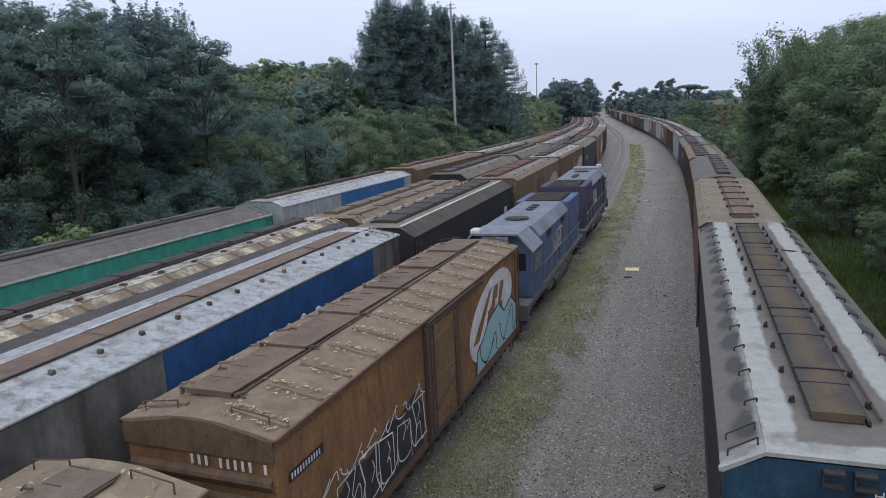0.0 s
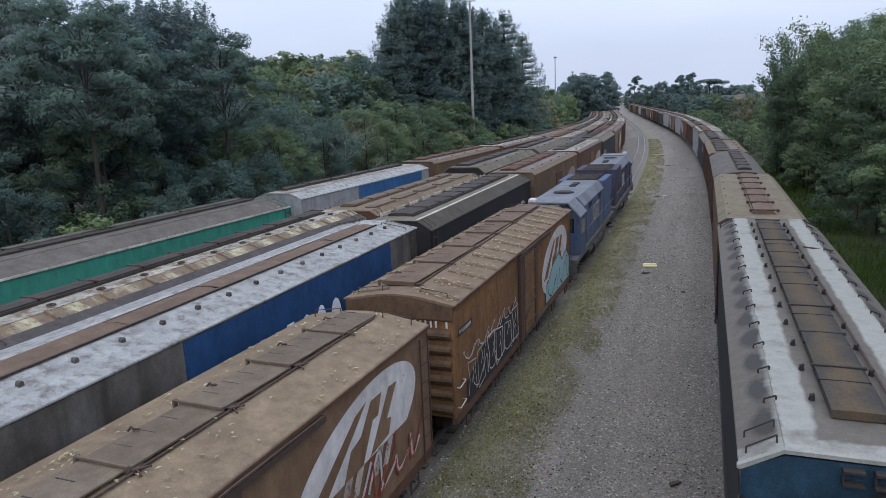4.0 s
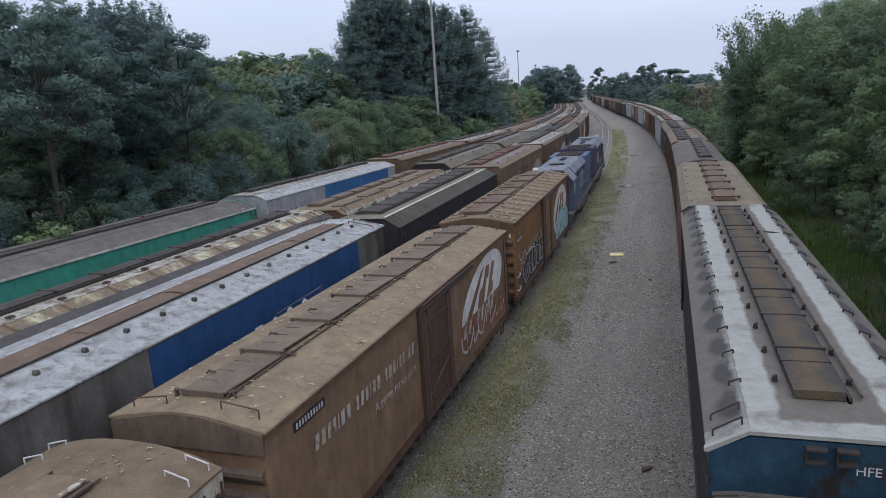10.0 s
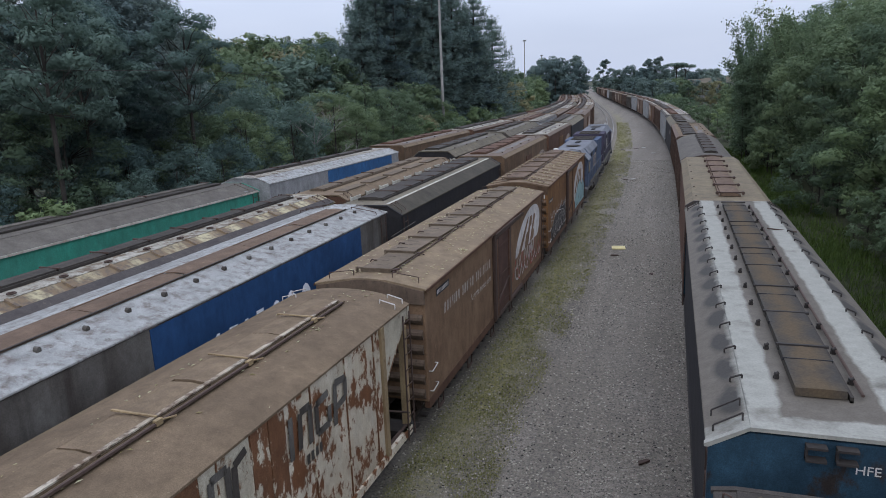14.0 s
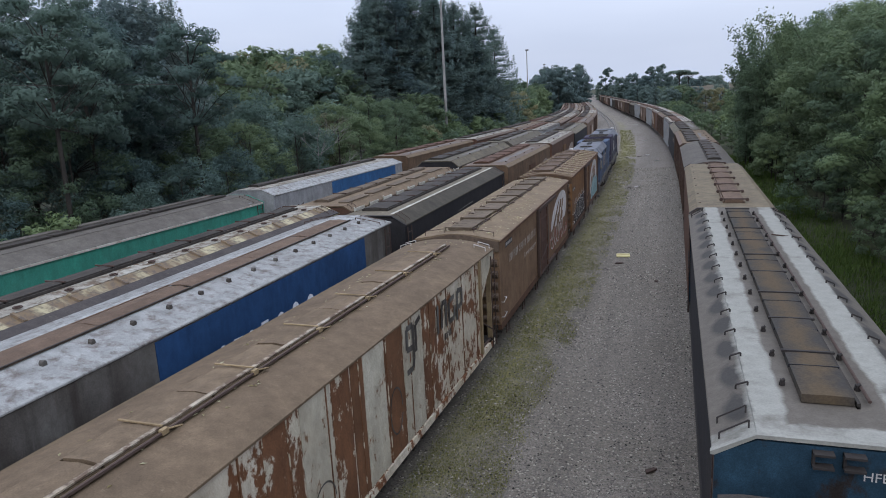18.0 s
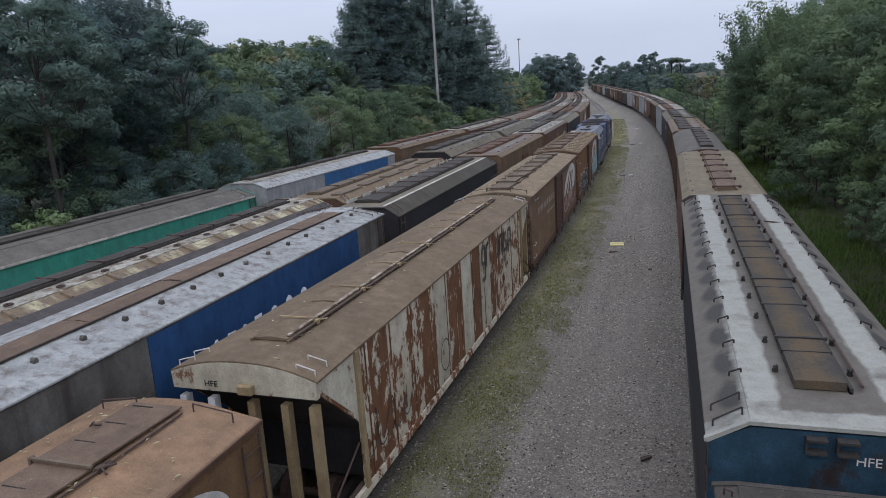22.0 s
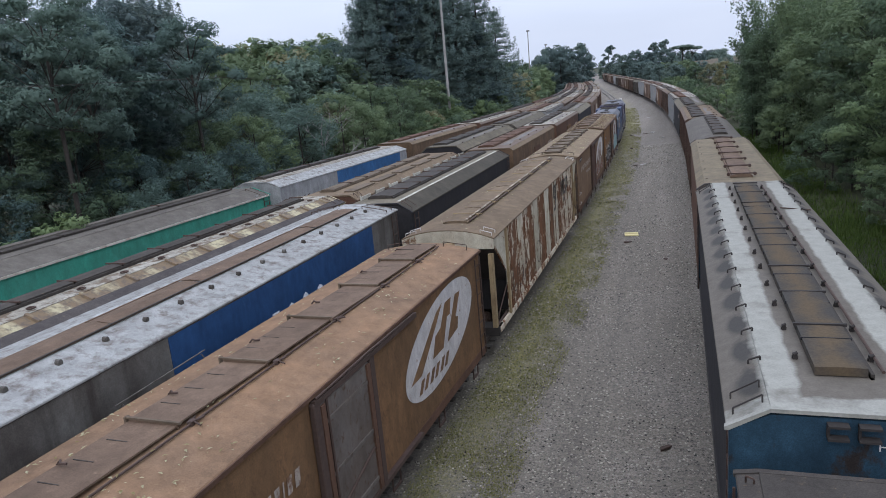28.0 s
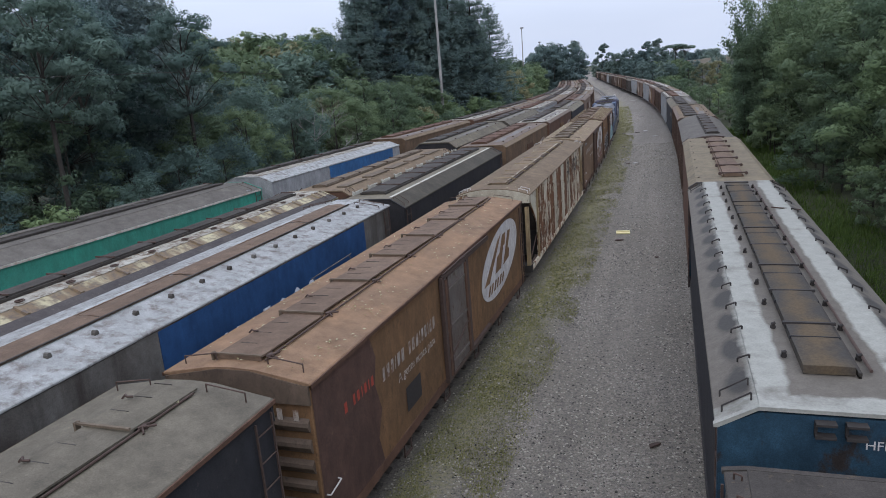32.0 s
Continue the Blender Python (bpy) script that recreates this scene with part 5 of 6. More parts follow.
planted(T_mid, (0, 1), np.arange(118, 215, 7), (9, 13), (0.85, 1.02))
for x, y, s in ((-38.5, 86, 0.92), (-37, 88, 1.05), (-31, 93, 1.1), (-41.5, 95, 1.1), (-30, 101, 1.05), (-39, 92, 1.12), (-35, 89, 1.08), (-33, 96, 1.15), (-29.5, 97, 1.02), (-28, 103, 0.98), (-37, 99, 1.15), (-26.5, 108, 0.85), (-42, 98, 1.0), (-34, 92, 1.02), (-36.5, 95, 1.1), (-32, 99, 1.08), (-28.8, 105, 0.9), (-27.6, 100, 0.78), (-25.8, 104, 0.6)):
    plant(T_pine, rt.randrange(3), x, y, s * 1.03, rt.uniform(0, 360))
for az, r, h in ((-38.5, 96, 17.5), (-36.5, 100, 16.6), (-34.8, 108, 16.9), (-33.4, 112, 17.6), (-31.8, 110, 17.2), (-30.4, 114, 17.6), (-29.0, 108, 16.8), (-27.6, 116, 17.8), (-26.8, 104, 16.2), (-35.5, 90, 14.6), (-32.5, 92, 14.8), (-29.8, 92, 14.6), (-28.0, 90, 14.2)):
    k = rt.choice((0, 0, 1, 2))
    plant(T_mid, k, r * math.sin(radians(az)), r * math.cos(radians(az)), h / (12, 10, 13)[k], rt.uniform(0, 360))
bare = bare_tree(71, 7.5, "pale leafless tree among the shrubs")
bare.matrix_basis = pose(-25.4, 46.5, 0)
# right side: a bank of trees close to the train, with a grassy strip before it
planted(T_broad, (0, 0, 3, 3, 0), np.arange(14, 84, 4.4), (9.6, 11.6), (0.95, 1.15), track_h, 1)
planted(T_bush, (0, 2, 0), np.arange(40, 100, 3.6), (6.2, 7.6), (0.65, 1.05), track_h, 1)
planted(T_bush, (0, 0, 2), np.arange(12, 42, 4.2), (7.4, 8.4), (0.8, 1.1), track_h, 1)
planted(T_broad, (0, 2, 0), np.arange(16, 84, 6.0), (13, 17), (1.2, 1.4), track_h, 1)
planted(T_mid, (0, 3), np.arange(88, 120, 5.0), (9.5, 12), (0.45, 0.65), track_h, 1)
planted(T_bush, (0, 2), np.arange(104, 190, 5), (5, 7), (0.8, 1.2), track_h, 1)
bamboo = bamboo_clump(51, 14.6, "tall feathery bamboo clump above the train")
bamboo.matrix_basis = pose(track_h(76) + 6.6, 76, 0)
for x, y, s in ((7.6, 70, 0.98), (8.6, 64, 1.02), (10, 79, 1.06), (9.4, 58, 0.96)):
    ob = copy_thing(bamboo, pose(track_h(y) + x, y, 0, 0, 0, 70 * y))
    ob.scale = (s, s, s)
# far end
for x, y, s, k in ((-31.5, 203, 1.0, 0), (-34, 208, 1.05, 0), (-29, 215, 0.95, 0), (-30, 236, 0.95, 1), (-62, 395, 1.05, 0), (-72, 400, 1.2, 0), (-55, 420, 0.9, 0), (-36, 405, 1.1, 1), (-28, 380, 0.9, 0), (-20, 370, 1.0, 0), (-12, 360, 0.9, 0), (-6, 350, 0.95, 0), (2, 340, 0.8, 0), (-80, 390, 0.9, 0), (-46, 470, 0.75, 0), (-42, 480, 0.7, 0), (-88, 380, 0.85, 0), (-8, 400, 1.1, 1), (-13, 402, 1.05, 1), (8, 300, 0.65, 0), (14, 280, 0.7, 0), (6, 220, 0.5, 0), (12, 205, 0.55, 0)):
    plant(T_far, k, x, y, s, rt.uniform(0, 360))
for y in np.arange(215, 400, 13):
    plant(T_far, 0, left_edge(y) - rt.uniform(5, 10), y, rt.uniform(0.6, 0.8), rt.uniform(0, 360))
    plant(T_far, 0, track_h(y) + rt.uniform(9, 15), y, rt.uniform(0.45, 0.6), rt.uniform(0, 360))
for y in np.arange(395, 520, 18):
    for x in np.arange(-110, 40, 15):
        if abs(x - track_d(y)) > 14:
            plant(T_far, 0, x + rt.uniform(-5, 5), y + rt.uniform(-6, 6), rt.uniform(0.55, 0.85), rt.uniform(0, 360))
for y in np.arange(128, 300, 9):
    plant(T_mid, rt.choice((0, 1, 3)), track_h(y) + rt.uniform(14, 24), y, rt.uniform(0.55, 0.75), rt.uniform(0, 360))
for x, y, s in ((1.5, 300, 0.95), (5, 305, 0.9)):
    u = umbrella_tree(int(61 + x), 14, 4.2, "far flat-crowned araucaria tree")
    u.matrix_basis = pose(x, y, 0) @ Matrix.Scale(s, 4)


# ---- loose cover: stones, weeds, grass ----
def scatter(name, label, category, mat, make, spots, parent=None):
    verts, faces = [], []
    for spot in spots:
        make(verts, faces, *spot)
    me = bpy.data.meshes.new(name)
    me.from_pydata(verts, [], faces)
    me.materials.append(mat)
    return tagged(new(name, me), label, category, kind="stuff")


def stone(verts, faces, x, y, z, s):
    k = len(verts)
    j = [rt.uniform(0.6, 1.2) * s for _ in range(6)]
    a = rt.uniform(0, 6.3)
    c, e = math.cos(a), math.sin(a)
    for px, py, pz in ((j[0], 0, 0), (0, j[1], 0), (-j[2], 0, 0), (0, -j[3], 0), (0, 0, j[4] * 0.7), (0, 0, -0.4 * s)):
        verts.append((x + px * c - py * e, y + px * e + py * c, z + pz))
    for f in ((0, 1, 4), (1, 2, 4), (2, 3, 4), (3, 0, 4), (1, 0, 5), (2, 1, 5), (3, 2, 5), (0, 3, 5)):
        faces.append([k + i for i in f])


def blades(verts, faces, x, y, z, s):
    for _ in range(5):
        k = len(verts)
        a, w, ln = rt.uniform(0, 6.3), 0.012 + 0.02 * s, s * rt.uniform(0.6, 1.2)
        dx, dy = math.cos(a), math.sin(a)
        bx, by = x + rt.uniform(-0.1, 0.1), y + rt.uniform(-0.1, 0.1)
        verts.extend([(bx - dy * w, by + dx * w, z), (bx + dy * w, by - dx * w, z), (bx + dx * ln * 0.5, by + dy * ln * 0.5, z + ln * 0.9)])
        faces.append((k, k + 1, k + 2))


spots = []
while len(spots) < 30000:
    y = 9 + 66 * rt.random() ** 1.7
    x = rt.uniform(track_d(y) + 0.9, track_h(y) - 1.0)
    spots.append((x, y, 0.0, rt.uniform(0.014, 0.036) * (1 + y / 90)))
scatter("ballast_stones", "loose grey ballast stones over the yard ground", "gravel", M_stone, stone, spots)
spots = []
while len(spots) < 26000:
    y = 10 + 130 * rt.random() ** 1.9
    x = track_d(y) + rt.uniform(1.15, 3.3)
    if noise.noise((x * 0.9, y * 0.45, 2)) + 0.35 * (2.2 - (x - track_d(y))) > -0.25 - 0.3 * rt.random():
        spots.append((x, y, 0.0, rt.uniform(0.02, 0.055)))
scatter("weeds", "low yellow-green weeds along the moving train's track", "weeds", M_weed, blades, spots)
spots = []
while len(spots) < 9000:
    y = 10 + 75 * rt.random()
    x = track_h(y) + rt.uniform(2.0, 7.0)
    spots.append((x, y, -0.1, rt.uniform(0.2, 0.75)))
scatter("grass", "tall green grass between the train and the trees", "grass", M_grass, blades, spots)


# ---- trains ----
def stand(car, track, y0, L):
    car.matrix_basis = on_track(track, y0 + L / 2, L)
    return y0 + L + 1.1


# right-hand train: the white-roofed hopper that stands nearest
h0 = hopper(16.0, M_black, M_h0_roof, M_h0_roof, "covered hopper with chalky white roof bands and blue ends", M_hatch_rust, W=1.45, zt=4.19, ze=3.88, flat=1.0, end_mat=M_blue_end, hatch=(0.3, 9), hatch_x=-0.08, lip=M_h0_roof, trim=M_steel, uneven=True, inset=0.07, grabs=M_steel)
for k in range(13):
    y = -6.6 + k * 1.1
    for s in (-1, 1):
        shared("roof_bracket", f"roofbracket{s}", lambda bm: grab(bm, (s * 0.97, 0, 4.2), (s * 1.12, 0, 4.14), (0, 0, 0.06), 0.014), M_steel, h0, pose(0, y, 0))
        shared("hatch_hook", f"hatchhook{s}", lambda bm: (box(bm, -0.035, 0.035, -0.06, 0.05, 0, 0.1), rod(bm, (-0.03, -0.06, 0.1), (0.03, -0.04, 0.13), 0.03, 8), box(bm, -0.05, 0.05, -0.02, 0.02, 0, 0.05)), M_steel, h0, pose(-0.08 + s * 0.45, y + 0.1, 4.208) @ Matrix.Scale(0.75, 4))
part("hatch_rod", made(lambda bm: bent(bm, [(0.4, -7.0, 4.27), (0.4, 7.0, 4.27)], 0.022, 6)), M_iron, h0)
for x in (-0.3, 0.02):
    part("end_step", made(lambda bm: (box(bm, x - 0.11, x + 0.11, -8.17, -8.02, 4.06, 4.09), box(bm, x - 0.11, x + 0.11, -8.17, -8.02, 3.9, 3.93), box(bm, x - 0.11, x - 0.08, -8.1, -8.02, 3.9, 4.08))), M_steel, h0)
lettering("lettering", "HFE", 0.66, -8.035, 3.42, 0.16, M_logo, h0).matrix_basis = pose(0.12, -8.056, 3.76, 90, 0, 0)
stand(h0, track_h, 8.25, 16.0)
part("loose_bar", made(lambda bm: rod(bm, (0.5, 3.4, 4.27), (1.25, 3.7, 4.13), 0.02)), M_iron, h0)
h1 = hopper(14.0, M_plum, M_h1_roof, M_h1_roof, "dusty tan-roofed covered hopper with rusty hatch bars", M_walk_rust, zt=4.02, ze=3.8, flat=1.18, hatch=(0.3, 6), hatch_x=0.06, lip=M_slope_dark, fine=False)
for k in range(7):
    shared("hatch_clamp", "h1clamp", lambda bm: (box(bm, -0.36, 0.5, -0.03, 0.03, 4.16, 4.2), rod(bm, (-0.36, -0.05, 4.16), (-0.36, 0.05, 4.16), 0.06, 8), rod(bm, (0.5, -0.05, 4.16), (0.5, 0.05, 4.16), 0.06, 8)), M_iron, h1, pose(0, -6.0 + k * 2.0, 0))
for k in range(6):
    shared("roof_bracket", "roofbracket_b", lambda bm: grab(bm, (-1.3, 0, 3.82), (-1.05, 0, 3.98), (0, 0, 0.08), 0.016), M_iron, h1, pose(0, -6 + k * 2.3, 0))
y = stand(h1, track_h, 25.3, 14.0)
hb = hopper(15.0, M_grey, M_walk_dark, M_walk_dark, "grey-roofed hopper standing behind the blue-ended one", M_walk_dark, zt=3.8, ze=3.72, flat=1.2, hatch_x=0.3, hh=0.08)
stand(hb, track_h, -7.55, 15.0)
far_src = {}


def string(track, y, seq, L=14.6, end=400, drop=0.0):
    for k in seq:
        if y > end:
            break
        if (k, drop) not in far_src:
            far_src[k, drop] = car = far_hopper(k, L, drop)
        else:
            car = copy_thing(far_src[k, drop], pose(0, 0, 0))
        y = stand(car, track, y, L)


h2 = hopper(14.6, M_far_dark, M_a0_roof, M_a0_roof, "grey-roofed covered hopper with a smooth arched roof", M_walk_dark, zt=4.02, ze=3.56, hatch=(0.3, 7), hatch_x=0.15, fine=False, arch=True, bays=False, posts=8)
y = stand(h2, track_h, y, 14.6)
string(track_h, y, [1, 2, 5, 1, 6, 5, 0, 5, 3, 1, 4, 0, 1, 3, 5, 1, 0, 4, 1, 3, 0, 3, 0], drop=0.4)
# middle string: blue and grey hopper, black hopper, then brown ones
c0 = hopper(17.6, M_grey, M_roof_white, M_roof_white, "grey and blue hopper with a flaking white roof", M_walk_rust, W=1.42, zt=4.48, ze=4.22, flat=0.45, end_mat=M_grey, hatch=(0.3, 6), hatch_x=0.1, hh=0.06, posts=0)
part("blue_panel", made(lambda bm: (box(bm, 1.422, 1.432, -2.45, 6.75, 1.0, 4.19))), M_blue, c0, "deep blue painted stretch of the side")
part("lettering", made(lambda bm: [patch(bm, 1.4345, [(q + py, pz + 0.02) for py, pz in sh]) for q, sh in zip((-0.55, -0.05, 0.5, 1.05, 1.75, 2.45, 3.1),
     (ellipse(0, 2.75, 0.2, 0.68, 14), [(-0.2, 2.1), (0.2, 2.1), (0.2, 3.38), (-0.1, 3.4)], ellipse(0, 2.8, 0.22, 0.6, 14), [(-0.15, 2.1), (0.15, 2.1), (0.15, 3.42), (-0.15, 3.42)], ellipse(0, 2.8, 0.28, 0.62, 16), ellipse(0, 2.8, 0.27, 0.66, 16), ellipse(0.1, 2.78, 0.3, 0.66, 16)))]), M_bright, c0, "faded white letters as plain shapes")
for k in range(17):
    y = -8.2 + k * 1.0
    shared("roof_lug", "rooflug", lambda bm: (box(bm, -0.04, 0.04, -0.045, 0.045, 0, 0.075), rod(bm, (-0.045, 0, 0.075), (0.045, 0, 0.075), 0.035, 8)), M_grey, c0, pose(0.78, y, 4.385))
# dark line for the curb and its shadow beside the hatch strip
part("strip_edge", made(lambda bm: box(bm, 0.42, 0.46, -7.9, 7.9, 4.498, 4.53)), M_walk_dark, c0)
stand(c0, track_c, 3.25, 17.6)
c1 = hopper(15.4, M_black, M_slope, M_roof_dim, "black covered hopper with a row of dark hatches", M_walk_dark, zt=4.22, ze=3.85, flat=0.9, end_mat=M_black, hatch=(0.45, 9), hatch_x=-0.12, lip=M_black)
for k in range(10):
    shared("hatch_rail", "hatchrail", lambda bm: (box(bm, -0.86, -0.82, 0.0, 0.9, 4.24, 4.36), box(bm, -0.86, -0.82, 0.0, 0.04, 4.22, 4.42)), M_whitestrip, c1, pose(0, -7 + k * 1.4, 0))
part("white_strip", made(lambda bm: box(bm, 0.74, 0.86, -7.4, 7.4, 4.237, 4.243)), M_whitestrip, c1)
part("lettering", made(lambda bm: word_bars(bm, 1.4035, 5.6, 2.7, 0.3, [0.5, 0.6, 0.5], 0.3)), M_logo, c1)
y = stand(c1, track_c, 22.3, 15.4)
string(track_c, y, [4, 6, 2, 0, 1, 6, 1, 2, 0, 4, 1, 0, 1, 2, 0, 1, 4, 0, 1, 2, 0, 1])
# inner string: stained silver hopper, then brown and black ones
b0 = hopper(16.4, M_plum, M_patchy, M_silver, "stained silver-yellow hopper with a rusty panelled roof", M_walk_dark, zt=4.12, ze=3.78, flat=0.75, hatch=(0.26, 9), hatch_x=-0.2, lip=M_silver)
for k in range(11):
    for s in (-1, 1):
        shared("roof_panel_rib", f"b0rib{s}", lambda bm: put(bm, [(s * 0.76, -0.06, 4.12), (s * 1.12, -0.06, 3.96), (s * 1.12, 0.06, 3.96), (s * 0.76, 0.06, 4.12), (s * 0.76, -0.04, 4.17), (s * 1.12, -0.04, 4.02), (s * 1.12, 0.04, 4.02), (s * 0.76, 0.04, 4.17)],
               [(0, 1, 5, 4), (1, 2, 6, 5), (2, 3, 7, 6), (3, 0, 4, 7), (4, 5, 6, 7)]), M_silver, b0, pose(0, -7.6 + k * 1.5, 0))
    shared("roof_ring", "roofring", lambda bm: bent(bm, [(0.09 * math.cos(a), 0.09 * math.sin(a), 0.04) for a in np.arange(0, 6.6, 0.7)], 0.022), M_iron, b0, pose(0.55, -7.2 + k * 1.42, 4.14))
# dark strip laid on the slope in place of the shadowed side below
part("roof_shoulder", made(lambda bm: prism(bm, [(1.12, 3.972), (1.44, 3.838), (1.45, 3.862), (1.13, 3.996)], -8.2, 8.2)), M_slope_dark, b0, "dark strip on the lower roof, standing in for the shadowed side")
stand(b0, track_b, 8.6, 16.4)
b1b = hopper(14.6, M_plum, M_roof_brown, M_roof_brown, "brown hopper with a row of wooden roof hatches", M_walk, zt=3.92, ze=3.66, flat=1.1, hatch=(0.3, 7), hatch_x=-0.45)
for k in range(5):
    shared("hatch_cover", "b1bhatch", lambda bm: box(bm, 0.5, 1.0, 0, 2.2, 3.94, 4.0), M_walk, b1b, pose(0, -6.6 + k * 2.7, 0))
y = stand(b1b, track_b, 26.2, 14.6)
string(track_b, y, [2, 3, 5, 1, 6, 3, 1, 0, 4, 1, 3, 0, 1, 0, 1, 4, 3, 0, 1, 3, 0])
# outer string: green hopper, white and blue one, then orange and brown ones
a0 = hopper(18.0, M_green, M_a0_roof, M_a0_roof, "green hopper with a dusty grey roof", M_a0_roof, zt=4.0, ze=3.62, flat=0.5, hatch=(0.2, 4), hatch_x=-0.9, lip=M_green)
for k in range(7):
    shared("walkway_board", "a0walk", lambda bm: box(bm, -0.62, -0.2, 0, 2.32, 4.04, 4.1), M_walk_dark, a0, pose(0, -8.4 + k * 2.4, 0))
part("end_frame", made(lambda bm: (box(bm, -1.3, 1.3, 8.3, 8.36, 3.4, 3.5), box(bm, 0.7, 1.3, 8.1, 8.3, 3.36, 3.75))), M_grey_light, a0)
part("eave_strip", made(lambda bm: box(bm, 1.434, 1.45, -8.95, 8.95, 3.6, 3.68)), M_whitestrip, a0, "chalky white eave line")
stand(a0, track_a, 11.2, 17.5)
a1 = hopper(15.4, M_grey_light, M_patchy, M_roof_white, "white-roofed hopper with grey and blue sides", M_walk_dark, zt=4.12, ze=3.8, flat=0.7, hatch=(0.26, 6), hatch_x=-0.44, end_mat=M_grey_light, fine=False)
part("blue_panel", made(lambda bm: box(bm, 1.402, 1.412, -2.0, 6.6, 1.0, 3.78)), M_blue_bright, a1, "bright blue painted stretch of the side")
y = stand(a1, track_a, 29.9, 15.4)
string(track_a, y, [4, 6, 1, 0, 3, 6, 0, 4, 1, 0, 1, 0, 3, 1, 0, 1, 4, 0, 1, 0, 1])

# ---- the train that moves ----
TRAIN = []


FLIPPED = set()


def joins(car, y0, L):
    TRAIN.append((car, y0 + L / 2, L))
    return car


def emblem(car, cy, cz, cut, ry=1.9, rz=1.0, lean=1.4, low=-1.0):
    """A big leaning white oval with the brand's letters left as plain dark shapes."""
    x = 1.383

    def at(u, v):
        return cy + ry * u + lean * rz * v, cz + rz * v
    o = part("emblem", made(lambda bm: patch(bm, x, [at(math.cos(a), math.sin(a)) for a in np.linspace(0, 2 * math.pi, 64)[:-1] if math.sin(a) >= low])), M_logo, car, "faded white oval emblem")
    for sh in ([(-0.8, -0.4), (-0.52, -0.4), (-0.28, 0.4), (-0.2, 0.72), (-0.36, 0.62)], [(-0.22, -0.32), (0.1, -0.32), (0.06, 0.3), (0.16, 0.3), (0.1, 0.66), (-0.1, 0.66), (-0.12, 0.2), (-0.26, 0.12)], [(0.22, -0.3), (0.55, -0.22), (0.5, 0.05), (0.4, 0.1), (0.42, 0.62), (0.24, 0.64)]):
        part("emblem_mark", made(lambda bm: patch(bm, x + 0.004, [at(u, v) for u, v in sh])), cut, o)
    for u in (-0.5, -0.36, -0.2, -0.06, 0.1, 0.24) if low <= -1 else ():
        part("emblem_bar", made(lambda bm: patch(bm, x + 0.004, [at(u, -0.78), at(u + 0.09, -0.78), at(u + 0.09, -0.5), at(u, -0.5)])), cut, o)


def block_letters(bm, x, y0, y1, z0, z1, n, seed, w):
    """Angular outlined spray letters."""
    r = random.Random(seed)
    step = (y1 - y0) / n
    for k in range(n):
        y, t = y0 + k * step, z1 - (z1 - z0) * r.uniform(0.0, 0.25)
        q = [(y + step * r.uniform(0, 0.2), z0 + r.uniform(0, 0.15)), (y + step * r.uniform(0.0, 0.3), z0 + (t - z0) * 0.5), (y + step * r.uniform(0.0, 0.15), t), (y + step * r.uniform(0.7, 0.9), t + r.uniform(-0.1, 0.1)), (y + step * r.uniform(0.6, 0.95), z0 + (t - z0) * r.uniform(0.3, 0.7)), (y + step * r.uniform(0.75, 1.0), z0 + r.uniform(0, 0.2))]
        stroke(bm, x, q + (q[:1] if k % 2 else []), w * r.uniform(0.7, 1.2))
        a, b = y + step * r.uniform(0.35, 0.6), z0 + (t - z0) * r.uniform(0.3, 0.6)
        stroke(bm, x, [(a, b), (a + step * 0.2, b + 0.2), (a + step * 0.1, b + 0.4)], w * 0.8)


def scrawl(bm, x, y0, y1, z0, z1, n, seed, w=0.035):
    """Loose spray-can loops."""
    r = random.Random(seed)
    y, step = y0, (y1 - y0) / n
    for k in range(n):
        pts, a, zz = [], r.uniform(0, 6), r.uniform(z0, z1)
        hh = (z1 - z0) * r.uniform(0.35, 0.8)
        for j in range(9):
            u = j / 8
            pts.append((y + step * (u * 1.2 + 0.25 * math.sin(a + 5 * u)), min(z1, max(z0, z0 + hh * (0.5 + 0.5 * math.sin(a + (3 + k % 3) * u))))))
        stroke(bm, x, pts, w)
        y += step


def sprinkle(car, L, seed, n, x0, x1, ze, zp, size, clump=0.0):
    """Fallen leaves on a roof, and they ride with it."""
    n = int(1.5 * n)
    r, verts, faces = random.Random(seed), [], []
    for _ in range(n):
        x, y = r.uniform(x0, x1), r.uniform(-L / 2 + 0.2, L / 2 - 0.2)
        if clump:
            y = -L / 2 + 0.35 + int((y + L / 2 - 0.3) / 1.0) * 1.0 + r.choice((-1, 1, 1)) * (0.1 + abs(r.gauss(0, 0.08)))
        if r.random() < 0.55:
            x, y = x + (r.gauss(0, 0.12) if verts else 0), y
            if verts and not clump:
                x, y = max(x0, min(x1, verts[-1][0] + r.gauss(0, 0.14))), max(-L / 2 + 0.1, min(L / 2 - 0.1, verts[-1][1] + r.gauss(0, 0.16)))
        z = ze + (zp - ze) * max(0.0, 1 - max(0.0, abs(x) - 0.45) / 0.95) + 0.03
        k, a, s = len(verts), r.uniform(0, 6.3), size * r.uniform(0.35, 1.25)
        c, e = math.cos(a) * s, math.sin(a) * s
        verts += [(x - c, y - e, z), (x - e * 0.4, y + c * 0.4, z + 0.012), (x + c, y + e, z + 0.006), (x + e * 0.4, y - c * 0.4, z + 0.012)]
        faces.append((k, k + 1, k + 2, k + 3))
    me = bpy.data.meshes.new("fallen_leaves")
    me.from_pydata(verts, [], faces)
    me.materials.append(M_fallen)
    ob = tagged(new("fallen_leaves", me), "dry yellow leaves lying on a wagon roof", "leaves", kind="stuff")
    for other, yc, length in list(TRAIN):
        if other is car:
            TRAIN.append((ob, yc, length))


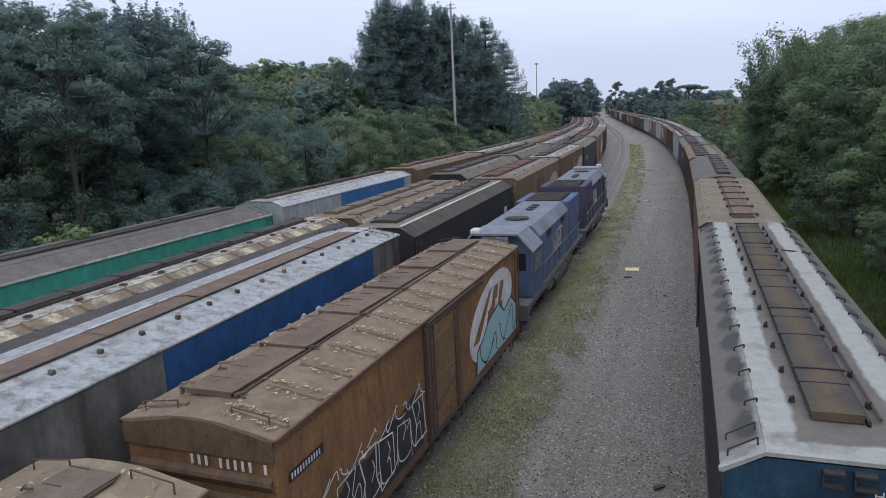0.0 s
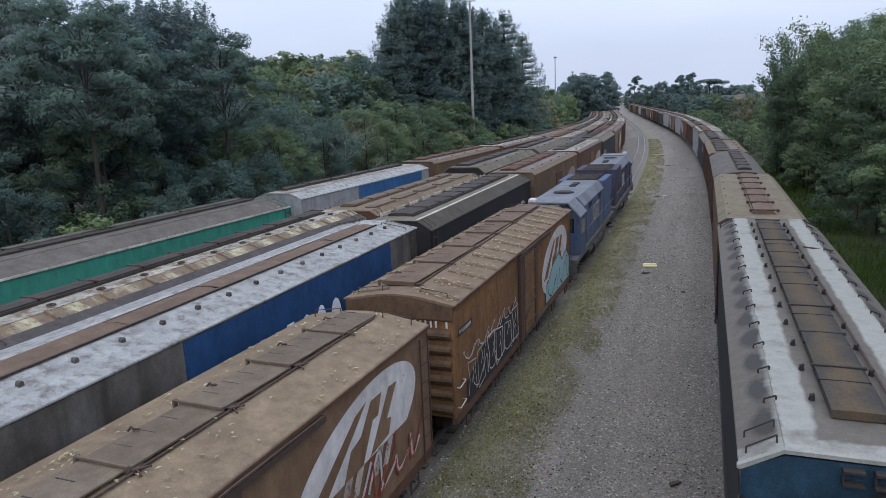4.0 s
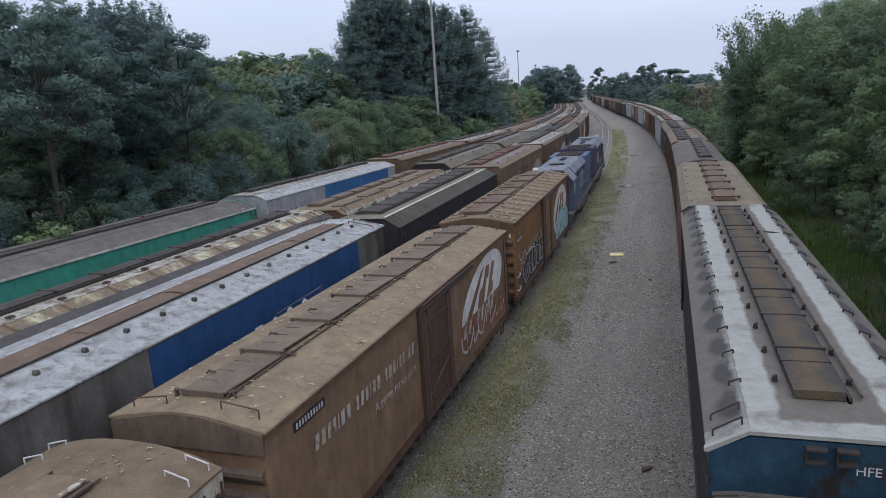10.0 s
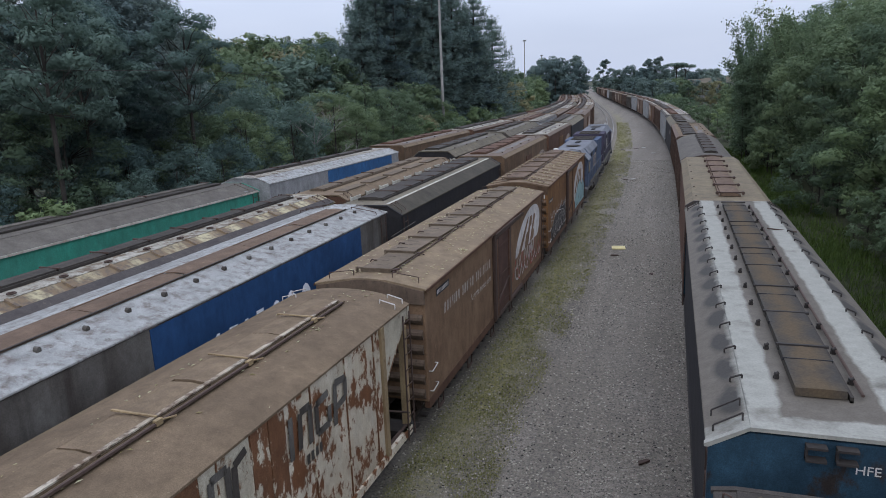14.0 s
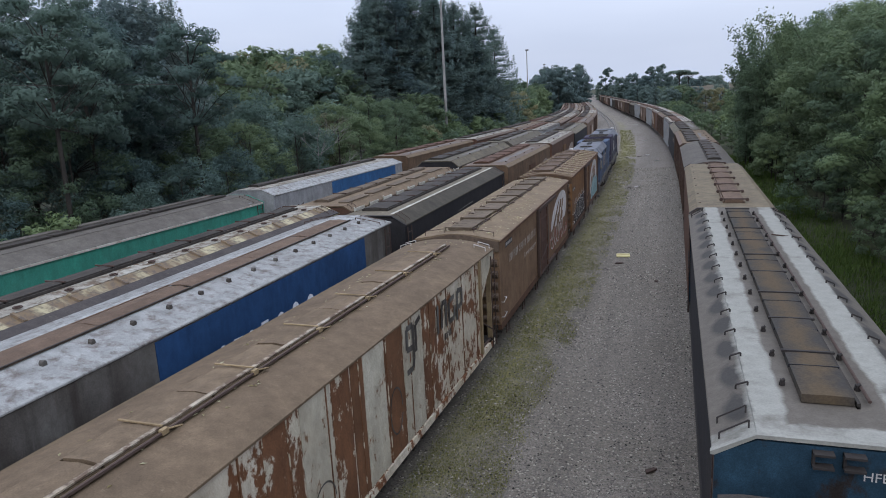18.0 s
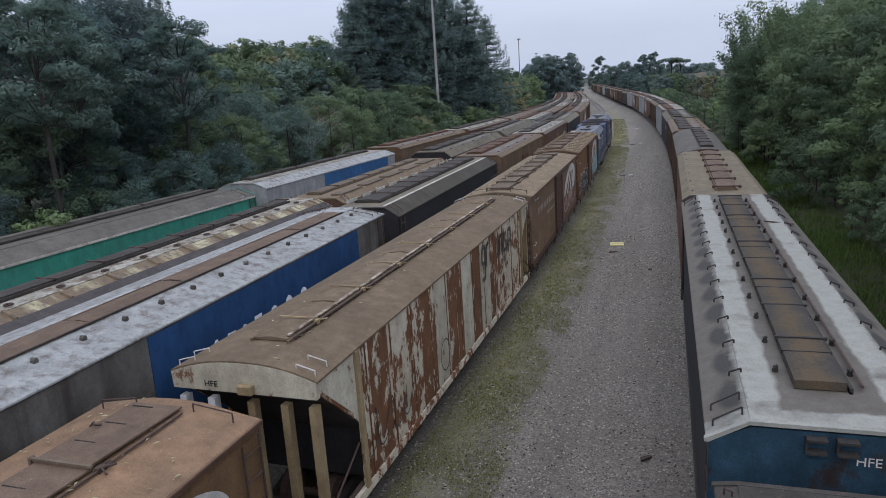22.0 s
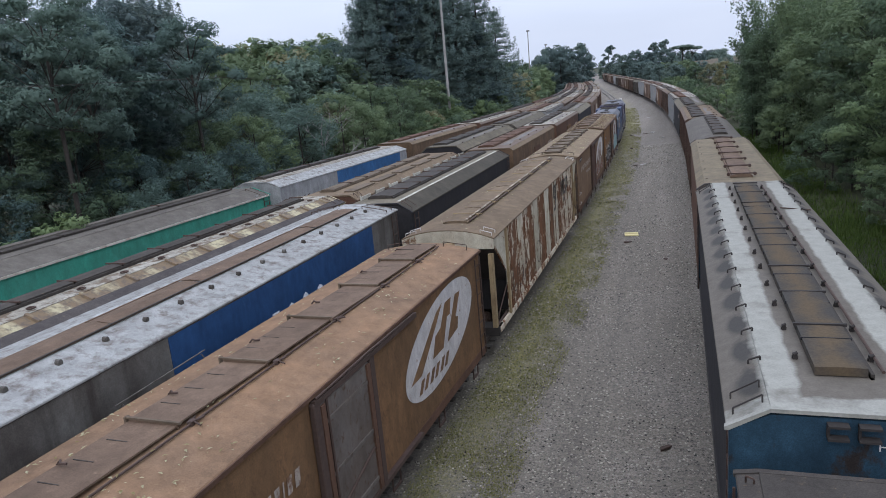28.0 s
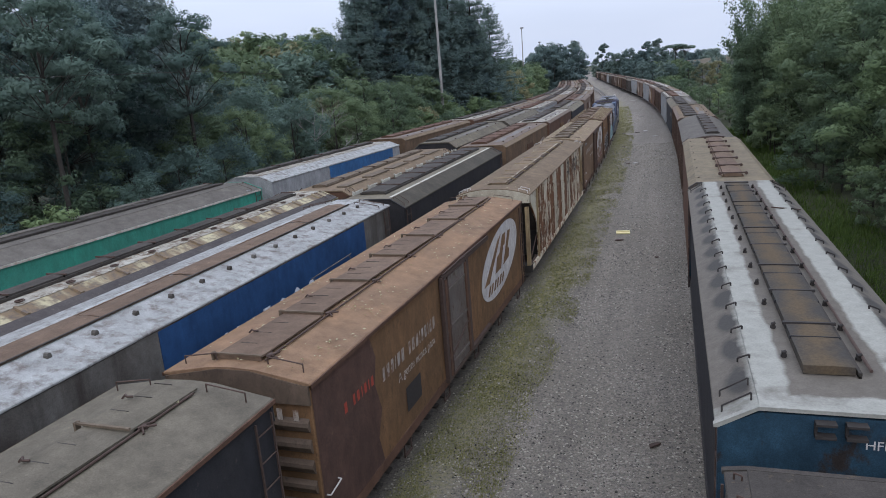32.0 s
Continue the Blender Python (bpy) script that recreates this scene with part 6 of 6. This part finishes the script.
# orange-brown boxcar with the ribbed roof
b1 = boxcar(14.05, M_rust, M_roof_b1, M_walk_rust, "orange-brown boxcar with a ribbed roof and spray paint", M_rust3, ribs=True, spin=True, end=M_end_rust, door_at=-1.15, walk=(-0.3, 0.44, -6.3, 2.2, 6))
joins(b1, 7.88, 14.05)
emblem(b1, 4.0, 2.4, M_rust, 2.1, 1.1, 0.6)
part("spray_fill", made(lambda bm: patch(bm, 1.391, [(2.3, 1.1), (6.6, 1.1), (6.7, 1.9), (6.0, 2.35), (5.2, 2.1), (4.6, 2.5), (3.6, 2.3), (2.9, 1.9), (2.4, 1.7)])), M_cyan, b1, "pale blue spray-painted shape")
part("spray_outline", made(lambda bm: (scrawl(bm, 1.396, 2.4, 6.5, 1.15, 2.4, 6, 3, 0.05), stroke(bm, 1.396, [(2.3, 1.1), (2.4, 1.7), (2.9, 1.9), (3.6, 2.3), (4.6, 2.5), (5.2, 2.1), (6.0, 2.35), (6.7, 1.9)], 0.06))), M_dark, b1)
part("spray_fill", made(lambda bm: patch(bm, 1.391, [(-6.3, 1.05), (-1.6, 1.05), (-1.5, 1.9), (-2.0, 2.4), (-2.7, 2.2), (-3.4, 2.3), (-4.2, 2.05), (-4.9, 2.15), (-5.6, 1.85), (-6.3, 1.6)])), M_spray, b1, "black spray-painted ground")
part("spray_scrawl", made(lambda bm: (block_letters(bm, 1.397, -6.3, -1.4, 1.1, 2.25, 6, 5, 0.035), scrawl(bm, 1.397, -6.6, -1.5, 2.15, 2.6, 13, 21, 0.03), scrawl(bm, 1.397, -6.0, -1.6, 1.2, 2.1, 9, 8, 0.03))), M_logo, b1, "white spray-painted loops")
part("number_plate", made(lambda bm: (patch(bm, 1.387, [(-6.75, 2.93), (-5.75, 2.93), (-5.75, 3.1), (-6.75, 3.1)]))), M_dark, b1)
part("number_marking", made(lambda bm: word_bars(bm, 1.391, -6.7, 2.96, 0.1, [0.45] * 11, 0.35)), M_logo, b1)
part("end_marking", made(lambda bm: [put(bm, [(-0.1 + 0.13 * k, -7.085, 3.22), (-0.05 + 0.13 * k, -7.085, 3.22), (-0.05 + 0.13 * k, -7.085, 3.38), (-0.1 + 0.13 * k, -7.085, 3.38)], [(0, 1, 2, 3)]) for k in range(11) if k not in (3, 9)]), M_logo, b1)
sprinkle(b1, 14.05, 1, 420, 0.35, 1.3, 3.78, 3.96, 0.06, 1)
sprinkle(b1, 14.05, 7, 120, -1.3, -0.75, 3.78, 3.96, 0.06, 1)
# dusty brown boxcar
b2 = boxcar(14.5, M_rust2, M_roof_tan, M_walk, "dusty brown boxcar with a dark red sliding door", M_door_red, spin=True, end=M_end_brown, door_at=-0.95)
joins(b2, -8.05, 14.5)
emblem(b2, 4.3, 2.5, M_rust2, 2.1, 1.05, 0.8, -0.35)
for u in (-1.9, -1.45, -0.6, -0.2, 0.55, 0.95):
    part("worn_letter", made(lambda bm: patch(bm, 1.385, [(4.0 + u, 1.75), (4.22 + u, 1.72), (4.5 + u, 2.2), (4.25 + u, 2.2)])), M_faintwhite, b2, "worn white foot of the emblem's letters")
part("spray_scrawl", made(lambda bm: (scrawl(bm, 1.395, 1.5, 6.6, 1.3, 2.5, 9, 15, 0.05))), M_redline, b2, "red spray-painted loops")
part("spray_scrawl", made(lambda bm: (scrawl(bm, 1.392, 1.8, 6.5, 1.35, 2.4, 9, 16, 0.08))), M_logo, b2, "white spray-painted loops")
part("brand_lettering", made(lambda bm: word_bars(bm, 1.386, -5.95, 2.76, 0.27, [0.5, 0.5, 0.4, 0.4, 0.14, 0.5, 0.5, -0.35, 0.4, 0.5, 0.45, 0.14, 0.5, 0.5, -0.35, 0.4, 0.55, 0.5, 0.14, 0.4, 0.45, 0.14, 0.45, 0.5], 0.3, 0.1)), M_faintwhite, b2, "faded white company lettering as bars")
lettering("slogan", "A gente nunca para", 1.386, -3.65, 2.34, 0.285, M_faintwhite, b2, "faded white lettered slogan")
part("number_plate", made(lambda bm: patch(bm, 1.387, [(-6.5, 3.36), (-5.5, 3.36), (-5.5, 3.54), (-6.5, 3.54)])), M_dark, b2)
part("number_marking", made(lambda bm: word_bars(bm, 1.391, -6.44, 3.4, 0.1, [0.5] * 10, 0.4)), M_logo, b2)
sprinkle(b2, 14.5, 2, 420, -1.3, 1.3, 3.78, 3.96, 0.055)
# rust and white hopper with open end framing
h3 = hopper(16.7, M_whiterust, M_roof_brown, M_roof_brown, "rust and white covered hopper with open framed ends", M_roof_brown, zt=3.97, ze=3.7, W=1.41, flat=0.7, hatch=(0.34, 7), spin=True, end_mat=M_cream, end_low=3.42, sheets=False, arch=True, hh=0.1, lip=M_white, fine=False, stubs=False)
for s in (-1, 1):
    part("side_wall", made(lambda bm: prism_x(bm, [(-8.33, 3.5), (-6.95, 2.3), (-6.95, 1.0), (6.95, 1.0), (6.95, 2.3), (8.33, 3.5), (8.33, 3.73), (-8.33, 3.73)], *sorted((s * 1.36, s * 1.4)))), M_whiterust, h3)
    for e in (-1, 1):
        part("corner_post", made(lambda bm: box(bm, *sorted((s * 1.402, s * 1.46)), *sorted((e * 6.85, e * 7.0)), 0.96, 3.7)), M_post, h3)
        part("end_rod", made(lambda bm: (rod(bm, (s * 1.36, e * 7.0, 1.9), (s * 1.36, e * 8.25, 1.25), 0.02), rod(bm, (s * 1.3, e * 6.9, 1.0), (s * 1.3, e * 8.3, 0.95), 0.05))), M_iron, h3)
    # the bay's shade is put into the colour: dark slope sheets, black bulkheads
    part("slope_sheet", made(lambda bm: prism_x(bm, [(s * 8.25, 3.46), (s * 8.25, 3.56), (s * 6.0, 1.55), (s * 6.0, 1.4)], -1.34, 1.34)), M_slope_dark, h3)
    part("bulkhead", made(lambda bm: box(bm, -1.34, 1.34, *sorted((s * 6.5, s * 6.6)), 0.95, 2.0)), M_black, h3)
    for x in (-1.28, -0.7, 0.1, 0.75, 1.28):
        part("end_brace", made(lambda bm: box(bm, x - 0.07, x + 0.07, *sorted((s * 8.2, s * 8.36)), 0.8, 3.25)), M_post if x > 0 else M_white, h3)
    lettering("lettering", "HFE", 0, 0, 0, 0.16, M_dark, h3).matrix_basis = pose(-0.75, -8.412, 3.5, 90, 0, 0) if s < 0 else pose(0.75, 8.412, 3.5, 90, 0, 180)
    part("brake_box", made(lambda bm: box(bm, -0.02, 0.26, *sorted((s * 8.412, s * 8.54)), 3.44, 3.62)), M_post, h3, bevel=0.02)
    for a, b, m in ((-6.4, -5.5, M_rustwhite), (-3.6, -2.65, M_rustwhite), (-2.6, -1.65, M_cream), (-1.6, -0.95, M_rustwhite), (-0.9, -0.42, M_rust_flat), (-0.38, 0.5, M_cream), (0.54, 1.4, M_rust_flat), (1.44, 2.5, M_cream), (2.54, 3.4, M_rustwhite)):
        part("side_panel", made(lambda bm: box(bm, *sorted((s * 1.402, s * 1.41)), a, b, 1.02, 3.7)), m, h3)
    for e in (-1, 1):
        part("side_panel", made(lambda bm: prism_x(bm, [(e * 8.3, 3.56), (e * 7.02, 2.45), (e * 7.02, 3.7), (e * 8.3, 3.7)], *sorted((s * 1.402, s * 1.408)))), M_cream, h3)
    for k in range(12):
        shared("side_seam", f"h3seam{s}", lambda bm: box(bm, *sorted((s * 1.402, s * 1.425)), -0.012, 0.012, 1.0, 3.7), M_rustwhite, h3, pose(0, -6.55 + k * 1.19, 0))
part("ladder", made(lambda bm: ladder(bm, 1.46, 7.95, 8.3, 0.75, 3.6, 8, 0.012)), M_iron, h3)
for e in (-1, 1):
    for o in (8.25, 7.85):
        part("roof_grab", made(lambda bm: grab(bm, (e * 1.34, -o, 3.76), (e * 1.0, -o, 3.85), (0, 0, 0.11))), M_logo, h3)
        part("roof_grab", made(lambda bm: grab(bm, (e * 1.34, o, 3.76), (e * 1.0, o, 3.85), (0, 0, 0.11))), M_logo, h3)
# black as well, for the darkness inside the open ends
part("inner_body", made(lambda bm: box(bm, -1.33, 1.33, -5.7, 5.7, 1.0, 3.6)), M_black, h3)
part("lettering", made(lambda bm: ([stroke(bm, 1.428, [(y + py, z + pz) for py, pz in sh], 0.13) for y, z, sh in ((1.55, 2.55, ((0, 0), (0.35, 0), (0.42, 0.2), (0.42, 0.95), (0.08, 0.95), (0.05, 0.5), (0.4, 0.45))), (2.1, 2.85, ((0, 0), (0.02, 0.6), (0.3, 0.7))), (3.5, 2.75, ((0, 0), (0.02, 0.7))), (3.75, 2.75, ((0, 0.05), (0.05, 0.65), (0.35, 0.65), (0.32, 0))), (4.3, 2.75, ((0.4, 0.6), (0, 0.55), (0, 0.05), (0.4, 0.05), (0.42, 0.35))), (4.9, 2.75, ((0, -0.1), (0.05, 0.65), (0.42, 0.6), (0.4, 0.25), (0.05, 0.2))))], word_bars(bm, 1.428, 3.9, 2.45, 0.17, [0.5, 0.5, 0.5, 0.5], 0.3))), M_grey, h3, "grey half-gone letters as plain strokes")
part("spray_scrawl", made(lambda bm: (scrawl(bm, 1.43, -7.0, -4.4, 1.4, 2.6, 5, 33, 0.04), stroke(bm, 1.43, ellipse(-2.1, 1.7, 0.35, 0.4, 20), 0.035), stroke(bm, 1.43, ellipse(0.9, 2.0, 0.3, 0.5, 20), 0.04))), M_grey, h3)
part("hatch_pipe", made(lambda bm: bent(bm, [(0.42, -7.3, 4.03), (0.42, 7.3, 4.03)], 0.026)), M_iron, h3)
part("hatch_edge", made(lambda bm: box(bm, 0.27, 0.345, -7.3, 7.3, 4.06, 4.084)), M_edge, h3, "flaked white edge of the hatch strip")
for k in range(7):
    shared("hatch_strap", "h3strap", lambda bm: (box(bm, -0.4, 0.36, -0.018, 0.018, 4.085, 4.105), box(bm, 0.38, 0.45, -0.1, 0.02, 4.0, 4.08), rod(bm, (0.44, 0.0, 4.06), (0.5, 0.22, 4.02), 0.014)), M_post if k % 3 == 0 else M_walk, h3, pose(0, -6.4 + k * 2.1, 0))
joins(h3, -25.75, 16.7)
sprinkle(h3, 16.7, 3, 300, -1.3, 1.3, 3.72, 3.97, 0.05)
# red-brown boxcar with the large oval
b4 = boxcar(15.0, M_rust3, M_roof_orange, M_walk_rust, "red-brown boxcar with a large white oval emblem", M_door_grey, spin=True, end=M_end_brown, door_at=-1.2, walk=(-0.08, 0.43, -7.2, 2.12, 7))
joins(b4, -42.2, 15.0)
emblem(b4, 4.4, 2.55, M_rust3, 2.15, 1.02, 0.75)
part("brand_lettering", made(lambda bm: word_bars(bm, 1.386, -4.9, 2.58, 0.278, [0.4, 0.5, 0.45, 0.14, 0.5, 0.5, -0.35, 0.4, 0.55, 0.5, 0.14, 0.4, 0.45, 0.14, 0.45, 0.5], 0.3, 0.1)), M_faintwhite, b4, "faded white company lettering as bars")
lettering("slogan", "A gente nunca para", 1.386, -4.17, 2.22, 0.285, M_faintwhite, b4, "faded white lettered slogan")
part("data_plate", made(lambda bm: (patch(bm, 1.386, [(-3.85, 1.4), (-3.0, 1.4), (-3.0, 1.95), (-3.85, 1.95)]))), M_steel, b4)
part("end_marking", made(lambda bm: [put(bm, [(0.0 + 0.15 * k, -7.56, 3.12), (0.1 + 0.15 * k, -7.56, 3.12), (0.1 + 0.15 * k, -7.56, 3.32), (0.0 + 0.15 * k, -7.56, 3.32)], [(0, 1, 2, 3)]) for k in range(8) if k != 6]), M_faintwhite, b4)
part("repainted_panel", made(lambda bm: patch(bm, 1.3795, [(-7.47, 1.05), (-5.15, 1.05), (-5.3, 1.6), (-5.05, 2.1), (-5.25, 2.7), (-5.1, 3.2), (-5.3, 3.69), (-7.47, 3.69)])), M_maroon, b4, "dark maroon repainted end of the side")
part("red_marking", made(lambda bm: word_bars(bm, 1.384, -6.5, 2.72, 0.2, [0.5, -0.4, 0.4, 0.5, 0.2, 0.5, 0.2, 0.5], 0.4)), M_redline, b4, "small red number as plain bars")
sprinkle(b4, 15.0, 4, 280, -1.3, 1.3, 3.78, 3.96, 0.045)
for car in (b2, b4):
    part("eave_rod", made(lambda bm: (rod(bm, (-1.47, -2.35, 3.83), (-1.47, -0.2, 3.89), 0.011, 6), rod(bm, (-1.47, -0.3, 3.85), (-1.4, -0.25, 3.7), 0.011), rod(bm, (-1.47, -2.2, 3.8), (-1.4, -2.2, 3.7), 0.011))), M_grey, car, "pale bent rod beside the eave")
# dark car behind it
b5 = boxcar(14.4, M_black, M_roof_grey, M_roof_grey, "dark grey boxcar with a dusty grey roof", M_black, spin=True, ze=3.88)
joins(b5, -57.5, 14.4)
sprinkle(b5, 14.4, 9, 40, -1.3, 1.3, 3.94, 4.12, 0.06)
# two locomotives at the head
l1 = locomotive(13.8, M_blue_loco, "blue diesel locomotive with pale side lettering", spin=True)
joins(l1, 23.5, 13.8)
l2 = locomotive(13.6, M_violet, "dark violet-brown diesel locomotive heading the moving train", spin=True, lettered=False)
joins(l2, 38.5, 13.6)
FLIPPED.add(l2.name)

# ---- mast, lamp posts, cable, litter ----
mast = tagged(new("radio_mast"), "tall slim pale mast above the shrubs", "mast")
part("pole", made(lambda bm: (rod(bm, (0, 0, -0.5), (0, 0, 20.5), 0.2, 8, 0.12), rod(bm, (0, 0, 20.5), (0, 0, 23), 0.03, 5))), M_concrete, mast)
part("crossarm", made(lambda bm: (box(bm, -0.7, 0.7, -0.05, 0.05, 19.9, 20.0), box(bm, -0.5, 0.5, -0.05, 0.05, 20.3, 20.38))), M_concrete, mast)
mast.matrix_basis = pose(-26.4, 82, 0)
for x, y, hh in ((-35, 176, 18), (-39.5, 226, 16)):
    lp = tagged(new("lamp_post"), "tall grey yard lamp post", "lamp post", "lamp posts of the yard")
    part("pole", made(lambda bm: rod(bm, (0, 0, -0.5), (0, 0, hh), 0.16, 8, 0.1)), M_concrete, lp)
    part("lamp_head", made(lambda bm: box(bm, -0.35, 0.45, -0.2, 0.2, hh, hh + 0.35)), M_grey_light, lp, bevel=0.04)
    lp.matrix_basis = pose(x, y, 0)
cable = tagged(new("overhead_cable"), "thin sagging cable strung from the mast along the trees", "cable")
part("wire", made(lambda bm: bent(bm, [(-23.7, -6, 10.8), (-23.6, 9, 9.95), (-23.5, 21, 9.55), (-23.5, 33, 9.6), (-23.8, 44, 9.1), (-24.6, 57, 8.5), (-25.6, 71, 8.2), (-26.3, 81.8, 8.3)], 0.011, 5)), M_grey, cable)
for x, y, w, d, hh in ((9.5, 262, 4, 3, 5.4), (16, 270, 5, 3, 5.6)):
    hs = tagged(new("house"), "far pale house with a low roof behind trees", "house", "far houses")
    part("wall", made(lambda bm: box(bm, -w, w, -d, d, -0.3, hh)), M_grey_light, hs)
    part("roof", made(lambda bm: prism_x(bm, [(-d - 0.4, hh), (d + 0.4, hh), (0, hh + 1.6)], -w - 0.4, w + 0.4)), M_roof_grey, hs)
    for k in (-0.5, 0.0, 0.5):
        part("window", made(lambda bm: box(bm, k * w - 0.5, k * w + 0.5, -d - 0.05, -d - 0.005, hh - 2.2, hh - 1.0)), M_glass, hs)
    hs.matrix_basis = pose(x, y, 0)
board = tagged(new("dropped_board"), "yellowed board lying on the gravel", "board")
part("plank", made(lambda bm: box(bm, -0.33, 0.33, -0.3, 0.3, 0.0, 0.06)), M_yellow, board, bevel=0.012)
part("batten", made(lambda bm: box(bm, -0.3, 0.3, -0.05, 0.05, 0.062, 0.09)), M_yellow, board)
board.matrix_basis = pose(-2.32, 35.2, 0.02, 0, 0, 6)
PALE, RUSTY = "pale litter scrap on the gravel", "rusty iron scrap lying on the gravel"
SCRAPS = ((-0.35, 14.6, 40, 0.16, 0.05, M_iron, RUSTY), (-2.4, 33.6, 12, 0.2, 0.08, M_iron, RUSTY), (-4.4, 112, 10, 0.38, 0.3, M_litter, PALE), (-3.05, 88.3, 70, 0.42, 0.22, M_litter, PALE), (-3.9, 87, 20, 0.3, 0.2, M_iron, RUSTY),
          (-1.8, 81.8, 30, 0.3, 0.14, M_litter, PALE), (-2.9, 60.5, 60, 0.4, 0.13, M_litter, PALE), (-3.5, 60.2, 15, 0.2, 0.12, M_iron, RUSTY), (-8.0, 158, 5, 0.5, 0.5, M_litter, PALE), (-5.4, 86, 40, 0.16, 0.2, M_iron, RUSTY), (-4.6, 72.5, 10, 0.16, 0.16, M_iron, RUSTY), (-0.6, 30.5, 60, 0.08, 0.09, M_iron, RUSTY))
for x, y, a, w, d, mt, lab in SCRAPS:
    sc = part("scrap", made(lambda bm: put(bm, [(-w, -d, 0), (w, -d * 0.6, 0.01), (w * 0.8, d, 0), (-w * 0.7, d * 0.8, 0.02), (-w, -d, 0.04), (w, -d * 0.6, 0.05), (w * 0.8, d, 0.05), (-w * 0.7, d * 0.8, 0.06)],
              [(3, 2, 1, 0), (4, 5, 6, 7), (0, 1, 5, 4), (1, 2, 6, 5), (2, 3, 7, 6), (3, 0, 4, 7)])), mt)
    tagged(sc, lab, "litter", "litter on the gravel")
    sc.matrix_basis = pose(x, y, 0.02, 0, 0, a)


SPEED = 1.596


def motions():
    for car, y, L in TRAIN:
        turn = pose(0, 0, 0, 0, 0, 180 if car.name in FLIPPED else 0)
        walk(car, [(t, on_track(track_d, y + SPEED * t, L) @ turn) for t in range(0, 33, 2)])
    for w, k in SPINNING:
        walk(w, [(t * 0.4, pose(0, k, 0.42, -math.degrees(SPEED * t * 0.4 / 0.42))) for t in range(81)])


motions()
